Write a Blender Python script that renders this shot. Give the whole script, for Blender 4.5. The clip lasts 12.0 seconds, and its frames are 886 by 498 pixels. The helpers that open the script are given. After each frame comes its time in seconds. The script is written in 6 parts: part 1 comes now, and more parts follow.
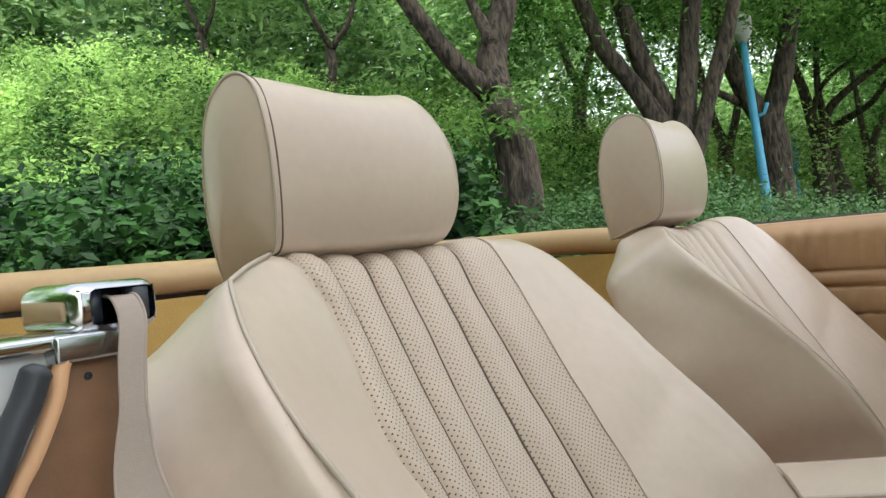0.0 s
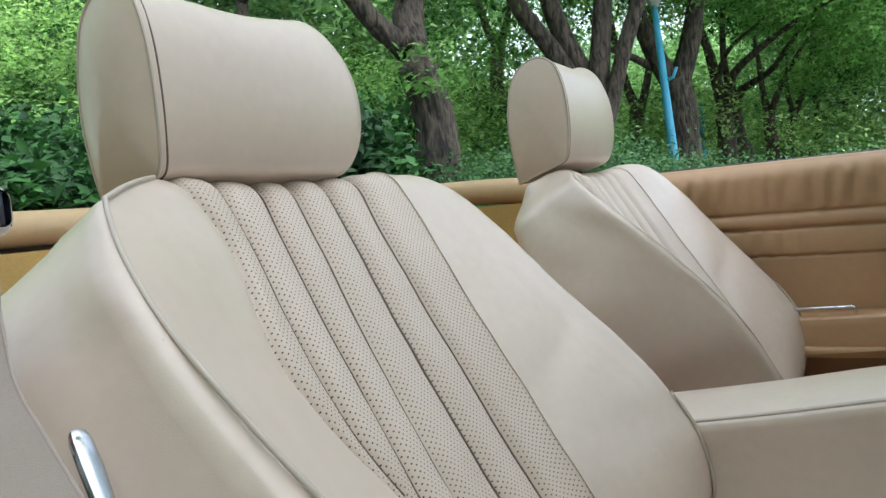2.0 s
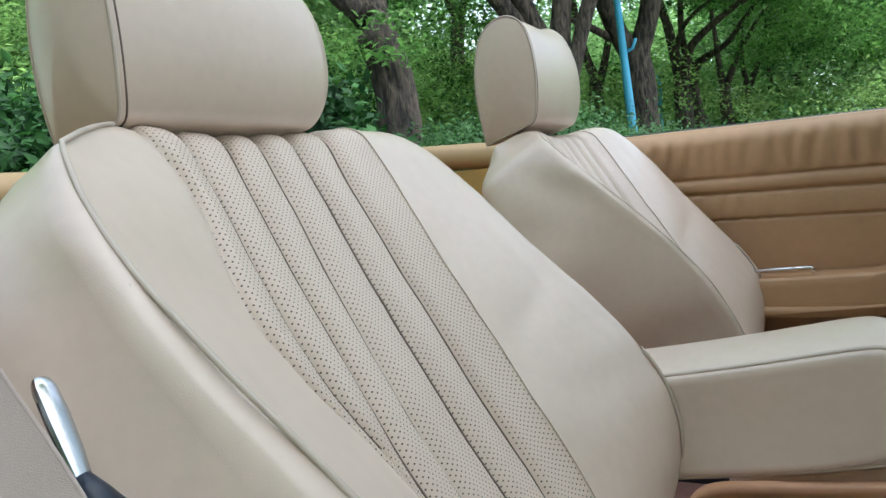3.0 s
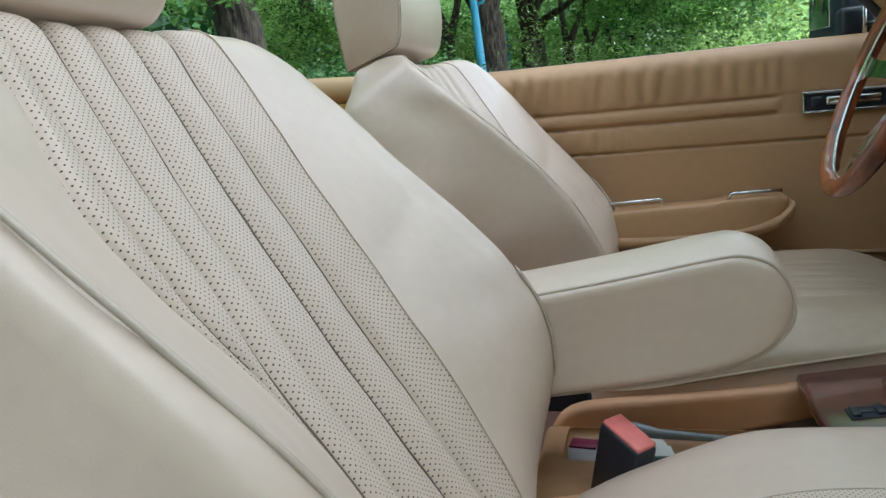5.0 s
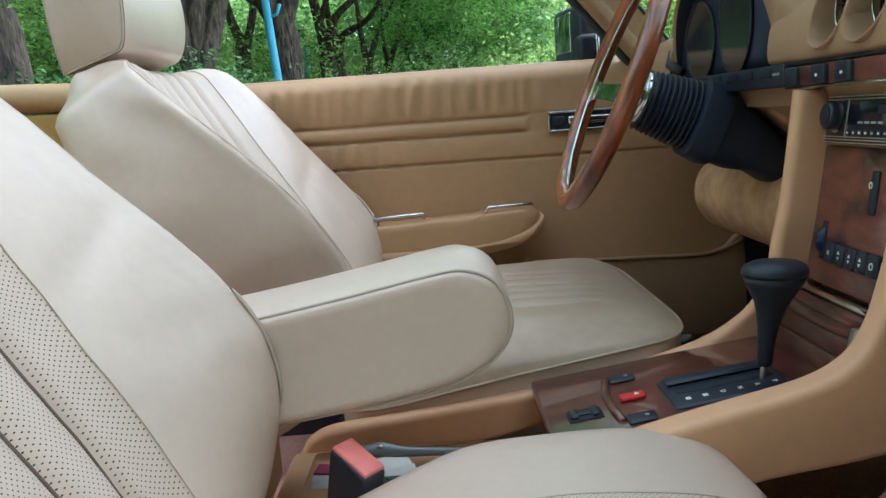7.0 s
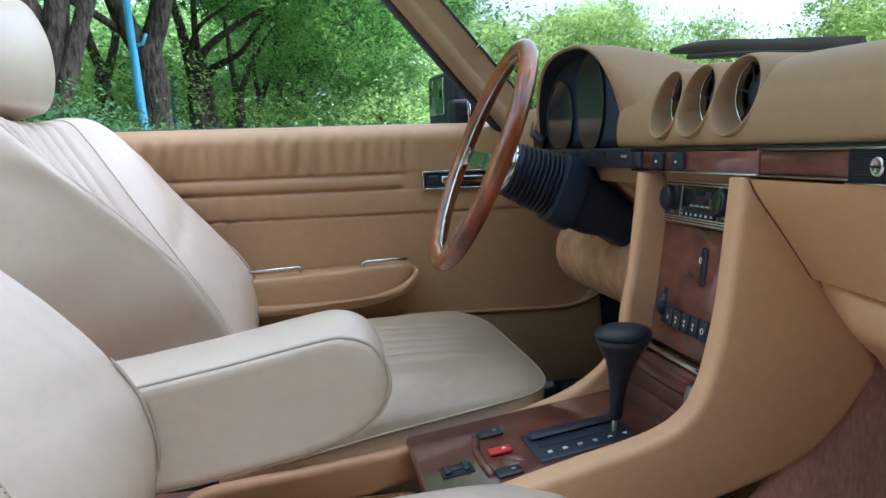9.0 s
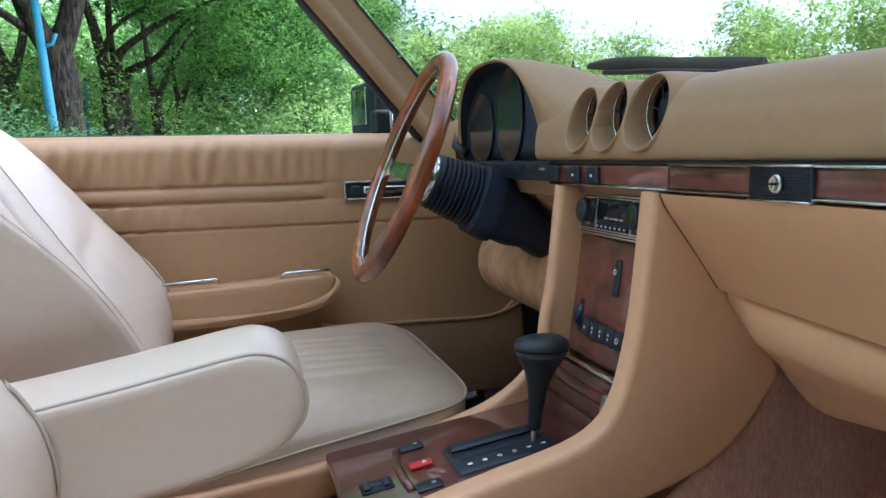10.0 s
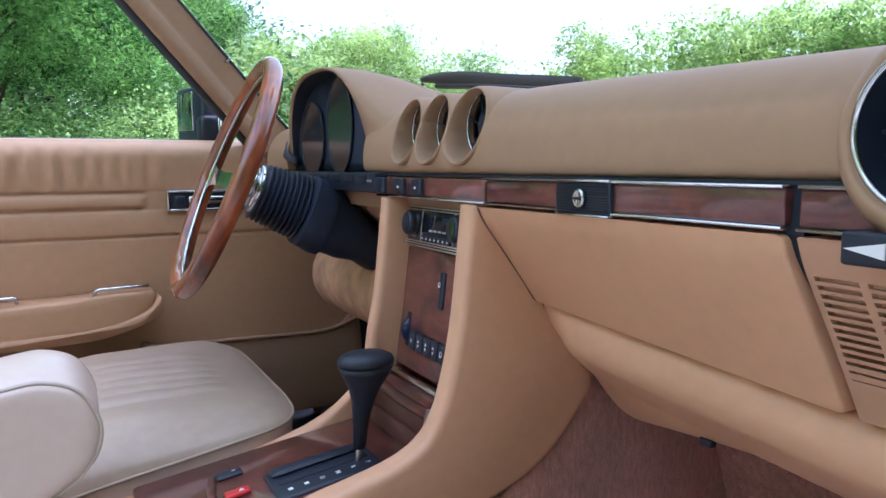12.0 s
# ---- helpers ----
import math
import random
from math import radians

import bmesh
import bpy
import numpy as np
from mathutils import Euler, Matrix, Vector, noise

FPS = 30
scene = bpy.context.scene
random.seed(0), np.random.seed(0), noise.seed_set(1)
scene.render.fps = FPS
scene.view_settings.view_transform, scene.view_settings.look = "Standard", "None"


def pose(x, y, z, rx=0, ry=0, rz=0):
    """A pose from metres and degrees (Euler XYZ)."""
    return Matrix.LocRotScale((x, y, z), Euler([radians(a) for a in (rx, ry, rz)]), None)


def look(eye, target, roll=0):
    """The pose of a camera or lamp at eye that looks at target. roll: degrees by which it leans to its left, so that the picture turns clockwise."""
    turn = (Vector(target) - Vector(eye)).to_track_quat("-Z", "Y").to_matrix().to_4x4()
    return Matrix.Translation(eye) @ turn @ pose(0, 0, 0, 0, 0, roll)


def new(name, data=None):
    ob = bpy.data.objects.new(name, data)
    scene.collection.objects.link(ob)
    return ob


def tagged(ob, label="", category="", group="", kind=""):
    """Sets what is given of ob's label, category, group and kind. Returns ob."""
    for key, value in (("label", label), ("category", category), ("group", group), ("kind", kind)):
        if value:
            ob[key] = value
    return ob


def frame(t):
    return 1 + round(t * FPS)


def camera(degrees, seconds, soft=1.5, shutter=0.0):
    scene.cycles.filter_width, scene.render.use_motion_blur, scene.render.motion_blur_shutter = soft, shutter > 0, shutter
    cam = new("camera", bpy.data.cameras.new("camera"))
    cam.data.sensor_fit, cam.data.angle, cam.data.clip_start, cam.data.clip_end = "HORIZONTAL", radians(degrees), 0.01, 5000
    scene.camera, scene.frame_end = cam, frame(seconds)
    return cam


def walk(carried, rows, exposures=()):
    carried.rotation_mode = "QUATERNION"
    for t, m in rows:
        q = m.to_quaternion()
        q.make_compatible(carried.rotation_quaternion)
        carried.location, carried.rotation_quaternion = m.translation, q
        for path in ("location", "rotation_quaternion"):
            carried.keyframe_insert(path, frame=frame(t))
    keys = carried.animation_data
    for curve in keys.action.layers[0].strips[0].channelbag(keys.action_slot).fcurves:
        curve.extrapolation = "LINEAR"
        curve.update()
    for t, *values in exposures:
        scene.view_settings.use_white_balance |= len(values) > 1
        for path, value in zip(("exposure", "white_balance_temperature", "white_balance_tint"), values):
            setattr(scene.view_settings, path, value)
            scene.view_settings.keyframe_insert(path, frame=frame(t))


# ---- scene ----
cam = camera(63.0, 12.0)
PATH = [
    (0, (-0.428, -0.805, 0.908), (-1.591, 0.822, 0.917), -5.3),
    (0.5, (-0.424, -0.8, 0.9), (-1.549, 0.853, 0.878), -5.4),
    (1, (-0.418, -0.791, 0.891), (-1.499, 0.891, 0.838), -5.4),
    (1.5, (-0.417, -0.788, 0.885), (-1.447, 0.924, 0.801), -5.3),
    (2, (-0.423, -0.789, 0.878), (-1.406, 0.949, 0.765), -5.5),
    (2.5, (-0.43, -0.787, 0.869), (-1.369, 0.973, 0.719), -5.6),
    (4.3, (-0.461, -0.774, 0.839), (-1.151, 1.075, 0.519), -5.3),
    (4.5, (-0.464, -0.768, 0.832), (-1.108, 1.096, 0.5), -5.2),
    (5, (-0.469, -0.758, 0.824), (-0.99, 1.14, 0.47), -5.2),
    (5.5, (-0.463, -0.75, 0.819), (-0.848, 1.178, 0.451), -5.1),
    (6, (-0.444, -0.736, 0.814), (-0.689, 1.214, 0.442), -5.1),
    (6.5, (-0.412, -0.725, 0.813), (-0.527, 1.238, 0.447), -4.7),
    (7, (-0.392, -0.714, 0.815), (-0.392, 1.254, 0.459), -4.1),
    (8.8, (-0.403, -0.754, 0.855), (-0.09, 1.201, 0.573), -2.2),
    (9, (-0.402, -0.752, 0.853), (-0.043, 1.197, 0.581), -1.9),
    (9.5, (-0.394, -0.746, 0.855), (0.061, 1.184, 0.594), -1.6),
    (10, (-0.393, -0.749, 0.857), (0.164, 1.155, 0.602), -1.3),
    (10.5, (-0.386, -0.751, 0.854), (0.27, 1.122, 0.604), -1.1),
    (11, (-0.372, -0.752, 0.854), (0.385, 1.082, 0.608), -0.8),
    (11.5, (-0.361, -0.746, 0.853), (0.494, 1.046, 0.616), -0.4),
    (12, (-0.355, -0.741, 0.856), (0.579, 1.012, 0.627), -0.2),
]
walk(cam, [(t, look(eye, target, roll)) for t, eye, target, roll in PATH], exposures=[(0.0, 0.69, 6550, 8), (0.7, 0.70, 6200, 3), (1.5, 0.73, 5950, 4), (2.5, 0.79, 5800, 5), (5.5, 0.83, 5720, 3), (7.0, 1.12, 5600, 4), (9.0, 1.21, 5450, 9), (10.5, 1.38, 5350, 14), (12.0, 1.57, 5200, 24)])

# ---- light ----
world = bpy.data.worlds.new("world")
scene.world = world
world.use_nodes = True
wn = world.node_tree.nodes
sky = wn.new("ShaderNodeTexSky")
sky.sky_type = "NISHITA"
sky.sun_disc = False
sky.sun_elevation = radians(64)
sky.sun_rotation = radians(102.5)
sky.air_density, sky.dust_density, sky.ozone_density = 1.0, 2.0, 0.8
wn["Background"].inputs["Strength"].default_value = 0.15
haze = wn.new("ShaderNodeHueSaturation")
haze.inputs["Saturation"].default_value, haze.inputs["Value"].default_value = 0.35, 2.1
world.node_tree.links.new(sky.outputs[0], haze.inputs["Color"])
world.node_tree.links.new(haze.outputs[0], wn["Background"].inputs["Color"])
sun_data = bpy.data.lights.new("sun", "SUN")
sun_data.energy, sun_data.angle, sun_data.color = 4.0, radians(3), (1.0, 0.98, 0.95)
sun = new("sun", sun_data)
sun.matrix_world = look((0, 0, 20), (-9.5, 2.1, 0))


# ---- materials ----
def mat_new(name):
    m = bpy.data.materials.new(name)
    m.use_nodes = True
    return m, m.node_tree.nodes, m.node_tree.links, m.node_tree.nodes["Principled BSDF"]


def surface(name, color, rough=0.5, metal=0.0, vary=0.12, scale=3.0, grain=400.0, bump=0.1, detail2=40.0, coat=0.0, spec=0.5, obj=True, stretch=(1, 1, 1), dark=None, island=0.0, sheen=0.0):
    """A material with broad mottling, fine mottling and grain relief."""
    m, n, l, b = mat_new(name)
    tc = n.new("ShaderNodeTexCoord")
    mp = n.new("ShaderNodeMapping")
    mp.inputs["Scale"].default_value = stretch
    l.new(tc.outputs["Object"], mp.inputs[0])
    big = n.new("ShaderNodeTexNoise")
    big.inputs["Scale"].default_value = scale
    big.inputs["Detail"].default_value = 4
    fine = n.new("ShaderNodeTexNoise")
    fine.inputs["Scale"].default_value = detail2
    fine.inputs["Detail"].default_value = 5
    l.new(mp.outputs[0], big.inputs["Vector"])
    l.new(mp.outputs[0], fine.inputs["Vector"])
    add = n.new("ShaderNodeMath")
    add.operation = "ADD"
    l.new(big.outputs[0], add.inputs[0])
    l.new(fine.outputs[0], add.inputs[1])
    half = n.new("ShaderNodeMath")
    half.operation = "MULTIPLY"
    half.inputs[1].default_value = 0.5
    l.new(add.outputs[0], half.inputs[0])
    ramp = n.new("ShaderNodeValToRGB")
    c0 = dark if dark else tuple(c * (1 - vary) for c in color)
    c1 = color if dark else tuple(min(1, c * (1 + vary)) for c in color)
    ramp.color_ramp.elements[0].position, ramp.color_ramp.elements[0].color = 0.32, (*c0, 1)
    ramp.color_ramp.elements[1].position, ramp.color_ramp.elements[1].color = 0.68, (*c1, 1)
    l.new(half.outputs[0], ramp.inputs[0])
    l.new(ramp.outputs[0], b.inputs["Base Color"])
    rr = n.new("ShaderNodeMapRange")
    rr.inputs["To Min"].default_value, rr.inputs["To Max"].default_value = max(0.02, rough - 0.08), min(1, rough + 0.08)
    l.new(fine.outputs[0], rr.inputs[0])
    l.new(rr.outputs[0], b.inputs["Roughness"])
    b.inputs["Metallic"].default_value = metal
    b.inputs["Coat Weight"].default_value = coat
    b.inputs["Coat Roughness"].default_value = 0.05
    b.inputs["Specular IOR Level"].default_value = spec
    b.inputs["Sheen Weight"].default_value = sheen
    if bump:
        vor = n.new("ShaderNodeTexVoronoi")
        vor.inputs["Scale"].default_value = grain
        l.new(mp.outputs[0], vor.inputs["Vector"])
        bm_ = n.new("ShaderNodeBump")
        bm_.inputs["Strength"].default_value = bump
        bm_.inputs["Distance"].default_value = 0.001
        l.new(vor.outputs[0], bm_.inputs["Height"])
        l.new(bm_.outputs[0], b.inputs["Normal"])
    return m


CREAM = (0.577, 0.466, 0.376)
TAN = (0.435, 0.257, 0.131)
leather = surface("cream leather", CREAM, 0.32, vary=0.05, scale=6, grain=1100, bump=0.05, detail2=90, spec=0.65)
pipe_leather = surface("cream piping leather", (0.48, 0.40, 0.325), 0.4, vary=0.05, scale=6, grain=700, bump=0.1, detail2=90)
# dark enough that seam tubes also paint the shade of the crease
seam_dark = surface("seam thread and crease shade", (0.12, 0.08, 0.06), 0.7, vary=0.1, bump=0)
tan_leather = surface("tan leather", TAN, 0.5, vary=0.07, scale=5, grain=600, bump=0.14, detail2=70)
tan_vinyl = surface("tan padded vinyl", (0.375, 0.236, 0.135), 0.58, spec=0.3, vary=0.07, scale=4, grain=1100, bump=0.06, detail2=80)
# cream leather darkened for the shade on the driver's cushion, tinted olive
shade_leather = surface("shaded olive cream leather", (0.395, 0.305, 0.215), 0.42, vary=0.1, scale=7, grain=1100, bump=0.06, detail2=60)
dash_leather = surface("rosy tan leather", (0.665, 0.383, 0.214), 0.48, vary=0.06, scale=5, grain=700, bump=0.12, detail2=70)
tan_suede = surface("worn tan suede", (0.56, 0.33, 0.18), 0.85, vary=0.30, scale=16, grain=500, bump=0.3, detail2=45)
tan_plastic = surface("tan moulded plastic", (0.54, 0.312, 0.185), 0.5, vary=0.06, scale=4, grain=900, bump=0.08, detail2=80)
# separate tan for the cockpit rim, with its sunlight put into the colour
rim_leather = surface("sunlit tan leather", (0.42, 0.28, 0.135), 0.5, vary=0.07, scale=5, grain=600, bump=0.14, detail2=70)
jamb_leather = surface("worn brown leather", (0.18, 0.088, 0.042), 0.55, vary=0.15, scale=9, grain=500, bump=0.25, detail2=60)
ochre_cloth = surface("ochre woven cloth", (0.42, 0.27, 0.08), 0.9, vary=0.18, scale=10, grain=500, bump=0.5, detail2=300)
carpet = surface("brown carpet", (0.54, 0.275, 0.22), 0.95, vary=0.35, scale=9, grain=420, bump=1.0, detail2=150, sheen=0.3, stretch=(1.6, 1, 0.5))
# blacks lean navy: veiling haze is put into their base colour
black_plastic = surface("black plastic", (0.013, 0.019, 0.032), 0.42, vary=0.2, scale=8, grain=900, bump=0.08)
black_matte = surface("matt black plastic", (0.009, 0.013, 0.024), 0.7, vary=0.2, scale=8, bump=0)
black_rubber = surface("black rubber", (0.034, 0.038, 0.046), 0.48, vary=0.2, scale=12, grain=500, bump=0.1)
black_leather = surface("black leather", (0.012, 0.018, 0.027), 0.42, vary=0.15, scale=20, grain=900, bump=0.25)
chrome = surface("chrome", (0.60, 0.61, 0.62), 0.09, metal=1.0, vary=0.03, scale=10, bump=0)
brushed = surface("brushed steel", (0.55, 0.55, 0.56), 0.3, metal=1.0, vary=0.08, scale=20, bump=0)
webbing = surface("beige belt webbing", (0.36, 0.29, 0.25), 0.75, vary=0.06, scale=10, grain=2200, bump=0.3, detail2=500)
satin_metal = surface("satin metal", (0.46, 0.47, 0.49), 0.2, metal=1.0, vary=0.05, scale=30, bump=0)
grey_tool = surface("grey painted steel", (0.20, 0.22, 0.24), 0.4, metal=0.4, vary=0.15, scale=40, bump=0)
white_paint = surface("white car paint", (0.75, 0.76, 0.77), 0.25, vary=0.02, scale=3, bump=0, coat=0.6)
red_plastic = surface("red plastic", (0.62, 0.03, 0.03), 0.35, vary=0.08, scale=20, bump=0)
coral_plastic = surface("faded red plastic", (0.78, 0.22, 0.20), 0.4, vary=0.1, scale=60, bump=0)
paper_white = surface("white paper", (0.75, 0.75, 0.74), 0.7, vary=0.06, scale=30, bump=0)
paper_grey = surface("grey printed card", (0.35, 0.36, 0.38), 0.5, vary=0.15, scale=60, bump=0)
# greenish reflection on the right radio knob, painted as its face colour
knob_green = surface("green-reflection knob face", (0.035, 0.06, 0.03), 0.3, metal=0.6, vary=0.2, scale=60, bump=0)
green_plastic = surface("green plastic", (0.02, 0.22, 0.12), 0.4, vary=0.2, scale=90, bump=0)
maroon = surface("maroon cover", (0.22, 0.02, 0.07), 0.5, vary=0.1, bump=0)
mark_white = surface("white marking paint", (0.8, 0.8, 0.78), 0.6, vary=0.04, bump=0)
pole_blue = surface("blue painted steel", (0.08, 0.36, 0.55), 0.5, vary=0.12, scale=4, bump=0)
lamp_grey = surface("lamp housing", (0.5, 0.5, 0.5), 0.5, vary=0.1, bump=0)
screen_glass = surface("dark display glass", (0.012, 0.016, 0.022), 0.12, vary=0.3, scale=30, bump=0)
# slate and gaiter blacks carry the same blue haze in their colour
slate_plastic = surface("slate black plastic", (0.020, 0.029, 0.052), 0.5, spec=0.3, vary=0.15, scale=8, grain=900, bump=0.06)
gaiter_rubber = surface("haze-blue black rubber", (0.015, 0.024, 0.040), 0.4, vary=0.2, scale=14, grain=500, bump=0.1)
wiper_grey = surface("dusty dark grey plastic", (0.036, 0.032, 0.030), 0.55, vary=0.3, scale=14, bump=0, detail2=120)
pale_metal = surface("pale anodised trim", (0.78, 0.74, 0.66), 0.35, metal=1.0, vary=0.05, bump=0)
gap_brown = surface("brown joint shade", (0.17, 0.085, 0.055), 0.8, vary=0.2, bump=0)
blue_lens = surface("blue plastic thumbwheel", (0.015, 0.025, 0.08), 0.2, vary=0.2, bump=0)


def wood_material(name, light, dark, stretch, coat):
    m, n, l, b = mat_new(name)
    tc = n.new("ShaderNodeTexCoord")
    mp = n.new("ShaderNodeMapping")
    mp.inputs["Scale"].default_value = stretch
    l.new(tc.outputs["Object"], mp.inputs[0])
    warp = n.new("ShaderNodeTexNoise")
    warp.inputs["Scale"].default_value = 9
    warp.inputs["Detail"].default_value = 6
    warp.inputs["Distortion"].default_value = 1.2
    l.new(mp.outputs[0], warp.inputs["Vector"])
    fig = n.new("ShaderNodeTexNoise")
    fig.inputs["Scale"].default_value = 60
    fig.inputs["Detail"].default_value = 8
    l.new(mp.outputs[0], fig.inputs["Vector"])
    mix = n.new("ShaderNodeMath")
    mix.operation = "MULTIPLY_ADD"
    mix.inputs[1].default_value = 0.35
    l.new(fig.outputs[0], mix.inputs[0])
    l.new(warp.outputs[0], mix.inputs[2])
    ramp = n.new("ShaderNodeValToRGB")
    ramp.color_ramp.elements[0].position, ramp.color_ramp.elements[0].color = 0.48, (*dark, 1)
    ramp.color_ramp.elements[1].position, ramp.color_ramp.elements[1].color = 0.86, (*light, 1)
    l.new(mix.outputs[0], ramp.inputs[0])
    l.new(ramp.outputs[0], b.inputs["Base Color"])
    b.inputs["Roughness"].default_value = 0.35
    b.inputs["Coat Weight"].default_value = coat
    b.inputs["Coat Roughness"].default_value = 0.04
    return m


burl = wood_material("burl walnut veneer", (0.20, 0.055, 0.040), (0.04, 0.012, 0.011), (1.8, 1.3, 2.4), 1.0)
dark_burl = wood_material("dark lacquered walnut", (0.15, 0.036, 0.026), (0.018, 0.005, 0.006), (1, 1, 1), 0.9)
rim_wood = wood_material("varnished mahogany", (0.42, 0.100, 0.021), (0.08, 0.016, 0.005), (1, 1, 0.3), 1.0)


def perforated_material(name, hole_color):
    """Cream leather with a staggered grid of small punched holes, laid out in metres by the mesh's own map."""
    m, n, l, b = mat_new(name)
    uv = n.new("ShaderNodeUVMap")
    dists = []
    for off in ((0, 0), (0.5, 0.5)):
        mp = n.new("ShaderNodeMapping")
        mp.inputs["Scale"].default_value = (1 / 0.0051, 1 / 0.0051, 1)
        mp.inputs["Location"].default_value = (*off, 0)
        l.new(uv.outputs[0], mp.inputs[0])
        fr = n.new("ShaderNodeVectorMath")
        fr.operation = "FRACTION"
        l.new(mp.outputs[0], fr.inputs[0])
        sub = n.new("ShaderNodeVectorMath")
        sub.operation = "SUBTRACT"
        sub.inputs[1].default_value = (0.5, 0.5, 0)
        l.new(fr.outputs[0], sub.inputs[0])
        ln = n.new("ShaderNodeVectorMath")
        ln.operation = "LENGTH"
        l.new(sub.outputs[0], ln.inputs[0])
        dists.append(ln)
    mn = n.new("ShaderNodeMath")
    mn.operation = "MINIMUM"
    l.new(dists[0].outputs["Value"], mn.inputs[0])
    l.new(dists[1].outputs["Value"], mn.inputs[1])
    hole = n.new("ShaderNodeMapRange")
    hole.inputs["From Min"].default_value, hole.inputs["From Max"].default_value = 0.09, 0.135
    l.new(mn.outputs[0], hole.inputs[0])
    noi = n.new("ShaderNodeTexNoise")
    noi.inputs["Scale"].default_value = 8
    tc = n.new("ShaderNodeTexCoord")
    l.new(tc.outputs["Object"], noi.inputs["Vector"])
    base = n.new("ShaderNodeMix")
    base.data_type = "RGBA"
    base.inputs[6].default_value = (*[c * 0.94 for c in CREAM], 1)
    base.inputs[7].default_value = (*[c * 1.05 for c in CREAM], 1)
    l.new(noi.outputs[0], base.inputs[0])
    mix = n.new("ShaderNodeMix")
    mix.data_type = "RGBA"
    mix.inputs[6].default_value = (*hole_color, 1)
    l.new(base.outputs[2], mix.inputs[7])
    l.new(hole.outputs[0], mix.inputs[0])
    l.new(mix.outputs[2], b.inputs["Base Color"])
    bmp = n.new("ShaderNodeBump")
    bmp.inputs["Strength"].default_value = 0.5
    bmp.inputs["Distance"].default_value = 0.001
    l.new(hole.outputs[0], bmp.inputs["Height"])
    l.new(bmp.outputs[0], b.inputs["Normal"])
    b.inputs["Roughness"].default_value = 0.45
    return m


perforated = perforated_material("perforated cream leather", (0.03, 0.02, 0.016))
# lower hole contrast for the driver's backrest
perforated_pale = perforated_material("perforated cream leather with paler holes", (0.34, 0.27, 0.22))


def glass_material():
    m, n, l, b = mat_new("windscreen glass")
    tr = n.new("ShaderNodeBsdfTransparent")
    # tint set dark to dim the bright sky and trees ahead
    tr.inputs[0].default_value = (0.38, 0.41, 0.39, 1)
    gl = n.new("ShaderNodeBsdfGlossy")
    gl.inputs["Roughness"].default_value = 0.02
    fr = n.new("ShaderNodeFresnel")
    fr.inputs[0].default_value = 1.3
    mx = n.new("ShaderNodeMixShader")
    l.new(fr.outputs[0], mx.inputs[0])
    l.new(tr.outputs[0], mx.inputs[1])
    l.new(gl.outputs[0], mx.inputs[2])
    l.new(mx.outputs[0], n["Material Output"].inputs[0])
    return m


glass = glass_material()
mirror_glass = surface("mirror glass", (0.50, 0.56, 0.55), 0.03, metal=1.0, vary=0.02, bump=0)


def leaf_material(name, dark, light, trans=0.35, clump=1.6):
    m, n, l, b = mat_new(name)
    geo = n.new("ShaderNodeNewGeometry")
    tc = n.new("ShaderNodeTexCoord")
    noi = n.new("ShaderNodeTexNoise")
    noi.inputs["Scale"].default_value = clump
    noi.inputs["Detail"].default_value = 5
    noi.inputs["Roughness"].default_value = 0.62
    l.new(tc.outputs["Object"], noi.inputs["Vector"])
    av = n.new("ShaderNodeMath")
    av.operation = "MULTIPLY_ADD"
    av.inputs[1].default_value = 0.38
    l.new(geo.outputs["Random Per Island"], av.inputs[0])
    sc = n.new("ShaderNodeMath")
    # wide noise contrast also stands in for shaded gaps between leaf sprays
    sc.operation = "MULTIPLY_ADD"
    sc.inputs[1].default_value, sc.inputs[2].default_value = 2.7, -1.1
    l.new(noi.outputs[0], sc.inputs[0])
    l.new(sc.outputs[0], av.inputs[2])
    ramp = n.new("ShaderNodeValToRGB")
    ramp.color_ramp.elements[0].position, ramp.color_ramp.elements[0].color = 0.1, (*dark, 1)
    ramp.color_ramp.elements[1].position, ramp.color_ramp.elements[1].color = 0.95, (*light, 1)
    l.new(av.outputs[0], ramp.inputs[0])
    l.new(ramp.outputs[0], b.inputs["Base Color"])
    b.inputs["Roughness"].default_value = 0.65
    b.inputs["Specular IOR Level"].default_value = 0.3
    tl = n.new("ShaderNodeBsdfTranslucent")
    l.new(ramp.outputs[0], tl.inputs[0])
    mx = n.new("ShaderNodeMixShader")
    mx.inputs[0].default_value = trans
    l.new(b.outputs[0], mx.inputs[1])
    l.new(tl.outputs[0], mx.inputs[2])
    l.new(mx.outputs[0], n["Material Output"].inputs[0])
    return m


leaf_mid = leaf_material("green tree leaves", (0.05, 0.14, 0.03), (0.40, 0.64, 0.17), 0.6, 1.2)
# shrub leaves darkened because their shade is put into the colour
leaf_dark = leaf_material("shaded dark green shrub leaves", (0.006, 0.026, 0.007), (0.046, 0.14, 0.026), 0.3, 2.6)
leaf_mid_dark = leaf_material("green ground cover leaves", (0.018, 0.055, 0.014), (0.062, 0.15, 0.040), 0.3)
# copy of leaf_mid with canopy shade put into the colour
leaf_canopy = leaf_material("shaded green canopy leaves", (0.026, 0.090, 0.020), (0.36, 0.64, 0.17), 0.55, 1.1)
# hillside woods: shade and pale haze set in the leaf colour
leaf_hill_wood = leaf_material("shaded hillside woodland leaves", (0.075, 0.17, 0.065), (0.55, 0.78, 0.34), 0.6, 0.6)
# steep dark-to-light ramp paints clump shading and sun on the hillside shrubs
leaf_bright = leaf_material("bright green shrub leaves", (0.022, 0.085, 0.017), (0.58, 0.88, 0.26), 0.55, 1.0)
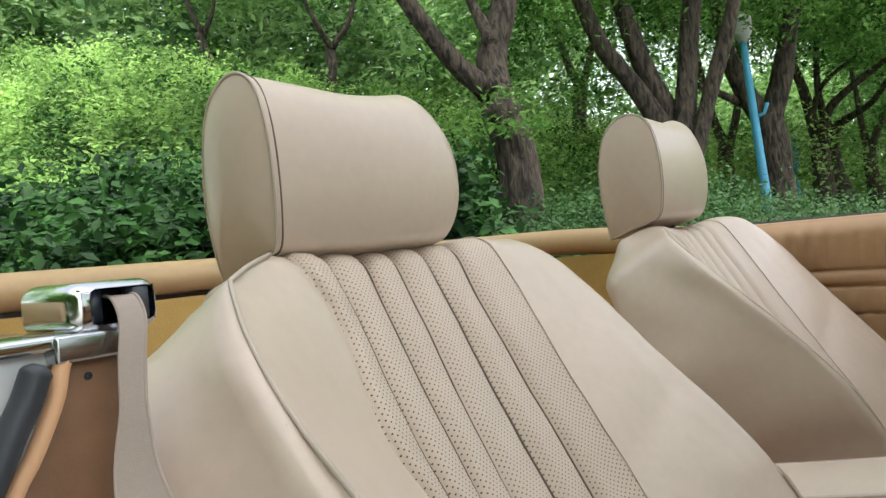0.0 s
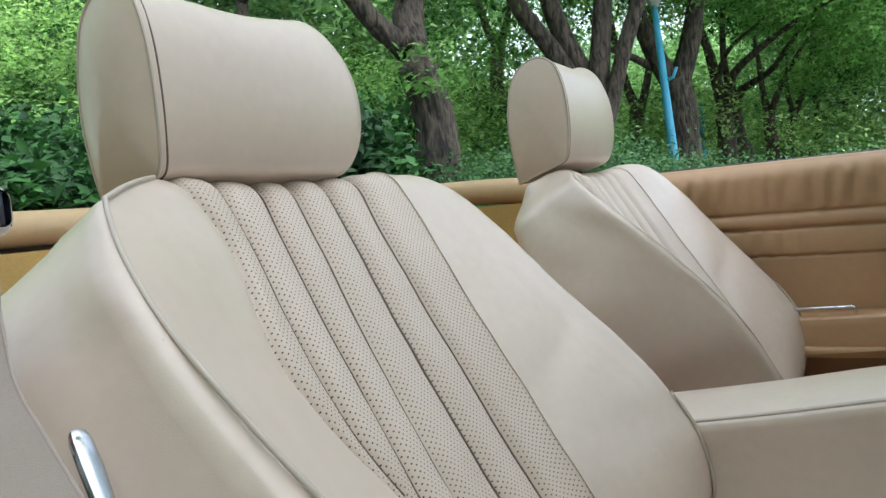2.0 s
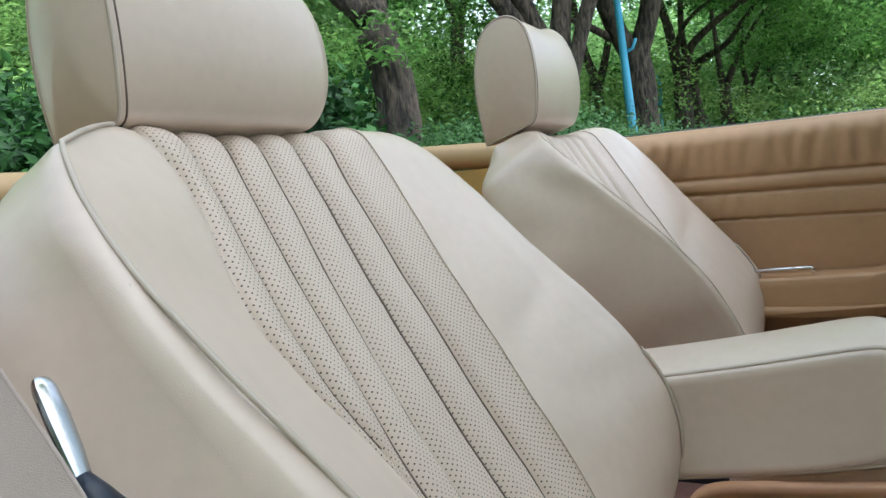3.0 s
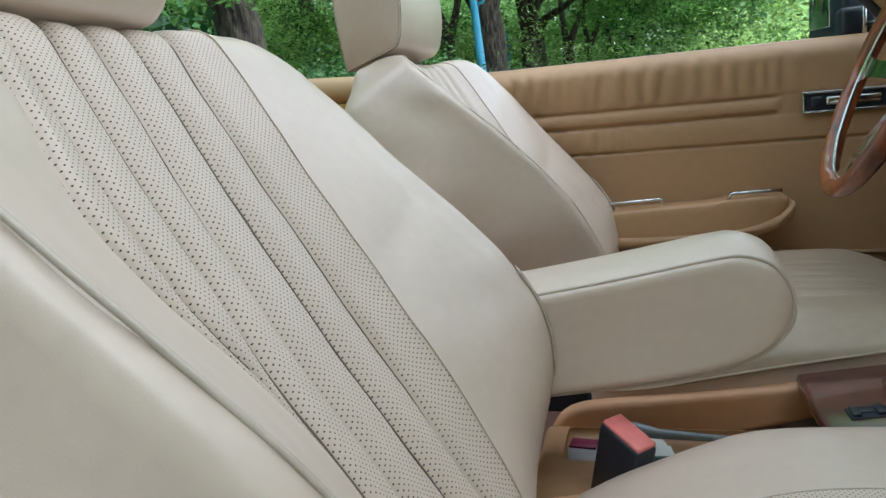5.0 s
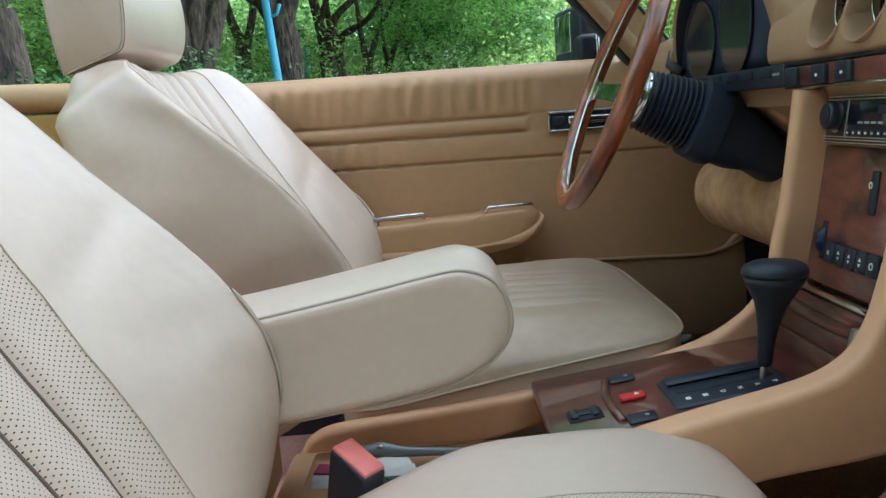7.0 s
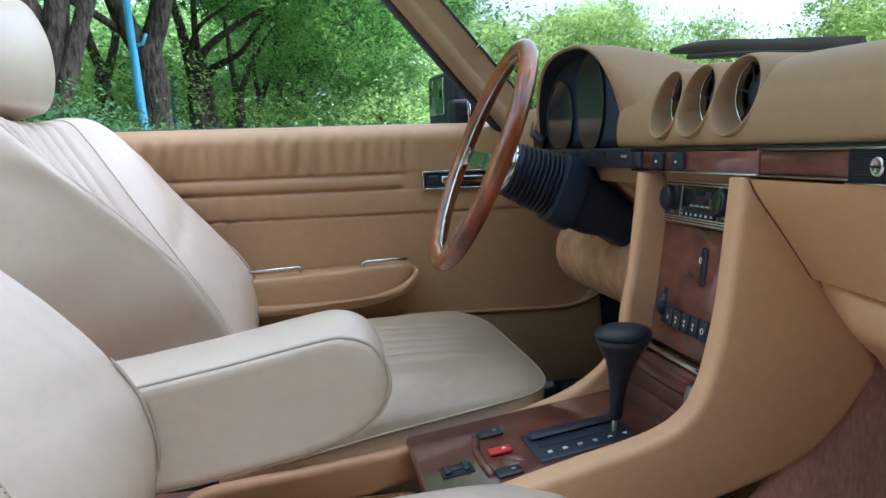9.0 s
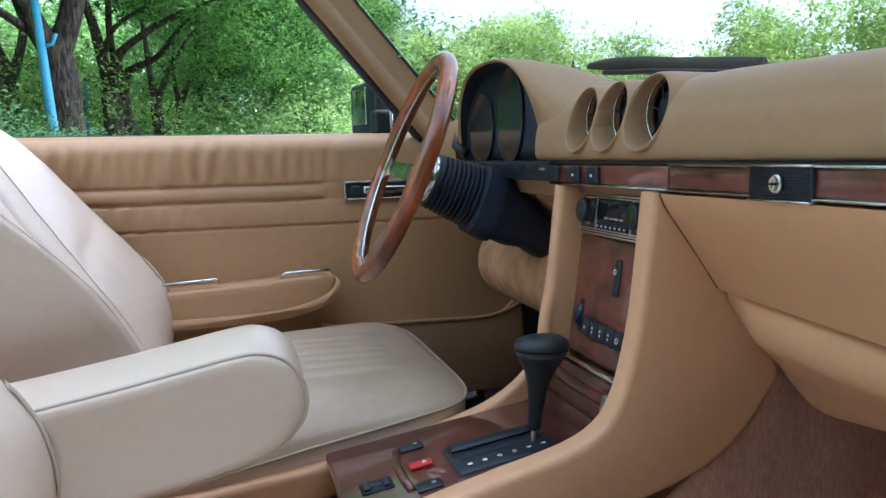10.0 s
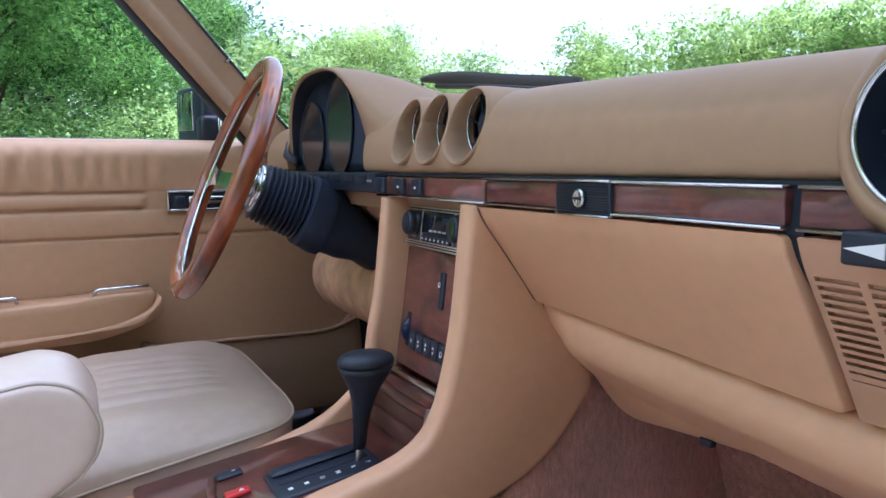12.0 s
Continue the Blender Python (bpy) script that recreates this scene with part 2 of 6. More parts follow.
# brighter leaf copy that puts sun into shrubs standing under the canopy
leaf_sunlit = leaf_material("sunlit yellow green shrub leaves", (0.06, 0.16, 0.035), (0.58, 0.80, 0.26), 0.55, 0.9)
# far woods and distant trees: haze put into paler leaf colours
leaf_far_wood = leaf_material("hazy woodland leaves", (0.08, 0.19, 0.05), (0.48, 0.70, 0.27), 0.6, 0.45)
leaf_far = leaf_material("haze-pale distant tree leaves", (0.20, 0.35, 0.09), (0.68, 0.82, 0.32), 0.6, 0.35)


def bark_material():
    m, n, l, b = mat_new("grey brown bark")
    tc = n.new("ShaderNodeTexCoord")
    mp = n.new("ShaderNodeMapping")
    mp.inputs["Scale"].default_value = (9, 9, 2.2)
    l.new(tc.outputs["Object"], mp.inputs[0])
    noi = n.new("ShaderNodeTexNoise")
    noi.inputs["Scale"].default_value = 3
    noi.inputs["Detail"].default_value = 8
    noi.inputs["Distortion"].default_value = 0.6
    l.new(mp.outputs[0], noi.inputs["Vector"])
    ramp = n.new("ShaderNodeValToRGB")
    ramp.color_ramp.elements[0].position, ramp.color_ramp.elements[0].color = 0.36, (0.012, 0.009, 0.007, 1)
    ramp.color_ramp.elements[1].position, ramp.color_ramp.elements[1].color = 0.66, (0.105, 0.078, 0.058, 1)
    l.new(noi.outputs[0], ramp.inputs[0])
    l.new(ramp.outputs[0], b.inputs["Base Color"])
    bmp = n.new("ShaderNodeBump")
    bmp.inputs["Strength"].default_value = 1.0
    bmp.inputs["Distance"].default_value = 0.03
    l.new(noi.outputs[0], bmp.inputs["Height"])
    l.new(bmp.outputs[0], b.inputs["Normal"])
    b.inputs["Roughness"].default_value = 0.9
    return m


bark = bark_material()
earth = surface("leaf litter and low grass", (0.06, 0.09, 0.03), 0.95, vary=0.4, scale=0.8, grain=20, bump=0.6, detail2=12, dark=(0.03, 0.03, 0.015))
# unseen pale surface, added to bounce light up into the cabin
paving = surface("pale light-bounce paving", (0.44, 0.41, 0.36), 0.9, vary=0.15, scale=1.5, grain=300, bump=0.4, detail2=60)


# ---- mesh helpers ----
def part(name, data, material, parent=None, label="", smooth=True, mats=None):
    """Links a bmesh or mesh as one mesh object under a thing."""
    if isinstance(data, bmesh.types.BMesh):
        me = bpy.data.meshes.new(name)
        data.normal_update()
        data.to_mesh(me)
        data.free()
    else:
        me = data
    if not me.materials:
        for mm in (mats or [material]):
            me.materials.append(mm)
    if smooth:
        me.polygons.foreach_set("use_smooth", [True] * len(me.polygons))
    ob = new(name, me)
    if parent:
        ob.parent = parent
    if label:
        ob["label"] = label
    return ob


def thing(name, label, category, at=(0, 0, 0), kind="", group=""):
    ob = new(name)
    ob.empty_display_size = 0.05
    ob.location = at
    return tagged(ob, label, category, group, kind)


def sharp(bm, degrees=35):
    for e in bm.edges:
        if len(e.link_faces) == 2 and e.calc_face_angle(0) > radians(degrees):
            e.smooth = False
    return bm


def loft(rings, closed=True, caps=True):
    """Skin through rings of equal length."""
    bm = bmesh.new()
    vs = [[bm.verts.new(p) for p in r] for r in rings]
    k = len(rings[0])
    for a, b in zip(vs, vs[1:]):
        for i in range(k if closed else k - 1):
            j = (i + 1) % k
            bm.faces.new((a[i], a[j], b[j], b[i]))
    if caps and closed:
        bm.faces.new(vs[0][::-1])
        bm.faces.new(vs[-1])
    bmesh.ops.recalc_face_normals(bm, faces=bm.faces)
    return bm


def tube(points, radius, n=10, closed=False, flat=1.0, caps=True):
    """A round bar along points; radius may be a list."""
    pts = [Vector(p) for p in points]
    k = len(pts)
    rad = radius if isinstance(radius, (list, tuple)) else [radius] * k
    rings, up = [], None
    for i, p in enumerate(pts):
        a = pts[(i - 1) % k] if closed or i else p
        b = pts[(i + 1) % k] if closed or i < k - 1 else p
        t = (b - a).normalized()
        if up is None:
            up = t.orthogonal().normalized()
        up = (up - t * up.dot(t)).normalized()
        side = t.cross(up)
        rings.append([p + rad[i] * (math.cos(w) * up + math.sin(w) * side * flat) for w in (2 * math.pi * j / n for j in range(n))])
    if closed:
        rings.append(rings[0])
        bm = loft(rings, True, False)
        bmesh.ops.remove_doubles(bm, verts=bm.verts, dist=1e-6)
        return bm
    return loft(rings, True, caps)


def rbox(lo, hi, bevel=0.003, seg=2, m=None):
    bm = bmesh.new()
    bmesh.ops.create_cube(bm, size=1)
    for v in bm.verts:
        v.co = Vector([lo[i] + (v.co[i] + 0.5) * (hi[i] - lo[i]) for i in range(3)])
    if bevel:
        bmesh.ops.bevel(bm, geom=bm.edges, offset=bevel, segments=seg, affect="EDGES", profile=0.5)
    if m:
        bmesh.ops.transform(bm, matrix=m, verts=bm.verts)
    return bm


def prism(outline, axis, a, b, bevel=0.0, seg=2):
    """A closed outline in the two other axes, drawn out along one axis from a to b."""
    def place(p, c):
        return {"x": (c, p[0], p[1]), "y": (p[0], c, p[1]), "z": (p[0], p[1], c)}[axis]
    bm = loft([[place(p, a) for p in outline], [place(p, b) for p in outline]])
    if bevel:
        rim = [e for e in bm.edges if len(e.link_faces) == 2 and max(len(f.verts) for f in e.link_faces) == len(outline)]
        bmesh.ops.bevel(bm, geom=rim, offset=bevel, segments=seg, affect="EDGES", profile=0.5)
    return bm


def disc(center, axis, r0, r1, depth, n=32):
    """A ring or cylinder about an axis: outer radius r1, inner radius r0."""
    ax = Vector(axis).normalized()
    u = ax.orthogonal().normalized()
    w = ax.cross(u)
    c = Vector(center)
    def ring(r, d):
        return [c + ax * d + r * (math.cos(t) * u + math.sin(t) * w) for t in (2 * math.pi * i / n for i in range(n))]
    if r0 <= 0:
        e = min(depth, r1) * 0.15
        return loft([ring(r1, 0), ring(r1, depth - e), ring(r1 - e, depth)])
    bm = loft([ring(r0, 0), ring(r1, 0), ring(r1, depth), ring(r0, depth), ring(r0, 0)], True, False)
    bmesh.ops.remove_doubles(bm, verts=bm.verts, dist=1e-6)
    return sharp(bm)


def spline(keys, x):
    """Smooth value between (x, value) keys."""
    if x <= keys[0][0]:
        return keys[0][1]
    for i in range(len(keys) - 1):
        (xa, a), (xb, b) = keys[i], keys[i + 1]
        if x <= xb:
            t = (x - xa) / (xb - xa)
            p = keys[i - 1] if i else keys[i]
            q = keys[i + 2] if i + 2 < len(keys) else keys[i + 1]
            ma = (b - p[1]) / (xb - p[0]) * (xb - xa)
            mb = (q[1] - a) / (q[0] - xa) * (xb - xa)
            return (2 * t**3 - 3 * t**2 + 1) * a + (t**3 - 2 * t**2 + t) * ma + (3 * t**2 - 2 * t**3) * b + (t**3 - t**2) * mb
    return keys[-1][1]


def curve_pts(ctrl, n):
    """Points of a smooth curve through control points."""
    keys = [[(i, c[k]) for i, c in enumerate(ctrl)] for k in range(len(ctrl[0]))]
    top = len(ctrl) - 1
    return [tuple(spline(kk, top * i / (n - 1)) for kk in keys) for i in range(n)]


def cut(bm, cutters, name="cut"):
    """The bmesh with the cutters taken away, as a mesh."""
    me = bpy.data.meshes.new(name)
    bm.to_mesh(me)
    bm.free()
    ob = new("tmp", me)
    tmp = []
    for c in cutters:
        cm = bpy.data.meshes.new("tmp")
        c.to_mesh(cm)
        c.free()
        co = new("tmp", cm)
        tmp.append(co)
        md = ob.modifiers.new("b", "BOOLEAN")
        md.operation, md.object, md.solver = "DIFFERENCE", co, "EXACT"
    out = bpy.data.meshes.new_from_object(ob.evaluated_get(bpy.context.evaluated_depsgraph_get()))
    for o in tmp + [ob]:
        bpy.data.objects.remove(o)
    return out


def cut_sharp(me, degrees=40):
    bm = bmesh.new()
    bm.from_mesh(me)
    sharp(bm, degrees)
    bm.to_mesh(me)
    bm.free()
    return me


def writing(body, size, m, material, parent, name="lettering"):
    """Flat raised lettering with the built-in font."""
    cu = bpy.data.curves.new("t", "FONT")
    cu.body, cu.size, cu.extrude, cu.align_x, cu.align_y = body, size, 0.0003, "CENTER", "CENTER"
    ob = new("tmp", cu)
    me = bpy.data.meshes.new_from_object(ob.evaluated_get(bpy.context.evaluated_depsgraph_get()))
    bpy.data.objects.remove(ob)
    me.transform(m)
    me.materials.clear()
    return part(name, me, material, parent, smooth=False)


def facing(origin, right, up):
    """A pose whose x runs along right and y along up."""
    r = Vector(right).normalized()
    u = Vector(up)
    u = (u - r * u.dot(r)).normalized()
    f = r.cross(u)
    m = Matrix((r, u, f)).transposed().to_4x4()
    m.translation = origin
    return m

# ---- seats ----
LEAN = radians(33)
BACK_UP = Vector((-math.sin(LEAN), 0, math.cos(LEAN)))
BACK_OUT = Vector((math.cos(LEAN), 0, math.sin(LEAN)))
BACK_FOOT = Vector((-0.543, 0, 0.46))
BACK_TOP = 0.563
# edges of the six perforated strips across the backrest, by height
SEAMS = [
    [(0.0, -0.084), (0.2, -0.081), (0.255, -0.091), (0.30, -0.105), (0.335, -0.117), (0.38, -0.125), (0.42, -0.120), (0.455, -0.110), (0.49, -0.106), (0.53, -0.112), (0.57, -0.116)],
    [(0.0, -0.078), (0.2, -0.0735), (0.255, -0.081), (0.30, -0.092), (0.36, -0.094), (0.40, -0.091), (0.44, -0.086), (0.48, -0.079), (0.52, -0.076), (0.57, -0.074)],
    [(0.0, -0.076), (0.21, -0.0715), (0.25, -0.070), (0.30, -0.064), (0.35, -0.057), (0.40, -0.051), (0.45, -0.043), (0.49, -0.037), (0.547, -0.024)],
    [(0.0, -0.038), (0.19, -0.034), (0.28, -0.030), (0.33, -0.024), (0.38, -0.017), (0.43, -0.007), (0.49, 0.004), (0.545, 0.012)],
    [(0.0, 0.012), (0.18, 0.017), (0.28, 0.023), (0.35, 0.029), (0.415, 0.038), (0.478, 0.047), (0.545, 0.056)],
    [(0.0, 0.048), (0.13, 0.056), (0.187, 0.063), (0.27, 0.069), (0.335, 0.075), (0.405, 0.083), (0.475, 0.091), (0.55, 0.106)],
    [(0.0, 0.080), (0.095, 0.088), (0.165, 0.095), (0.23, 0.100), (0.28, 0.110), (0.35, 0.118), (0.42, 0.130), (0.48, 0.142), (0.56, 0.150)],
]
FLUTES = 6
CREST = [(0.0, 0.03), (0.08, 0.055), (0.17, 0.078), (0.25, 0.086), (0.36, 0.07), (0.46, 0.04), (0.52, 0.020), (0.545, 0.008), (0.56, 0.0)]
CREST_IN = [(0.0, -0.0755), (0.05, -0.0077), (0.1, 0.0414), (0.15, 0.0646), (0.2, 0.0698), (0.25, 0.063), (0.36, 0.0386), (0.46, 0.0177), (0.52, 0.0088), (0.56, -0.0079)]
CREST_IN_FAR = [(0.0, -0.0586), (0.05, -0.0053), (0.1, 0.0388), (0.15, 0.0622), (0.2, 0.0663), (0.25, 0.061), (0.36, 0.0469), (0.46, 0.0355), (0.52, 0.0278), (0.56, 0.0093)]
PIPE_W = [(0.0, 0.165), (0.15, 0.192), (0.22, 0.212), (0.26, 0.224), (0.30, 0.232), (0.345, 0.238), (0.40, 0.238), (0.46, 0.224), (0.506, 0.204), (0.513, 0.199), (0.52, 0.186), (0.529, 0.168), (0.537, 0.150), (0.548, 0.132), (0.575, 0.122)]
WIDE_W = [(0.0, 0.272), (0.15, 0.28), (0.32, 0.285), (0.42, 0.28), (0.465, 0.262), (0.49, 0.243), (0.508, 0.222), (0.52, 0.194), (0.53, 0.172), (0.545, 0.144), (0.575, 0.132)]


def back_at(u, s, n):
    return BACK_FOOT + BACK_UP * s + BACK_OUT * n + Vector((0, u, 0))


def strips(s):
    return [spline(k, s) for k in SEAMS]


def flute(u, s):
    """Relief of the stitched pleats across the middle panel: 0 in a seam, 1 on a pleat."""
    edges = strips(s)
    if u <= edges[0]:
        return 0.0
    if u >= edges[-1]:
        return 1.0
    k = max(i for i in range(FLUTES) if edges[i] <= u)
    width = edges[k + 1] - edges[k]
    g = (u - edges[k]) / max(1e-5, width)
    high = min(1.0, width / 0.034)
    if g < 0.30:
        return high * math.sin(math.pi / 2 * g / 0.30) ** 0.8
    if g < 0.64 or (k == FLUTES - 1 and g > 0.5):
        return high
    return high * (1 - ((g - 0.64) / 0.36) ** 1.6)


PLEAT = 0.0100
WIDE_R = [(0.0, 0.2629), (0.15, 0.2526), (0.32, 0.2562), (0.42, 0.2576), (0.465, 0.2551), (0.505, 0.2364), (0.53, 0.2074), (0.55, 0.183), (0.575, 0.1597)]
WIDE_R_FAR = [(0.0, 0.2645), (0.15, 0.2632), (0.32, 0.2676), (0.42, 0.2673), (0.465, 0.2608), (0.505, 0.2375), (0.53, 0.2081), (0.55, 0.1835), (0.575, 0.1603)]
FORM = {"crest_in": CREST_IN, "wide_in": WIDE_R, "thin": 0.0, "slack": 1.0, "front": -0.14, "pleat": 0.0010, "panel": 0.07}
WIDE_OUT = [(0.0, 0.018), (0.1, 0.030), (0.3, 0.038), (0.42, 0.032), (0.5, 0.008), (0.52, 0.002), (0.56, 0.0)]


def half_width(u, s):
    """The piped edge stands back on the inner side, where the bolster rolls over it."""
    return spline(PIPE_W, s) if u < 0 else spline(FORM["wide_in"], s) - 0.004


def full_width(u, s, flat=False):
    if flat and u < 0:
        return half_width(u, s) + 0.014
    return spline(WIDE_W, s) + spline(WIDE_OUT, s) if u < 0 else spline(FORM["wide_in"], s)


def front_depth(u, s):
    """How far the front of the backrest stands out at u, s."""
    crest = spline(CREST if u < 0 else FORM["crest_in"], s)
    edge = spline(SEAMS[-1], s) if u > 0 else -spline(SEAMS[0], s)
    w = half_width(u, s)
    a = abs(u)
    if a < edge:
        n = PLEAT * flute(u, s) - 0.012 * (1 - (a / edge) ** 2) * (0.4 + s)
        k = max(0, (a / edge - 0.72) / 0.28)
        n += crest * (0.16 if u > 0 else 0.06) * k * k
    else:
        t = min(1, (a - edge) / max(0.02, w - edge))
        if u > 0:
            n = PLEAT + crest * (0.16 + 0.84 * (0.5 * t + 0.5 * math.sin(t * math.pi / 2)))
        else:
            n = crest * (0.06 + 0.94 * (0.75 * t + 0.25 * t * t)) + 0.005 * (1 - math.exp(-(a - edge) / 0.004)) * (1 - t)
    return n


def back_levels(s0=0.0):
    """(s, drop): the height along the back, and the roll of the upper edge backwards."""
    out = [(s0 + (BACK_TOP * 0.93 - s0) * i / 46, 0.0) for i in range(47)]
    se = out[-1][0]
    for i in range(1, 9):
        a = math.pi / 2 * i / 8
        out.append((se + (BACK_TOP - se) * math.sin(a), 0.045 * (1 - math.cos(a))))
    return out


def wrinkle(u, s):
    """Slack of the leather, larger towards the bolsters."""
    side = max(0.0, (abs(u) - 0.15) / 0.12)
    fold = 0.0
    if u > 0.12:
        inner = min(1.0, (u - 0.12) / 0.03) * max(0.0, min(1.0, (0.255 - u) / 0.03))
        for s_, slope, wide, deep in ((0.295, 0.35, 0.016, 0.0042), (0.205, -0.20, 0.020, 0.0025), (0.395, 0.55, 0.022, 0.0015)):
            fold -= deep * inner * math.exp(-((s - s_ - slope * (u - 0.16)) / wide) ** 2)
    return fold + (0.0016 + 0.0022 * side) * noise.noise(Vector((u * 14, s * 14, 3.1))) + (0.0008 + 0.0006 * side) * noise.noise(Vector((u * 45, s * 30, 7)))


COLUMNS = [50] + [24] * FLUTES + [60]


def back_ring(s, drop, flat=False):
    wl, wr_ = half_width(-1, s) - drop * 0.15, half_width(1, s) - drop * 0.15
    pts = []
    knots = [-wl] + strips(s) + [wr_]
    across = []
    for (a, b), n in zip(zip(knots, knots[1:]), COLUMNS):
        across += [a + (b - a) * i / n for i in range(n)]
    for u in across + [wr_]:
        pts.append(back_at(u, s, front_depth(u, s) - drop + wrinkle(u, s)))
    thick = 0.125 + 0.03 * (1 - s / BACK_TOP) - drop * 0.8 - FORM["thin"] * s / BACK_TOP
    side = [(0.09, -0.004), (0.15, -0.012), (0.22, -0.022), (0.33, -0.034), (0.52, -0.050), (0.77, -0.069), (0.96, -0.088), (1.0, -0.104), (0.87, -0.122), (0.45, -0.136), (0.0, -0.142)]
    def flank(sign):
        res = []
        w, wide = (wr_ if sign > 0 else wl), full_width(sign, s, flat)
        edge_n = front_depth(sign * w, s) - drop
        for f, d in side:
            f += 0.16 * max(0.0, 1 - s / 0.42) * max(0.0, 1 + d / 0.05)
            nn = edge_n + (d / 0.142) * (thick + edge_n)
            uu = w + (wide - w) * f
            wr = FORM["slack"] * 0.006 * noise.noise(Vector((sign * 3 + nn * 9, s * 11, 1.7))) + 0.0045 * (0.4 - abs(noise.noise(Vector((sign * 5 + nn * 16 + s * 12, s * 9, 3.7)))) * 2)
            res.append(back_at(sign * (uu + wr), s, nn))
        return res
    right = flank(1)
    w = min(wl, wr_)
    rear = [back_at(w * (1 - 2 * i / 12), s, -thick - 0.01 * math.sin(math.pi * i / 12)) for i in range(1, 12)]
    left = flank(-1)[::-1]
    return pts + right + rear + left


def seat_back_mesh(s0, flat=False):
    lv = back_levels(s0)
    bm = loft([back_ring(s, d, flat) for s, d in lv])
    uvl = bm.loops.layers.uv.new("UVMap")
    bm.verts.index_update()
    k = len(bm.verts) // len(lv)
    first = COLUMNS[0]
    for row in range(len(lv) - 1):
        bm.faces.ensure_lookup_table()
        for strip in range(FLUTES):
            for i in range(first + 24 * strip, first + 24 * (strip + 1)):
                f = bm.faces[row * k + i]
                f.material_index = 1
                for lp in f.loops:
                    r, c = divmod(lp.vert.index, k)
                    edges = strips(lv[r][0])
                    w = edges[strip + 1] - edges[strip]
                    q = (c - first - 24 * strip) / 24
                    # the two outermost strips run out under the bolster, so their holes follow the inner seam
                    lp[uvl].uv = (0.055 * strip + (w * q if strip > 1 else 0.055 - w * (1 - q)), lv[r][0] + lv[r][1])
    return bm


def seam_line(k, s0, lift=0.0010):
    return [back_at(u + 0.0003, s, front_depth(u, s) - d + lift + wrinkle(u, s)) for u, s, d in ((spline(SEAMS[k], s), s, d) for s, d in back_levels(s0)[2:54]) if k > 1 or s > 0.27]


def pipe_path(sign, s0):
    pts = []
    for s, d in back_levels(s0)[:52]:
        w = half_width(sign, s) - d * 0.15
        pts.append(back_at(sign * (w - 0.001), s, front_depth(sign * w, s) - d + 0.001))
    return pts


HEAD_C = Vector((-0.872, -0.008, 0.980))
HEAD_HALF = 0.121
# upright section of the headrest, forward and up from its middle
HEAD_SEC = [(-0.035, -0.082), (-0.0385, -0.045), (-0.041, -0.010), (-0.038, 0.024), (-0.029, 0.053), (-0.012, 0.069), (0.008, 0.073), (0.026, 0.062), (0.036, 0.035), (0.0395, 0.0), (0.038, -0.032), (0.032, -0.056), (0.018, -0.064), (-0.010, -0.073)]


def smooth01(q):
    q = min(1.0, q * 1.6)
    return q * q * (3 - 2 * q)


def head_ring(v, grow=1.0, center=HEAD_C, size=1.0):
    """Section of the headrest at v (-1..1) across it."""
    pts = []
    for dx, hz in curve_pts(HEAD_SEC + HEAD_SEC[:1], 61)[:-1]:
        s_ = hz / 0.075
        if hz > 0:
            hz *= (1.06 if size < 1.1 else 1.0) + 0.055 * (v + 1) - 0.085 * (1 - v * v) ** 1.2
        if dx > 0:
            dx += 0.006 * (1 - v * v)
        y = HEAD_HALF - (0.050 if v > 0 else 0.0) * max(0, s_ * grow) ** 2.2 - (0.038 if v > 0 else 0.006) * max(0, -s_ * grow) ** 2.5
        pts.append(center + Vector((dx * grow * size, v * y, hz * grow * size)))
    return pts


def headrest_mesh(center, size):
    rings = []
    for g in (0.05, 0.35, 0.65, 0.86, 0.96, 1.0):
        rings.append([p + Vector((0, -0.011 * (1 - g * g), 0)) for p in head_ring(-1, g, center, size)])
    for i in range(1, 28):
        rings.append(head_ring(-1 + 2 * i / 28, 1.0, center, size))
    for g in (1.0, 0.96, 0.86, 0.65, 0.35, 0.05):
        rings.append([p + Vector((0, 0.011 * (1 - g * g), 0)) for p in head_ring(1, g, center, size)])
    for r in rings:
        for p in r:
            low = max(0, center.z - 0.03 - p.z) / 0.06
            p += BACK_OUT * (0.0012 * noise.noise(p * 16) + 0.002 * low * noise.noise(p * 34))
    return loft(rings)


CUSH = [(-0.62, 0.395), (-0.485, 0.435), (-0.335, 0.463), (-0.235, 0.475), (-0.14, 0.478)]
CUSH_TOP = [(-0.62, 0.430), (-0.53, 0.470), (-0.48, 0.497), (-0.43, 0.522), (-0.38, 0.541), (-0.32, 0.547), (-0.235, 0.547), (-0.14, 0.542)]


RIM_FAR = [(-0.62, 0.455), (-0.465, 0.484), (-0.40, 0.497), (-0.29, 0.514), (-0.194, 0.528), (-0.105, 0.534)]
TOP_FAR = [(-0.62, 0.478), (-0.5, 0.513), (-0.447, 0.529), (-0.396, 0.545), (-0.347, 0.552), (-0.283, 0.553), (-0.2, 0.553), (-0.105, 0.550)]
CX0, CHY, CEXP = -0.60, 0.252, 2 / 0.34


def cushion_outline(g, n=120):
    pts = []
    for i in range(n):
        w = 2 * math.pi * i / n
        c, s_ = math.cos(w), math.sin(w)
        px, py = math.copysign(abs(c) ** 0.34, c), math.copysign(abs(s_) ** 0.34, s_)
        pts.append((0.5 * (CX0 + FORM["front"]) + 0.5 * (FORM["front"] - CX0) * px * g, CHY * py * g))
    return pts


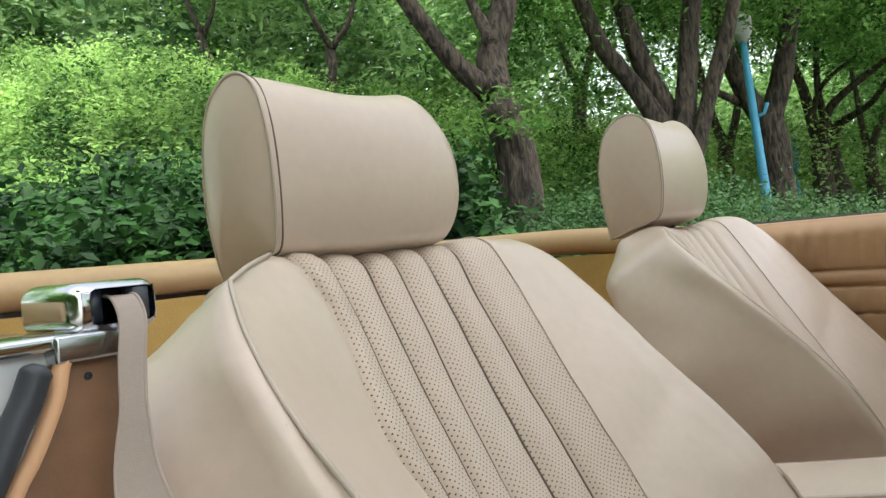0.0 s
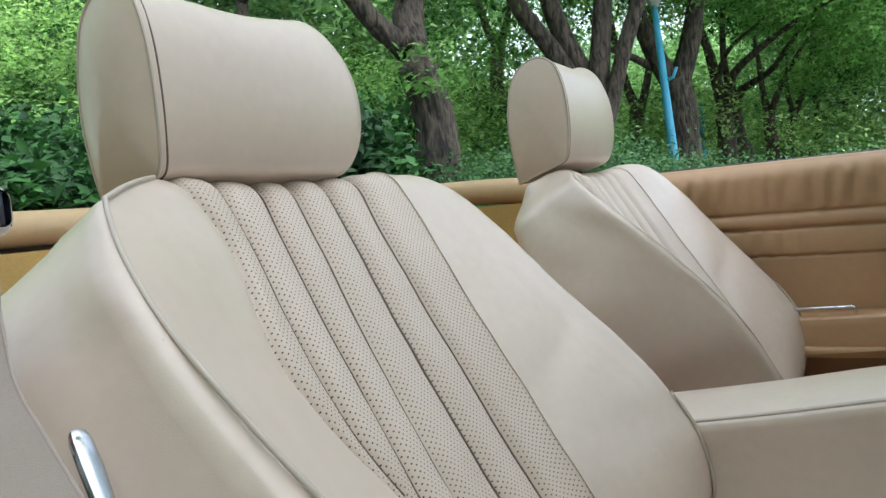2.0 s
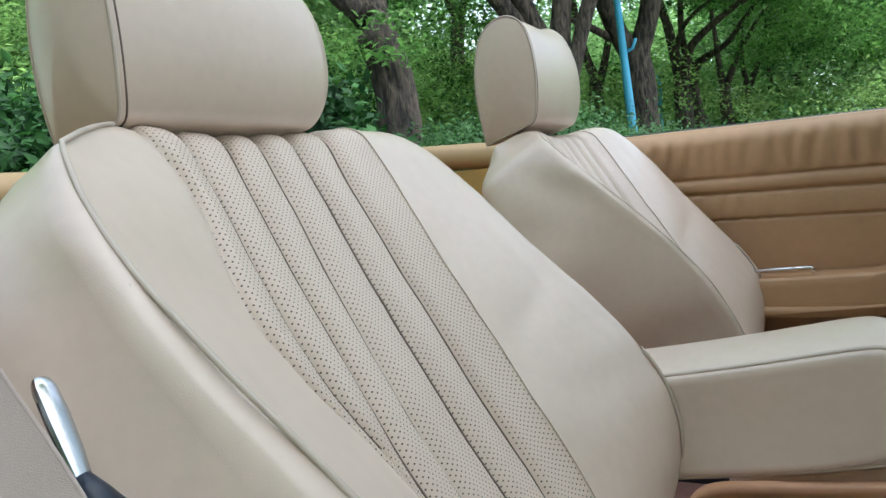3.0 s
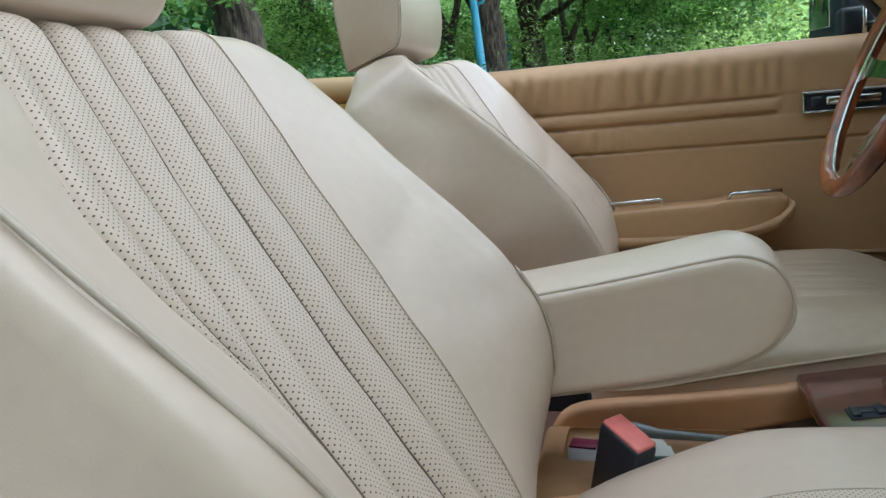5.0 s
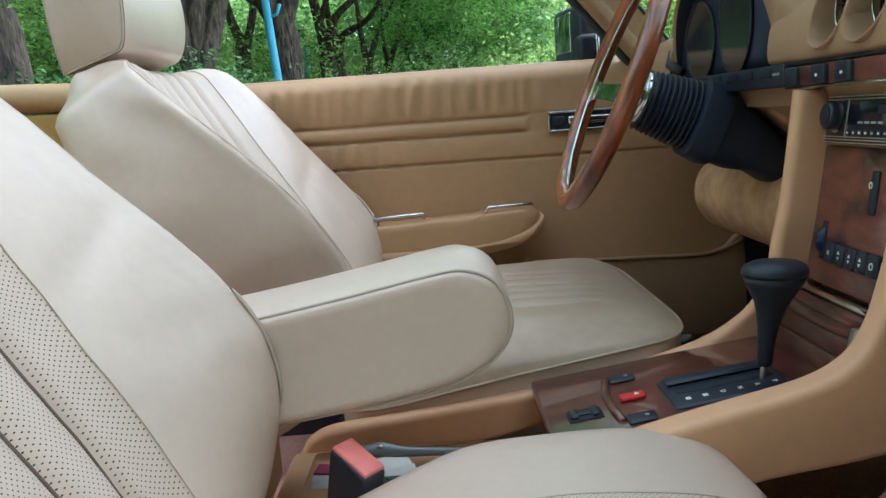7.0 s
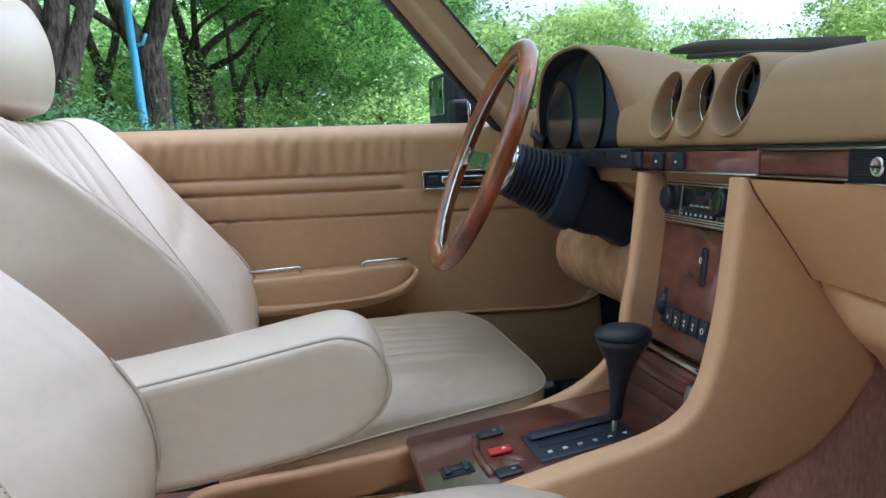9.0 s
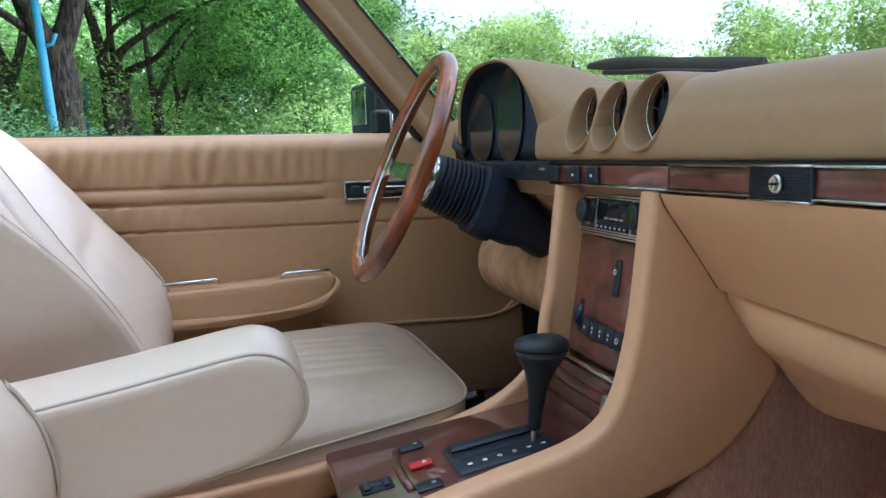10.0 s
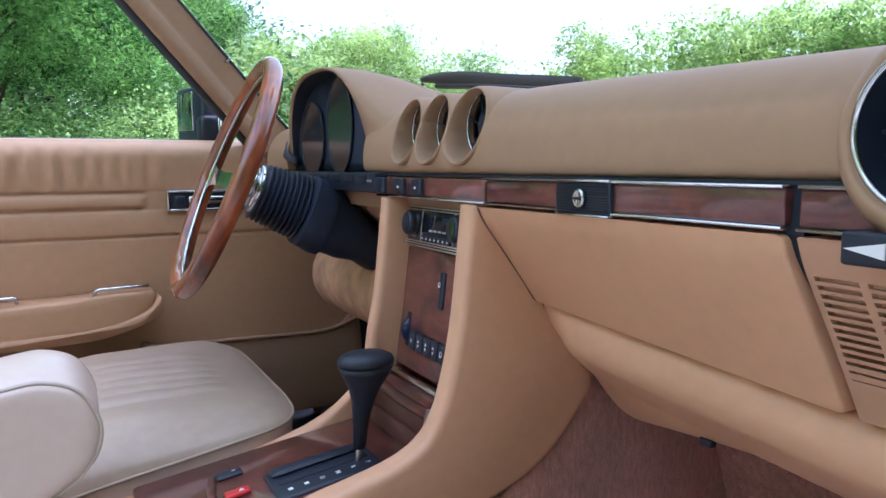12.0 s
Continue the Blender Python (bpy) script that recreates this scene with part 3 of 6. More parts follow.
def cushion_top(x, y, rim, top):
    """Height of the domed, pleated cushion."""
    px, py = (x - 0.5 * (CX0 + FORM["front"])) / (0.5 * (FORM["front"] - CX0)), y / CHY
    g = min(1.0, (abs(px) ** CEXP + abs(py) ** CEXP) ** (1 / CEXP))
    z = spline(rim, x) + (spline(top, x) - spline(rim, x)) * max(0.0, 1 - g ** 4.5) ** 0.55
    half = FORM["panel"]
    if abs(y) < half:
        q = (y + half) / half * 3
        q -= math.floor(q)
        z += FORM["pleat"] * min(1.0, max(0.0, (FORM["front"] - 0.075 - x) / 0.04)) * min(1, (4 * q * (1 - q)) ** 0.5) * min(1, max(0, 1 - g) * 7)
    z += 0.005 * math.exp(-((abs(y) - 0.185) / 0.045) ** 2) * min(1, max(0, 1 - g) * 8)
    return z + 0.0018 * noise.noise(Vector((x * 14, y * 14, 2))) * min(1, (1 - g) * 8)


def cushion_mesh(rim, top):
    nx, ny = 46, 150
    rows = []
    for i in range(nx + 1):
        row = []
        for j in range(ny + 1):
            a_, b_ = -1 + 2 * i / nx, -1 + 2 * j / ny
            r = max(abs(a_), abs(b_))
            k = 1 / (abs(a_ / r) ** CEXP + abs(b_ / r) ** CEXP) ** (1 / CEXP) if r else 1
            x = 0.5 * (CX0 + FORM["front"]) + 0.5 * (FORM["front"] - CX0) * a_ * k
            y = CHY * b_ * k
            row.append((x, y, cushion_top(x, y, rim, top)))
        rows.append(row)
    bm = loft(rows, closed=False)
    if sum(f.normal.z for f in bm.faces) < 0:
        bmesh.ops.reverse_faces(bm, faces=bm.faces)
    uvl = bm.loops.layers.uv.new("UVMap")
    for f in bm.faces:
        c = f.calc_center_median()
        if abs(c.y) < FORM["panel"]:
            f.material_index = 1
        for lp in f.loops:
            lp[uvl].uv = (lp.vert.co.y, lp.vert.co.x)
    return bm


def cushion_skirt(rim):
    return loft([[(x, y, spline(rim, x) + dz) for x, y in cushion_outline(g)] for g, dz in ((1.0, 0.0), (0.998, -0.015), (0.99, -0.05), (0.975, -0.11))], True, False)


def build_seat(label, pipe=0.0018, s0=0.0, head=HEAD_C, size=1.0):
    rim, top = (RIM_FAR, TOP_FAR) if s0 else (CUSH, CUSH_TOP)
    st = thing("bucket_seat", label, "car seat", (0, -0.315, 0))
    b = part("backrest", seat_back_mesh(s0, s0 > 0), None, st, "cream leather backrest with perforated pleats", mats=[leather, perforated_pale if s0 else perforated])
    # stitched seams, their dark colour standing in for crease shade
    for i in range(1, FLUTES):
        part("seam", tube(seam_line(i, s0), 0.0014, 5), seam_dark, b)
    part("seam", tube(seam_line(FLUTES, s0), 0.0008, 5), leather, b)
    part("piping", tube(pipe_path(-1, s0), pipe, 8), pipe_leather if pipe > 0.001 else leather, b)
    part("piping", tube(pipe_path(1, s0)[8:19], [0.0004] + [0.0019] * 9 + [0.0004], 8), pipe_leather, b)
    h = part("headrest", headrest_mesh(head, size), leather, st, "cream leather headrest with piped ends")
    for v in (-1,):
        head_rim = [p * 1.0 for p in head_ring(v, 1.006, head, size)]
        part("piping", tube(head_rim, 0.0014, 7, closed=True), pipe_leather, h)
        inner = [p + Vector((0, -v * 0.006, 0)) for p in head_ring(v, 1.004, head, size)]
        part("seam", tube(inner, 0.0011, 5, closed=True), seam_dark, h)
    for y in (-0.06, 0.06):
        part("post", tube([(-0.868, y, 0.86), (-0.884, y, 0.92)], 0.006, 10), black_plastic, h)
    c = part("cushion", cushion_mesh(rim, top), None, st, "cream leather seat cushion with pleats", mats=[shade_leather, shade_leather] if s0 else [leather, perforated])
    part("cushion_side", cushion_skirt(rim), leather, c)
    for i in range(7) if s0 else (0, 6):
        y = FORM["panel"] * (i / 3 - 1)
        part("seam", tube([(x, y, cushion_top(x, y, rim, top) + 0.0004) for x in (CX0 + 0.02 + (FORM["front"] - CX0 - 0.035) * k / 30 for k in range(25 if s0 else 31))], 0.0006 if s0 else 0.0008, 5), shade_leather if s0 else pipe_leather, c)
    part("piping", tube([(x, y, spline(rim, x)) for x, y in cushion_outline(1.002)], 0.0020, 7, closed=True), shade_leather if s0 else pipe_leather, c)
    if s0:
        for ob in [c] + list(c.children):
            for v in ob.data.vertices:
                v.co.x = CX0 + (v.co.x - CX0) * 0.93
    base = rbox((-0.60, -0.18, 0.30), (-0.17, 0.17, 0.44), 0.01)
    part("seat_frame", base, black_matte, st, "black steel seat base")
    return st


near_seat = build_seat("cream leather passenger seat with perforated pleats and chrome recline lever")
FORM.update(crest_in=CREST_IN_FAR, wide_in=WIDE_R_FAR, thin=0.035, slack=2.2, front=-0.105, pleat=0.0042, panel=0.115)
far_seat = build_seat("cream leather driver's seat behind the wooden steering wheel", 0.0009, 0.04, Vector((-0.877, -0.008, 1.002)), 1.18)
far_seat.location = (0.055, 0.371, -0.002)
lever_top, lever_low = Vector((-0.7205, -0.602, 0.797)), Vector((-0.6985, -0.605, 0.7585))
lv_dir = (lever_low - lever_top).normalized()
lv_out = Vector((0.30, -0.95, 0.05)).normalized()
lv_out = (lv_out - lv_dir * lv_out.dot(lv_dir)).normalized()
lv_side = lv_dir.cross(lv_out)
lv_rings = []
for t, w, h in ((0.0, 0.0020, 0.002), (0.03, 0.0032, 0.003), (0.12, 0.0042, 0.0038), (0.4, 0.0045, 0.0042), (0.75, 0.0040, 0.0038), (1.0, 0.0032, 0.0032), (1.06, 0.0024, 0.0026)):
    c = lever_top + (lever_low - lever_top) * t
    lv_rings.append([c + lv_side * (a * w) + lv_out * (b * h) for a, b in ((-1, -1), (1, -1), (1.0, 0.1), (0.75, 0.55), (0.1, 1.0), (-0.3, 0.95), (-0.85, 0.35), (-1, 0.0))])
lever = part("recline_lever", sharp(loft(lv_rings), 28), satin_metal, None, "satin chrome recline lever")
slot_ = loft([[lever_top + (lever_low - lever_top) * t + lv_side * a + lv_out * b for a, b in ((0.0014, 0.0026), (0.0026, 0.0014), (0.0030, 0.0022), (0.0018, 0.0034))] for t in (0.22, 0.85)])
slot_part = part("lever_slot", slot_, black_matte, None)
slot_part.parent = lever
lever.parent = near_seat
lever.location = (0, 0.315, 0)
grip = part("lever_base", tube([lever_low, lever_low + Vector((0.006, 0.0, -0.008)), lever_low + Vector((0.012, 0.006, -0.020))], [0.0042, 0.0075, 0.008], 14), black_plastic, None)
grip.parent = lever

# ---- armrest between the seats ----
arm = thing("armrest", "cream leather centre armrest with piped edges between the seats", "armrest", (0, 0, 0))
ARM_OUT = [(-0.62, 0.635), (-0.567, 0.643), (-0.49, 0.656), (-0.40, 0.673), (-0.372, 0.674), (-0.349, 0.664), (-0.336, 0.643), (-0.333, 0.622), (-0.341, 0.600), (-0.365, 0.578), (-0.41, 0.562), (-0.48, 0.549), (-0.55, 0.539), (-0.62, 0.530)]
arm_loop = curve_pts(ARM_OUT, 72)
arm_rings = []
ax0, az0 = -0.46, 0.605
for y, g in ((-0.062, 0.5), (-0.0655, 0.8), (-0.065, 0.93), (-0.0615, 0.985), (-0.0575, 1.0)):
    arm_rings.append([(ax0 + (x - ax0) * g, y, az0 + (z - az0) * g) for x, z in arm_loop])
for i in range(1, 12):
    t = i / 12
    y = -0.0575 + 0.115 * t
    lift = 0.012 * math.sin(math.pi * t) ** 0.7
    arm_rings.append([(ax0 + (x - ax0) * (1 + 0.6 * lift * max(0, (x + 0.46) / 0.14)), y, z + lift * (1.0 if z > 0.62 else -0.3)) for x, z in arm_loop])
for y, g in ((0.0575, 1.0), (0.0615, 0.985), (0.065, 0.93), (0.0655, 0.8), (0.062, 0.5)):
    arm_rings.append([(ax0 + (x - ax0) * g, y, az0 + (z - az0) * g) for x, z in arm_loop])
arm_pad = part("pad", loft(arm_rings), leather, arm)
for y in (-0.0595, 0.0595):
    part("piping", tube([(ax0 + (x - ax0) * 1.004, y, az0 + (z - az0) * 1.004) for x, z in arm_loop], 0.0020, 8), pipe_leather, arm_pad)
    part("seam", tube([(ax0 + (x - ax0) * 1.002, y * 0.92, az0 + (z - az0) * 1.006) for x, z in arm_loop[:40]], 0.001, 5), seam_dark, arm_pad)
part("hinge", tube([(-0.60, -0.03, 0.55), (-0.60, 0.03, 0.55)], 0.015, 12), tan_leather, arm)
part("hinge_bracket", rbox((-0.64, -0.03, 0.44), (-0.585, 0.03, 0.55), 0.004), tan_leather, arm)

# ---- driver's door ----
DOOR_Y = 0.68
door = thing("driver_door", "tan leather car door with ruched panel, armrest and chrome handle", "car door", (0, 0, 0))


def door_inner(x, z):
    """Inward relief of the trim panel at x, z."""
    y = DOOR_Y
    up = max(0.0, (z - 0.870) / 0.034)
    y += 0.020 * up ** 2.4
    if z > 0.812:
        q = (z - 0.812) / 0.088
        amp = 0.0048 * math.sin(math.pi * min(1, q * 1.1)) ** 0.7 * (1.0 if x < -0.62 else max(0.0, 0.35 + 0.65 * math.exp(-((x + 0.42) / 0.10) ** 2)) * (1 if x < -0.18 else 0.15))
        w = math.sin(x * 200 + 2.0 * noise.noise(Vector((x * 9, z * 2, 0))) * 3 + 1.4 * noise.noise(Vector((x * 21, z * 14, 4))))
        y -= amp * (w + 0.4 * noise.noise(Vector((x * 70, z * 30, 1))))
        y -= 0.006 * math.sin(math.pi * min(1, q)) ** 0.6
    elif 0.729 < z < 0.777:
        q = (z - 0.729) / 0.048
        amp = 0.0026 * math.exp(-((x + 0.60) / 0.14) ** 2)
        y -= amp * math.sin(x * 190 + 3 * noise.noise(Vector((x * 12, z * 8, 2))))
        y -= 0.004 * math.sin(math.pi * q) ** 0.6
    if x < -0.212:
        for zc in (0.8085, 0.7785):
            d = abs(z - zc)
            if d < 0.004:
                y += 0.0028 * (1 - (d / 0.004) ** 2)
        if 0.7825 < z < 0.8045:
            q = (z - 0.7825) / 0.022
            y -= 0.005 * math.sin(math.pi * q) ** 0.5
    d = abs(z - 0.7285)
    if d < 0.004:
        y += 0.003 * (1 - (d / 0.004) ** 2)
    y -= 0.0010 * noise.noise(Vector((x * 11, 0, z * 11)))
    return y


zs = [0.36 + 0.02 * i for i in range(18)] + [0.716 + 0.0022 * i for i in range(48)] + [0.823 + 0.004 * i for i in range(20)] + [0.9 + 0.001 * i for i in range(0, 5)]
xs = [-0.98 + 0.006 * i for i in range(197)]
grid_rows = [[(x, door_inner(x, z), z) for x in xs] for z in zs]
grid_rows.append([(x, 0.712, 0.906) for x in xs])
grid_rows.append([(x, 0.735, 0.902) for x in xs])
part("trim_panel", loft(grid_rows, closed=False), tan_leather, door, "tan leather panel with ruched upper pleats")
skin = prism([(0.737, 0.30), (0.800, 0.30), (0.85, 0.45), (0.862, 0.62), (0.845, 0.76), (0.80, 0.86), (0.76, 0.895), (0.737, 0.897)], "x", -0.98, 0.12, 0.004)
part("outer_skin", skin, white_paint, door, "white painted outer door skin", smooth=False)
part("belt_trim", tube([(-0.98, 0.752, 0.904), (0.08, 0.752, 0.902)], 0.006, 8), black_rubber, door)
# pull and armrest
pull_prof = [(-0.62, 0.560), (-0.50, 0.556), (-0.36, 0.558), (-0.28, 0.566), (-0.225, 0.590), (-0.207, 0.622), (-0.214, 0.637), (-0.235, 0.640), (-0.305, 0.637), (-0.325, 0.633), (-0.40, 0.630), (-0.425, 0.629), (-0.50, 0.626), (-0.62, 0.620)]
pl = curve_pts(pull_prof, 64)
px0, pz0 = -0.40, 0.598
pr = [[(px0 + (x - px0) * g, y, pz0 + (z - pz0) * g) for x, z in pl] for y, g in ((0.676, 1.0), (0.640, 1.0), (0.624, 0.985), (0.615, 0.93), (0.612, 0.8), (0.612, 0.4))]
pull = part("armrest", loft(pr), tan_leather, door, "tan padded door armrest")
lip_ = [(-0.62, 0.576), (-0.40, 0.5745), (-0.29, 0.582), (-0.225, 0.604), (-0.2035, 0.628), (-0.2035, 0.612), (-0.218, 0.590), (-0.285, 0.5655), (-0.36, 0.5575), (-0.50, 0.5555), (-0.62, 0.559)]
lp_ = curve_pts(lip_ + lip_[:1], 60)[:-1]
part("armrest_lip", loft([[(x, y, z) for x, z in lp_] for y in (0.674, 0.632)] + [[(x, y, 0.568 + (z - 0.568) * g) for x, z in lp_] for y, g in ((0.613, 1.0), (0.606, 0.97), (0.6025, 0.90))]), tan_leather, pull, "padded lower lip of the armrest")
part("seam", tube([(x, 0.6135, 0.579 + 0.028 * max(0, (x + 0.30) / 0.09) ** 2) for x in [-0.60 + 0.012 * i for i in range(32)]], 0.0016, 6), seam_dark, pull)
for xa, xb in ((-0.52, -0.424), (-0.305, -0.220)):
    part("chrome_strip", tube([(xa, 0.621, 0.6385), (0.5 * (xa + xb), 0.621, 0.6405), (xb - 0.003, 0.621, 0.6425), (xb, 0.621, 0.641), (xb + 0.001, 0.621, 0.632)] if xa < -0.4 else [(xa - 0.004, 0.621, 0.634), (xa, 0.621, 0.643), (xa + 0.004, 0.621, 0.6455), (0.5 * (xa + xb), 0.621, 0.6465), (xb, 0.621, 0.647)], 0.0032, 8), chrome, pull, "chrome strip on the armrest")
# inner handle
hb = part("handle_recess", rbox((-0.172, 0.672, 0.776), (-0.035, 0.684, 0.812), 0.003), black_plastic, door, "black door handle recess")
for lo, hi in (((-0.176, 0.668, 0.808), (-0.032, 0.678, 0.8125)), ((-0.176, 0.668, 0.774), (-0.032, 0.678, 0.7785)), ((-0.177, 0.668, 0.774), (-0.172, 0.678, 0.8125)), ((-0.036, 0.668, 0.774), (-0.031, 0.678, 0.8125))):
    part("bezel", rbox(lo, hi, 0.0015), chrome, hb)
part("handle_paddle", rbox((-0.140, 0.664, 0.786), (-0.052, 0.673, 0.802), 0.004), chrome, hb, "chrome pull handle")
part("lock_slide", rbox((-0.164, 0.664, 0.784), (-0.146, 0.673, 0.803), 0.003), black_plastic, hb)
# kick pocket
kp = [(-0.24, 0.36), (-0.238, 0.522), (-0.20, 0.528), (-0.1, 0.524), (0.0, 0.522), (0.10, 0.520), (0.15, 0.528), (0.19, 0.545), (0.20, 0.36)]
pk = part("map_pocket", prism(curve_pts(kp, 40), "y", 0.658, 0.678, 0.004), tan_vinyl, door, "tan map pocket")
part("welt", tube([(x, 0.657, z) for x, z in curve_pts(kp[1:8], 30)], 0.004, 8), tan_vinyl, pk)
# mirror
turn = Matrix.Translation((-0.095, 0.84, 0)) @ Matrix.Rotation(radians(10), 4, "Z") @ Matrix.Translation((0.110, -0.84, 0))
mir = part("door_mirror", rbox((-0.128, 0.742, 0.903), (-0.062, 0.898, 1.018), 0.014, 4, m=turn), black_plastic, door, "black exterior mirror")
part("mirror_face", rbox((-0.1305, 0.793, 0.928), (-0.126, 0.884, 1.005), 0.002, m=turn), mirror_glass, mir, "mirror glass")
part("mirror_foot", rbox((-0.105, 0.715, 0.900), (-0.045, 0.77, 0.955), 0.012, 3), black_plastic, mir)
part("mirror_stalk", tube([(-0.070, 0.705, 0.893), (-0.071, 0.705, 0.972)], 0.0035, 8), chrome, door, "thin chrome rod")
part("stalk_arm", tube([(-0.070, 0.705, 0.920), (-0.045, 0.712, 0.922)], 0.004, 8), black_plastic, door)

# ---- dashboard ----
dash = thing("dashboard", "tan padded dashboard with walnut strip, round vents and hooded dials", "dashboard", (0, 0, 0))
PAD = [(0.018, 0.8460), (0.009, 0.8525), (0.008, 0.871), (0.012, 0.893), (0.024, 0.912), (0.045, 0.926), (0.080, 0.934), (0.13, 0.936), (0.22, 0.930), (0.34, 0.915), (0.34, 0.80), (0.03, 0.80)]


def pad_ring(y):
    drop = 0.010 * max(0, (-y - 0.15) / 0.4)
    top = curve_pts(PAD[:10], 40)
    return [(x, y, z - drop * max(0, (z - 0.85) / 0.08)) for x, z in top] + [(x, y, z) for x, z in PAD[10:]]


pad_bm = loft([pad_ring(-0.68 + 0.02 * i) for i in range(68)])
# middle of each vent's mouth, and its half width and half height
VENTS = [(0.042, 0.896, 0.0335, 0.0375), (-0.024, 0.896, 0.0345, 0.0375), (-0.097, 0.896, 0.0385, 0.0380)]
END_VENT = (-0.557, 0.872)


def vent_ring(y, z, ry, rz, x, lean=0.0, n=48):
    return [(x + lean * math.sin(a), y + ry * math.cos(a), z + rz * math.sin(a)) for a in (2 * math.pi * i / n for i in range(n))]


cutters = [loft([vent_ring(y, z, ry, rz, -0.03), vent_ring(y, z, ry, rz, 0.082)]) for y, z, ry, rz in VENTS]
cutters.append(disc((-0.03, *END_VENT), (1, 0, 0), 0, 0.047, 0.085, 48))
cutters.append(rbox((-0.05, 0.165, 0.845), (0.11, 0.525, 0.96), 0))
pad_me = cut_sharp(cut(pad_bm, cutters, "pad"), 50)
part("pad", pad_me, tan_vinyl, dash, "tan padded dashboard top")
for y, z, ry, rz in VENTS:
    vt = part("vent", disc((0.044, y, z), (1, 0, 0), 0, rz * 0.92, 0.008, 32), black_matte, dash, "round black air vent in a flared tan cowl")
    cowl = [(0.105, 1.05, 0.010), (0.060, 1.06, 0.010), (0.030, 1.075, 0.010), (0.018, 1.06, 0.011), (0.0135, 1.03, 0.012), (0.0125, 0.995, 0.012), (0.015, 0.97, 0.012), (0.022, 0.95, 0.010), (0.034, 0.93, 0.004), (0.046, 0.92, 0.0)]
    part("cowl", loft([vent_ring(y, z, ry * k, rz * k, x, lean) for x, k, lean in cowl], True, False), tan_vinyl, vt)
    part("chrome_ring", tube(vent_ring(y, z, ry * 0.90, rz * 0.90, 0.037), 0.0013, 6, closed=True), chrome, vt)
    part("cone", loft([vent_ring(y, z, ry * q, rz * q, x, 0.0, 24) for x, q in ((0.043, 0.80), (0.043, 0.60), (0.034, 0.22), (0.033, 0.04))]), black_plastic, vt)
    for a in range(3):
        w = math.pi * a / 3 + 0.3
        part("vane", tube([(0.037, y - ry * 0.88 * math.cos(w), z - rz * 0.88 * math.sin(w)), (0.037, y + ry * 0.88 * math.cos(w), z + rz * 0.88 * math.sin(w))], 0.0011, 5), slate_plastic, vt)
# outer vent on the passenger's end
ey, ez = END_VENT
ev = part("end_vent", disc((0.030, ey, ez), (1, 0, 0), 0, 0.042, 0.008, 48), black_matte, dash, "large round black end vent with chrome ring")
part("chrome_ring", tube(vent_ring(ey, ez, 0.0405, 0.0405, -0.004, 0.0, 56), 0.0019, 8, closed=True), chrome, ev)
part("bezel", loft([vent_ring(ey, ez, r, r, x, 0.0, 56) for x, r in ((-0.004, 0.0395), (0.012, 0.034), (0.030, 0.032))], True, False), black_plastic, ev)
part("cone", disc((-0.002, ey, ez), (1, 0, 0), 0, 0.014, 0.030, 32), black_plastic, ev)
for i in range(5):
    zz = ez - 0.024 + 0.012 * i
    hw = math.sqrt(max(0, 0.034 ** 2 - (zz - ez) ** 2))
    part("vane", rbox((0.008, ey - hw, zz - 0.0012), (0.020, ey + hw, zz + 0.0012), 0.0005, 1), black_plastic, ev)
cowl = [(0.105, 0.066), (0.040, 0.0635), (0.020, 0.0605), (0.006, 0.0555), (-0.002, 0.0500), (-0.006, 0.0450), (-0.005, 0.0420), (0.01, 0.0410)]
part("cowl", loft([vent_ring(ey, ez, r, r, x, 0.006, 56) for x, r in cowl], True, False), tan_vinyl, ev)

# hood over the dials
HY, HZ = 0.345, 0.849


def arch(x, hw, h, n=36, e=0.78, shift=0.0):
    return [(x, HY + shift + hw * math.copysign(abs(math.cos(a)) ** e, math.cos(a)), HZ + h * abs(math.sin(a)) ** 0.9) for a in (math.pi * i / n for i in range(n + 1))]


def flared(ring, k):
    """The side towards the vents spreads at its foot and runs out over the pad."""
    res = []
    for x, y, z in ring:
        low = max(0.0, min(1.0, 1 - (z - HZ - 0.062) / 0.080))
        res.append((x, y - (0.056 * k * low ** 2.2 if y < HY else 0.0), z))
    return res


def raked(ring, k=0.020):
    return [(x + k * max(0, 1 - (z - HZ) / 0.15), y, z) for x, y, z in ring]


rings = [raked(arch(0.055, 0.170, 0.139)), raked(arch(0.016, 0.176, 0.145)), raked(arch(0.004, 0.179, 0.148)), raked(arch(-0.001, 0.1825, 0.151)), flared(raked(arch(0.002, 0.186, 0.1532)), 0.25), flared(raked(arch(0.008, 0.188, 0.1538), 0.014), 0.65), flared(raked(arch(0.018, 0.190, 0.154), 0.010), 1.0), flared(arch(0.05, 0.196, 0.152, shift=-0.004), 1.1), flared(arch(0.10, 0.206, 0.142, shift=-0.010), 1.0), flared(arch(0.16, 0.218, 0.120, shift=-0.02), 0.8), flared(arch(0.22, 0.232, 0.090, shift=-0.03), 0.5), arch(0.29, 0.25, 0.05, shift=-0.04)]
hood = part("dial_hood", loft(rings, closed=False), tan_vinyl, dash, "tan padded hood over the dials")
liner = [raked(arch(0.003, 0.1785, 0.1475)), raked(arch(0.014, 0.1752, 0.1442)), raked(arch(0.040, 0.168, 0.137))]
part("hood_liner", loft(liner, closed=False), black_plastic, hood, "black inner lining of the hood")
face = part("dial_panel", prism([(p[1], p[2]) for p in arch(0, 0.172, 0.141)], "x", 0.026, 0.038), slate_plastic, dash, "black instrument panel")
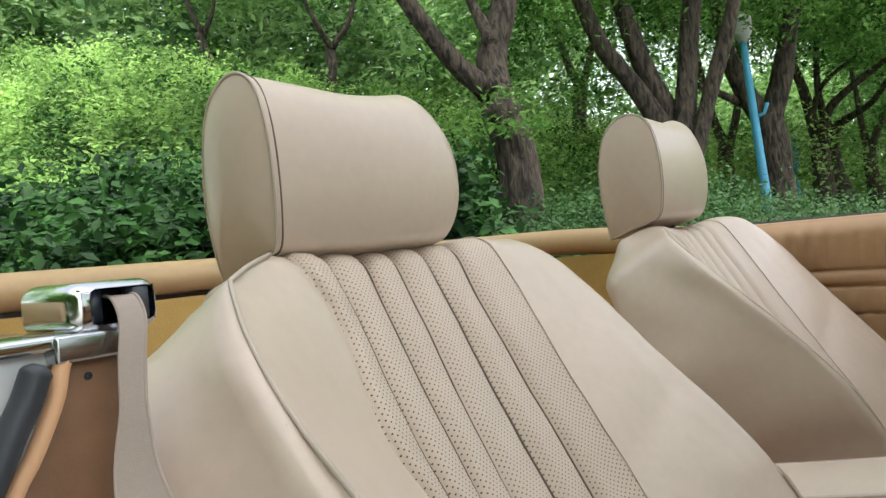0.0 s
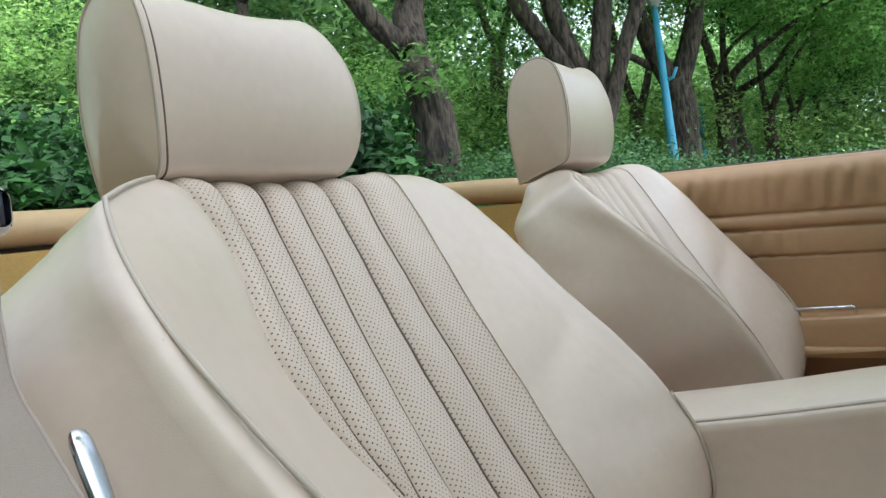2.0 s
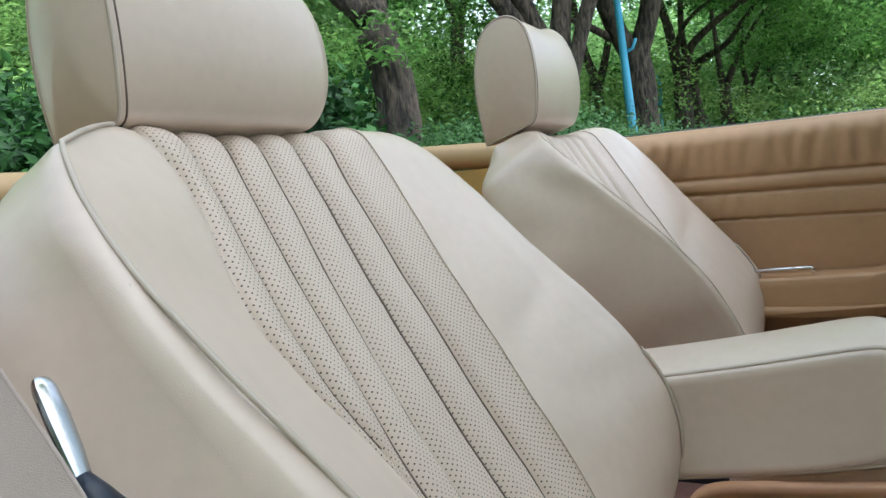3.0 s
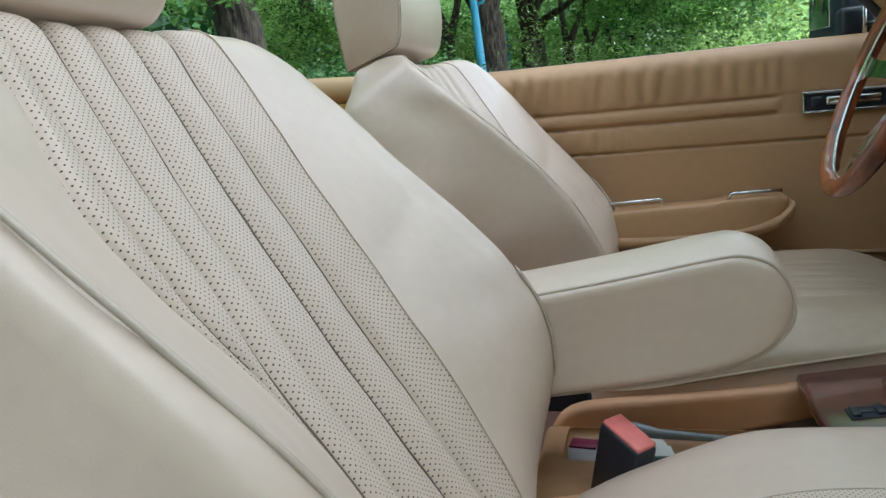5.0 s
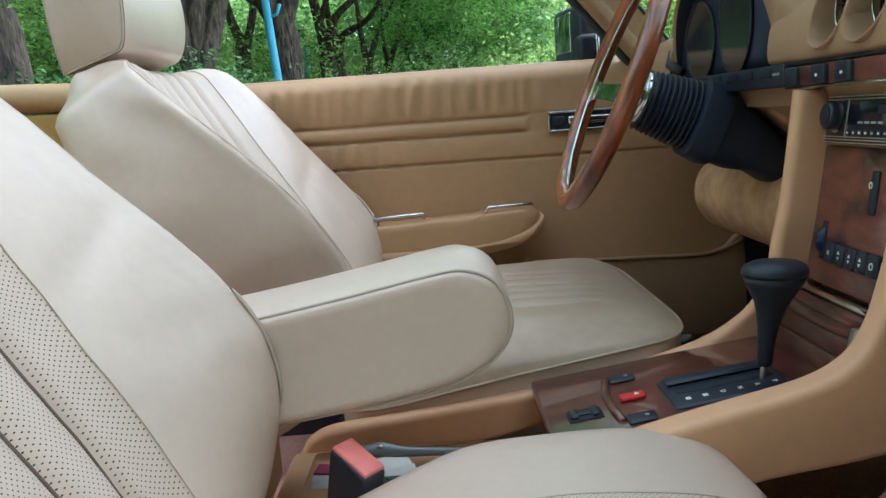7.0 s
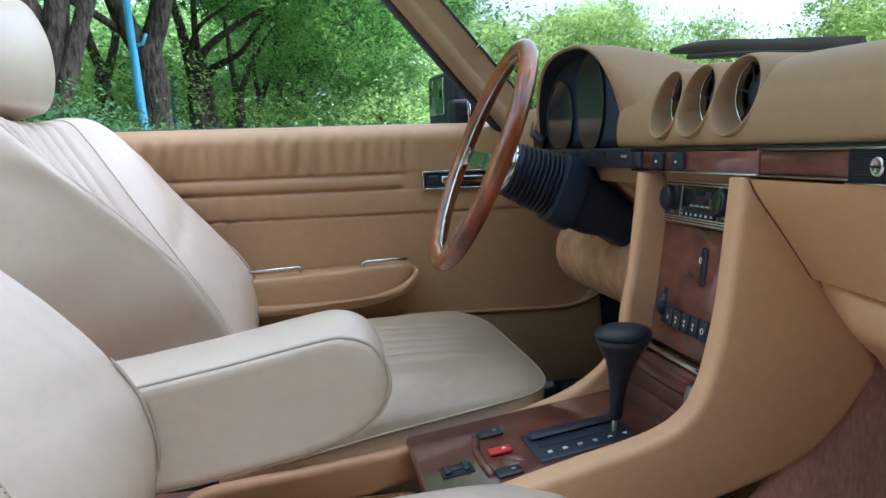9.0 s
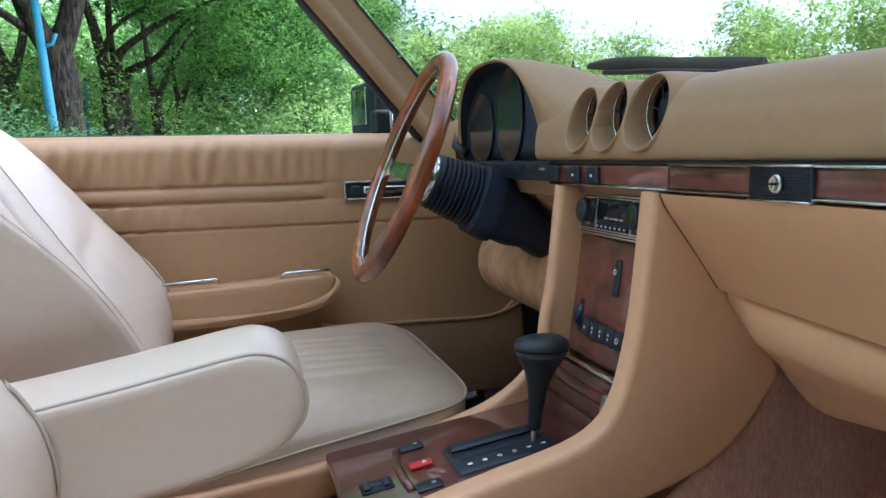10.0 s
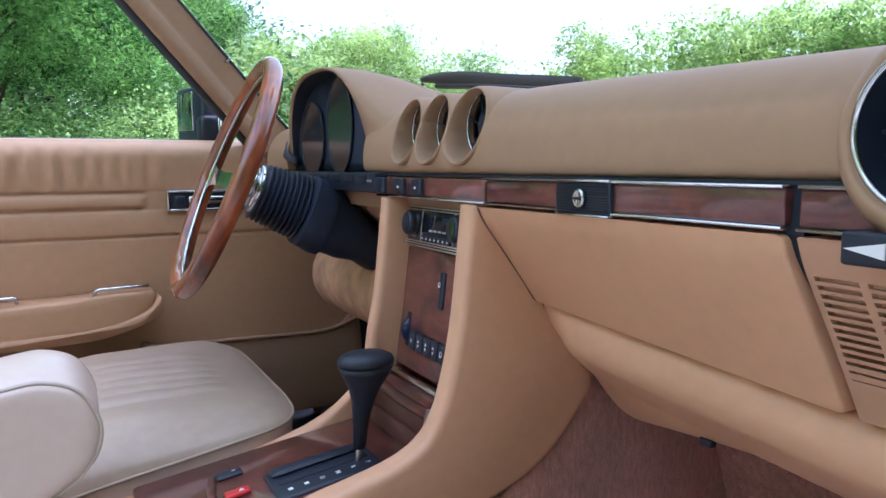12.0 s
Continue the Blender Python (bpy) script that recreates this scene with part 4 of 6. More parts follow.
for dy, dz, ry, rz in ((0.080, 0.052, 0.058, 0.058), (-0.050, 0.066, 0.052, 0.070)):
    well = [(0.0220, 1.03), (0.0215, 1.0), (0.0235, 0.97), (0.0237, 0.60), (0.0237, 0.03)]
    d = part("dial", loft([vent_ring(HY + dy, HZ + dz, ry * k, rz * k, x, 0.0, 56) for x, k in well]), screen_glass, face, "dark oval instrument dial", smooth=False)
    part("dial_rim", tube(vent_ring(HY + dy, HZ + dz, ry * 1.02, rz * 1.02, 0.0222, 0.0, 56), 0.0016, 6, closed=True), black_plastic, d)
part("lower_strip", rbox((0.000, 0.108, 0.822), (0.05, 0.53, 0.8475), 0.002), black_plastic, dash, "black switch strip under the dials")
for i in range(5):
    part("slider", rbox((-0.002, 0.135 + 0.05 * i, 0.834), (0.004, 0.165 + 0.05 * i, 0.844), 0.001), black_matte, dash)
for i in range(4):
    part("marking", rbox((-0.0006, 0.118 + 0.008 * i, 0.8355), (0.0006, 0.1235 + 0.008 * i, 0.8385), 0.0002, 1), paper_grey, dash, "worn grey marking bar", smooth=False)

# wood strip
# black strip standing in for the shadow line under the pad
part("pad_gap", rbox((0.010, -0.66, 0.8446), (0.03, 0.106, 0.8470), 0), black_matte, dash, smooth=False)
for ya, yb in ((-0.152, 0.106), (-0.474, -0.154), (-0.66, -0.483)):
    w_ = part("wood_strip", rbox((0.004, ya, 0.8215), (0.03, yb, 0.8425), 0.0015), burl, dash, "glossy burl walnut strip")
    for zz in (0.8437, 0.8203):
        if zz > 0.83 and ya > -0.2:
            continue
        part("chrome_edge", rbox((0.001, ya, zz - 0.0011), (0.02, yb, zz + 0.0011), 0.0006, 1), chrome, w_)
for y in (0.092, 0.036, -0.010):
    sw = part("rocker_switch", rbox((-0.001, y - 0.013, 0.8225), (0.012, y + 0.013, 0.8420), 0.002), black_plastic, dash, "black rocker switch")
    if y < 0.09:
        part("symbol", rbox((-0.0016, y - 0.002, 0.830), (-0.0005, y + 0.002, 0.8328), 0.0002, 1), mark_white, sw, smooth=False)
latch = part("glovebox_latch", rbox((0.000, -0.333, 0.8185), (0.015, -0.268, 0.8435), 0.002), black_plastic, dash, "black ribbed latch with chrome lock")
for i in range(12):
    zz = 0.820 + 0.002 * i
    part("rib", rbox((-0.0012, -0.331, zz - 0.0005), (0.0005, -0.270, zz + 0.0005), 0.0002, 1), black_matte, latch)
for zz in (0.8178, 0.8442):
    part("chrome_edge", rbox((-0.002, -0.333, zz - 0.001), (0.015, -0.268, zz + 0.001), 0.0005, 1), chrome, latch)
lk = part("lock", loft([[(x, -0.3015 + 0.0064 * q * math.cos(a), 0.8308 + 0.0074 * q * math.sin(a)) for a in (2 * math.pi * i / 32 for i in range(32))] for x, q in ((0.0, 1), (-0.0035, 1), (-0.0050, 0.85), (-0.0045, 0.7), (-0.0040, 0.05))]), chrome, latch, "oval chrome lock")
part("key_slot", rbox((-0.0058, -0.306, 0.8298), (-0.0040, -0.297, 0.8318), 0.0005, 1), black_matte, lk)
# glovebox
GL = [(0.002, 0.8165), (0.011, 0.800), (0.034, 0.770), (0.057, 0.739), (0.071, 0.7195)]
gl_top = [(x, z) for x, z in curve_pts(GL, 20)]


def smooth_step_(a, b, v):
    return smooth01(min(1, max(0, (v - a) / (b - a))) / 1.6)


def lower(y):
    return 0.020 * max(0, min(1, (-y - 0.14) / 0.34))


def dropped(outline, ya, yb, bevel=0.003):
    """An outline drawn out across the dash that sinks slightly towards the passenger's end."""
    bm = prism(outline, "y", ya, yb, bevel)
    for v in bm.verts:
        v.co.z -= lower(v.co.y) * max(0, min(1, (0.8165 - v.co.z) / 0.1))
    return bm


glove = dropped(gl_top + [(0.10, 0.7195), (0.10, 0.8165)], -0.4735, -0.120)
part("glovebox_door", sharp(glove, 50), dash_leather, dash, "tan leather glovebox door")
# black filler standing in for the dark of the open joint
part("shadow_gap", prism([(x + 0.008, z) for x, z in gl_top] + [(0.10, 0.7195), (0.10, 0.846), (0.012, 0.846)], "y", -0.4825, -0.4695), black_matte, dash, smooth=False)
side_me = dropped(gl_top + [(0.10, 0.7195), (0.10, 0.8165)], -0.68, -0.482)
slots = []
for i in range(13):
    for ya, yb in ((-0.5135, -0.488), (-0.60, -0.5185)):
        zc = 0.793 - 0.0052 * i
        xc = spline([(z, x) for x, z in GL[::-1]], zc)
        slots.append(rbox((xc - 0.01, ya, zc - 0.0014), (xc + 0.0012, yb, zc + 0.0015), 0))
part("speaker_grille", cut_sharp(cut(side_me, slots, "grille"), 40), tan_plastic, dash, "tan slotted panel")
ind = part("vent_slider", rbox((-0.014, -0.566, 0.8065), (0.006, -0.519, 0.8235), 0.002), black_plastic, dash, "black slider with white arrow")
part("arrow", prism([(-0.5215, 0.815), (-0.542, 0.811), (-0.542, 0.819)], "x", -0.0152, -0.0138), mark_white, ind, smooth=False)
KN_A = [(0.083, 0.7180), (0.074, 0.708), (0.072, 0.692), (0.078, 0.677), (0.091, 0.665), (0.108, 0.651), (0.128, 0.641), (0.20, 0.645)]
KN_B = [(0.079, 0.7180), (0.085, 0.708), (0.096, 0.692), (0.108, 0.677), (0.121, 0.662), (0.131, 0.650), (0.146, 0.645), (0.20, 0.645)]


def knee_ring(y):
    k = smooth01(max(0.0, (y + 0.20) / 0.075) / 1.6)
    sec = [(a[0] + (b[0] - a[0]) * k, a[1] + (b[1] - a[1]) * k) for a, b in zip(KN_A, KN_B)]
    return [(x, y, z - lower(y) * max(0, min(1, (0.8165 - z) / 0.1))) for x, z in curve_pts(sec, 30)] + [(0.20, y, 0.715)]


part("knee_roll", sharp(loft([knee_ring(-0.68 + 0.012 * i) for i in range(47)]), 60), dash_leather, dash, "tan padded knee roll")
COVER_X = [(-0.46, 0.132), (-0.315, 0.132), (-0.25, 0.148), (-0.19, 0.160), (-0.142, 0.154)]
COVER_Z = [(-0.46, 0.626), (-0.40, 0.624), (-0.315, 0.617), (-0.25, 0.604), (-0.19, 0.594), (-0.168, 0.602), (-0.142, 0.624)]
low_rings = []
for i in range(40):
    y = -0.46 + 0.318 * i / 39
    xb, zb = spline(COVER_X, y), spline(COVER_Z, y)
    xt, zt = 0.112 + 0.030 * smooth_step_(-0.30, -0.15, y), 0.652
    pinch = sum(0.005 * math.exp(-((y - c) / 0.010) ** 2) for c in (-0.222, -0.262))
    sec = [(xt + pinch, zt), (xt + (xb - xt) * 0.45 - 0.004 + pinch * 0.5, zt + (zb - zt) * 0.45), (xb - 0.003, zb + 0.004), (xb + 0.003, zb), (xb + 0.05, zb + 0.008), (0.21, 0.65)]
    low_rings.append([(x, y, z) for x, z in sec])
cover = part("under_cover", sharp(loft(low_rings), 70), dash_leather, dash, "tan lower cover under the knee roll")
part("cover_clip", rbox((0.128, -0.322, 0.613), (0.136, -0.308, 0.620), 0.002), black_matte, cover)
# driver's side lower dash
DL = [(0.024, 0.8215), (0.06, 0.79), (0.10, 0.75), (0.13, 0.722), (0.25, 0.722), (0.25, 0.8215)]
part("driver_lower_panel", sharp(prism(DL, "y", 0.078, 0.64, 0.004), 40), tan_vinyl, dash, "tan lower dash panel")
part("recess", disc((0.072, 0.26, 0.777), (0.7, 0, 0.7), 0, 0.026, 0.004, 32), tan_plastic, dash, "round tan recess")
part("chrome_pull", tube([(0.062, 0.165, 0.79), (0.060, 0.163, 0.780), (0.070, 0.163, 0.768), (0.095, 0.165, 0.757)], 0.002, 8), chrome, dash, "small chrome pull")
DK = [(0.12, 0.725), (0.076, 0.70), (0.060, 0.665), (0.066, 0.625), (0.098, 0.592), (0.16, 0.588), (0.25, 0.66), (0.25, 0.725)]
part("driver_knee_roll", sharp(prism(curve_pts(DK, 36), "y", 0.085, 0.57, 0.012), 50), tan_suede, dash, "worn tan padded knee roll")

# ---- centre console ----
con = thing("center_console", "tan centre console with walnut panels, radio and gear gate", "console", (0, 0, 0))
FLANK_REAR = [(-0.004, 0.818), (-0.010, 0.76), (-0.017, 0.70), (-0.026, 0.655), (-0.038, 0.615), (-0.056, 0.588), (-0.09, 0.570), (-0.16, 0.553), (-0.22, 0.538), (-0.30, 0.516), (-0.40, 0.488), (-0.50, 0.466), (-0.575, 0.452)]
FLANK_FRONT = [(-0.575, 0.40), (-0.40, 0.415), (-0.25, 0.452), (-0.137, 0.484), (-0.04, 0.499), (0.026, 0.516), (0.076, 0.537), (0.112, 0.567), (0.134, 0.595), (0.150, 0.618), (0.141, 0.644), (0.11, 0.68), (0.085, 0.713), (0.052, 0.765), (0.024, 0.818)]
FLANK_FAR = FLANK_REAR[:4] + [(-0.034, 0.596), (-0.048, 0.562), (-0.085, 0.534), (-0.16, 0.511), (-0.22, 0.500), (-0.285, 0.486), (-0.416, 0.470), (-0.50, 0.461), (-0.545, 0.455), (-0.570, 0.443), (-0.584, 0.423)]
for ya, yb, rear_edge in ((-0.142, -0.108, FLANK_REAR), (0.105, 0.130, FLANK_FAR)):
    out = curve_pts(rear_edge, 60) + curve_pts(FLANK_FRONT, 50)
    part("side_wall", sharp(prism(out, "y", ya, yb, 0.009, 4), 60), dash_leather, con, "tan leather console side")
# thin brown tube paints the soft shade along the console joint
part("gap_line", tube([(x - 0.0005, -0.1425, z) for x, z in curve_pts(GL + KN_B[:6], 40)], 0.0010, 6), gap_brown, con)
part("tunnel", rbox((-0.9, -0.128, 0.2), (0.30, 0.128, 0.390), 0.02, 3), carpet, con, "brown carpeted tunnel")
part("tunnel_carpet", prism([(-0.30, 0.25), (0.45, 0.25), (0.40, 0.50), (0.28, 0.66), (0.16, 0.66), (0.03, 0.50), (-0.05, 0.43), (-0.30, 0.40)], "y", -0.134, -0.122, 0.004), carpet, con, "reddish brown carpet on the tunnel side")
part("upper_fill", rbox((0.03, -0.12, 0.47), (0.12, 0.12, 0.82), 0.004), tan_plastic, con)
tilt = Matrix.Translation((0.020, 0, 0.70)) @ Matrix.Rotation(radians(7), 4, "Y")


def on_face(lo, hi, bevel=0.002):
    """A box given on the console face: x out of the face is negative."""
    return rbox(lo, hi, bevel, m=tilt)


facep = part("wood_face", on_face((-0.001, -0.107, -0.088), (0.015, 0.107, 0.058), 0.001), burl, con, "glossy walnut console face")
radio = part("radio", on_face((-0.010, -0.092, 0.060), (0.03, 0.092, 0.108), 0.002), black_plastic, con, "black car radio with chrome trim lines and two knobs")
part("display", on_face((-0.0125, -0.045, 0.078), (-0.008, 0.042, 0.103), 0.001), screen_glass, radio, "dark radio display")
for zz in (0.1042, 0.1072, 0.0615, 0.0645, 0.0672):
    part("chrome_line", on_face((-0.0122, -0.091, zz - 0.0006), (-0.009, 0.091, zz + 0.0006), 0.0002), pale_metal, radio)
for y in (-0.0475, 0.0445):
    part("chrome_line", on_face((-0.0122, y - 0.0007, 0.068), (-0.009, y + 0.0007, 0.105), 0.0002), pale_metal, radio)
for i in range(7):
    part("preset_button", on_face((-0.0135, -0.043 + 0.0122 * i, 0.0685), (-0.009, -0.033 + 0.0122 * i, 0.0745), 0.0008), black_plastic, radio)
    part("button_mark", on_face((-0.0141, -0.0395 + 0.0122 * i, 0.0705), (-0.0130, -0.0365 + 0.0122 * i, 0.0725), 0), mark_white, radio, smooth=False)
for i in range(4):
    part("display_bar", on_face((-0.0132, -0.030 + 0.013 * i, 0.0805), (-0.0122, -0.021 + 0.013 * i, 0.0825), 0), paper_grey, radio, smooth=False)
part("display_digits", on_face((-0.0132, -0.034, 0.090), (-0.0122, -0.018, 0.098), 0), slate_plastic, radio, smooth=False)
for y in (-0.067, 0.067):
    kb = part("knob", disc(tilt @ Vector((-0.008, y, 0.088)), tilt.to_3x3() @ Vector((-1, 0, 0)), 0, 0.0145, 0.016, 28), black_plastic, radio, "round black knob")
    part("knob_face", disc(tilt @ Vector((-0.0238, y, 0.088)), tilt.to_3x3() @ Vector((-1, 0, 0)), 0, 0.0105, 0.0012, 24), knob_green if y < 0 else black_matte, kb)
    part("knob_ring", disc(tilt @ Vector((-0.008, y, 0.088)), tilt.to_3x3() @ Vector((-1, 0, 0)), 0.0145, 0.0172, 0.004, 28), chrome, kb)
# rocker in the wood, thumbwheel, button row
rk = part("rocker_switch", on_face((-0.004, -0.019, -0.005), (0.0, -0.006, 0.037), 0.002), black_plastic, facep, "black rocker switch")
part("symbol_ring", disc(tilt @ Vector((-0.006, -0.0125, 0.023)), tilt.to_3x3() @ Vector((-1, 0, 0)), 0.0022, 0.0034, 0.0006, 16), mark_white, rk)
tw = part("thumbwheel", disc(tilt @ Vector((0.008, 0.076, -0.042)), (0, 1, 0), 0, 0.0175, 0.006, 40), blue_lens, facep, "blue translucent thumbwheel")
part("wheel_slot", on_face((-0.0022, 0.0735, -0.062), (0.0, 0.0845, -0.021), 0.001), black_matte, tw)
for i in range(9):
    w = radians(-140 - 10 * i)
    part("wheel_rib", tube([tilt @ Vector((0.008 + 0.0178 * math.cos(w), y, -0.042 - 0.0178 * math.sin(w))) for y in (0.0765, 0.0815)], 0.0008, 5), slate_plastic, tw)
for i in range(5):
    y = 0.052 - 0.0225 * i
    bt = part("push_button", on_face((-0.007, y - 0.0102, -0.0625), (0.0, y + 0.0102, -0.0405), 0.002), black_plastic, facep, "black push button")
    if i in (1, 2, 3):
        for dz in (0.003, -0.003):
            p = prism([(y - 0.0022, -0.0515 + dz * 0.4), (y + 0.0022, -0.0515 + dz * 0.4), (y, -0.0515 + dz * 1.5)], "x", -0.0077, -0.0068)
            bmesh.ops.transform(p, matrix=tilt, verts=p.verts)
            part("symbol", p, mark_white, bt, smooth=False)
    elif i == 4:
        part("symbol_ring", disc(tilt @ Vector((-0.007, y, -0.0515)), tilt.to_3x3() @ Vector((-1, 0, 0)), 0.0026, 0.0036, 0.0006, 16), mark_white, bt)
    else:
        part("symbol", on_face((-0.0077, y - 0.0022, -0.0535), (-0.0068, y + 0.0022, -0.0495), 0), paper_grey, bt, smooth=False)
part("slide_lever", on_face((-0.012, -0.085, -0.064), (0.0, -0.072, -0.058), 0.001), brushed, facep)
part("chrome_sill", on_face((-0.012, -0.107, -0.098), (0.006, 0.107, -0.0915), 0.0015), chrome, con, "chrome strip above the ashtray")
ash = part("ashtray", on_face((-0.020, -0.107, -0.150), (0.01, 0.107, -0.099), 0.008), dark_burl, con, "walnut faced ashtray")
part("ashtray_lip", tube([tilt @ Vector((-0.022, -0.1 + 0.02 * i, -0.112 - 0.004 * math.sin(math.pi * i / 10))) for i in range(11)], 0.007, 10), dark_burl, ash)
part("ashtray_clip", on_face((-0.032, -0.085, -0.124), (-0.02, -0.070, -0.104), 0.002), brushed, ash)
part("console_well", rbox((-0.02, -0.107, 0.50), (0.035, 0.107, 0.56), 0.002), dark_burl, con)
# sloping wood deck with the gear gate
PZ = Matrix.Translation((-0.30, 0, 0.498)) @ Matrix.Rotation(radians(-8), 4, "Y")


def on_deck(lo, hi, bevel=0.002):
    return rbox(lo, hi, bevel, m=PZ)


deck = part("wood_deck", on_deck((0, -0.107, -0.03), (0.30, 0.112, 0.0), 0.006), dark_burl, con, "dark lacquered walnut deck")
gate_me = on_deck((0.128, -0.045, -0.002), (0.246, 0.026, 0.0035), 0.003)
gate = part("gear_gate", gate_me, black_plastic, con, "black gear gate with white letters")
part("gate_slot", on_deck((0.138, -0.016, 0.003), (0.238, -0.002, 0.0042), 0.0005), black_matte, gate)
part("gate_ridge", on_deck((0.134, 0.004, 0.003), (0.242, 0.022, 0.0085), 0.003), black_plastic, gate)
for i, ch in enumerate("PRND"):
    writing(ch, 0.0075, PZ @ facing((0.232 - 0.0175 * i, -0.031, 0.0042), (0, -1, 0), (1, 0, 0)), mark_white, gate)
for i in (4, 5):
    part("marking", on_deck((0.2295 - 0.0175 * i, -0.0335, 0.0038), (0.2345 - 0.0175 * i, -0.0285, 0.0044), 0), mark_white, gate, smooth=False)
ws = part("window_switch", on_deck((0.024, -0.026, -0.001), (0.060, 0.000, 0.0016), 0.001), black_matte, deck, "black switch socket")
for x in (0.027, 0.049):
    part("switch_toggle", on_deck((x, -0.023, 0.001), (x + 0.008, -0.003, 0.005), 0.0015), black_plastic, ws)
part("switch_bridge", on_deck((0.034, -0.016, 0.001), (0.050, -0.008, 0.0032), 0.001), black_plastic, ws)
part("hazard_switch", on_deck((0.083, -0.003, 0.0), (0.110, 0.011, 0.005), 0.002), red_plastic, deck, "red hazard switch")
part("hazard_mark", prism([(0, 0), (0.006, 0), (0.003, 0.006)], "z", 0.0048, 0.0055), mark_white, deck, smooth=False).matrix_local = PZ @ Matrix.Translation((0.098, 0.001, 0))
for x, y in ((0.092, -0.047), (0.098, 0.058)):
    sx = part("deck_switch", on_deck((x - 0.014, y - 0.009, 0.0), (x + 0.015, y + 0.009, 0.004), 0.002), black_plastic, deck, "black switch")
    part("symbol", on_deck((x + 0.004, y - 0.002, 0.0038), (x + 0.008, y + 0.002, 0.0044), 0), paper_grey, sx, smooth=False)
part("switch_surround", tube([PZ @ Vector(p) for p in ((0.074, -0.045, 0.0), (0.072, -0.02, 0.001), (0.072, 0.02, 0.001), (0.080, 0.058, 0.0))], 0.005, 10), dark_burl, deck)
# the stack narrows above the deck, away from the driver
done = set()
for ob in con.children_recursive:
    if ob.type == "MESH" and ob.matrix_local == Matrix.Identity(4) and ob.data.name not in done:
        done.add(ob.data.name)
        for v in ob.data.vertices:
            k = max(0.0, min(1.0, (v.co.z - 0.53) / 0.10))
            v.co.y += k * k * (3 - 2 * k) * (-0.024 - 0.17 * v.co.y)
# gear lever
gl = thing("gear_lever", "black leather gear lever on a steel rod", "gear lever", (-0.078, -0.018, 0.522))
part("rod", tube([(0, 0, -0.01), (0.002, 0, 0.036)], 0.0029, 12), brushed, gl, "steel rod")
KNOB = 0.96
stem = [(0.002, 0.024, 0.0068), (0.003, 0.028, 0.0080), (0.004, 0.045, 0.0088), (0.006, 0.065, 0.0110), (0.008, 0.080, 0.0143), (0.010, 0.092, 0.0190), (0.011, 0.102, 0.0250), (0.012, 0.110, 0.0298), (0.012, 0.117, 0.0325)]
rings = [[(x + KNOB * r * math.cos(a), KNOB * r * 0.82 * math.sin(a), z) for a in (2 * math.pi * i / 36 for i in range(36))] for x, z, r in stem]
part("grip", loft(rings), black_leather, gl, "black leather grip")
cap = [(0.012, 0.1175, 0.0330), (0.012, 0.122, 0.0335), (0.012, 0.127, 0.0310), (0.012, 0.1305, 0.024), (0.012, 0.132, 0.014), (0.012, 0.1325, 0.002)]
rings = [[(x + KNOB * r * math.cos(a), KNOB * r * 0.82 * math.sin(a), z) for a in (2 * math.pi * i / 36 for i in range(36))] for x, z, r in cap]
part("knob_cap", loft(rings), black_leather, gl, "rounded black knob top")
# open tray behind the deck
tray_well = rbox((-0.562, 0.010, 0.418), (-0.31, 0.098, 0.45), 0.010, 3)
tray_block = rbox((-0.590, -0.108, 0.395), (-0.29, 0.1045, 0.431), 0.007, 3)
part("tray", cut_sharp(cut(tray_block, [tray_well], "tray"), 40), tan_leather, con, "tan moulded tray with a sunken well")

# ---- loose things in the tray ----
bk = thing("seat_belt_buckle", "black seat belt buckle with faded red button", "belt buckle", (-0.492, -0.115, 0.466))
mb = Matrix.Translation((0.0, 0.04, 0.008)) @ Matrix.Rotation(radians(24), 4, "X") @ Matrix.Rotation(radians(42), 4, "Z") @ Matrix.Rotation(radians(14), 4, "Y")
part("housing", rbox((-0.013, -0.027, -0.055), (0.013, 0.027, 0.036), 0.004, 3, m=mb), black_plastic, bk)
part("release_button", rbox((-0.011, -0.025, 0.034), (0.0125, 0.025, 0.0395), 0.002, 2, m=mb), coral_plastic, bk, "faded red release button")
part("groove", rbox((0.0115, -0.0225, 0.012), (0.0128, 0.0225, 0.014), 0, m=mb), black_matte, bk)
part("stalk", tube([mb @ Vector((0, 0, -0.04)), mb @ Vector((-0.004, 0.0, -0.12))], 0.008, 8), black_plastic, bk)
tool = thing("handbrake_tool", "grey metal lever lying in the tray", "tool", (-0.422, 0.080, 0.423))
tl_pts = [(-0.09, 0.005, 0.012), (-0.06, 0.005, 0.013), (-0.03, 0.0, 0.010), (0.03, -0.004, 0.008), (0.09, -0.006, 0.004)]
part("bar", tube(tl_pts, [0.006, 0.0095, 0.006, 0.0045, 0.004], 10, flat=0.5), grey_tool, tool)
part("rivet", disc((-0.06, 0.005, 0.016), (0, 0, 1), 0, 0.004, 0.003, 16), chrome, tool)
cards = thing("printed_card", "grey and white printed cards in the tray", "card", (-0.541, 0.045, 0.418))
part("card", rbox((-0.018, -0.024, 0), (0.034, 0.024, 0.004), 0.0005, 1, m=Matrix.Rotation(radians(6), 4, "Z")), paper_grey, cards)
part("cover", rbox((-0.020, 0.012, 0.004), (0.012, 0.034, 0.007), 0.0005, 1, m=Matrix.Rotation(radians(-8), 4, "Z")), maroon, cards, "maroon booklet")
slip = thing("paper_slip", "folded white paper slip in the tray", "paper", (-0.463, 0.055, 0.418))
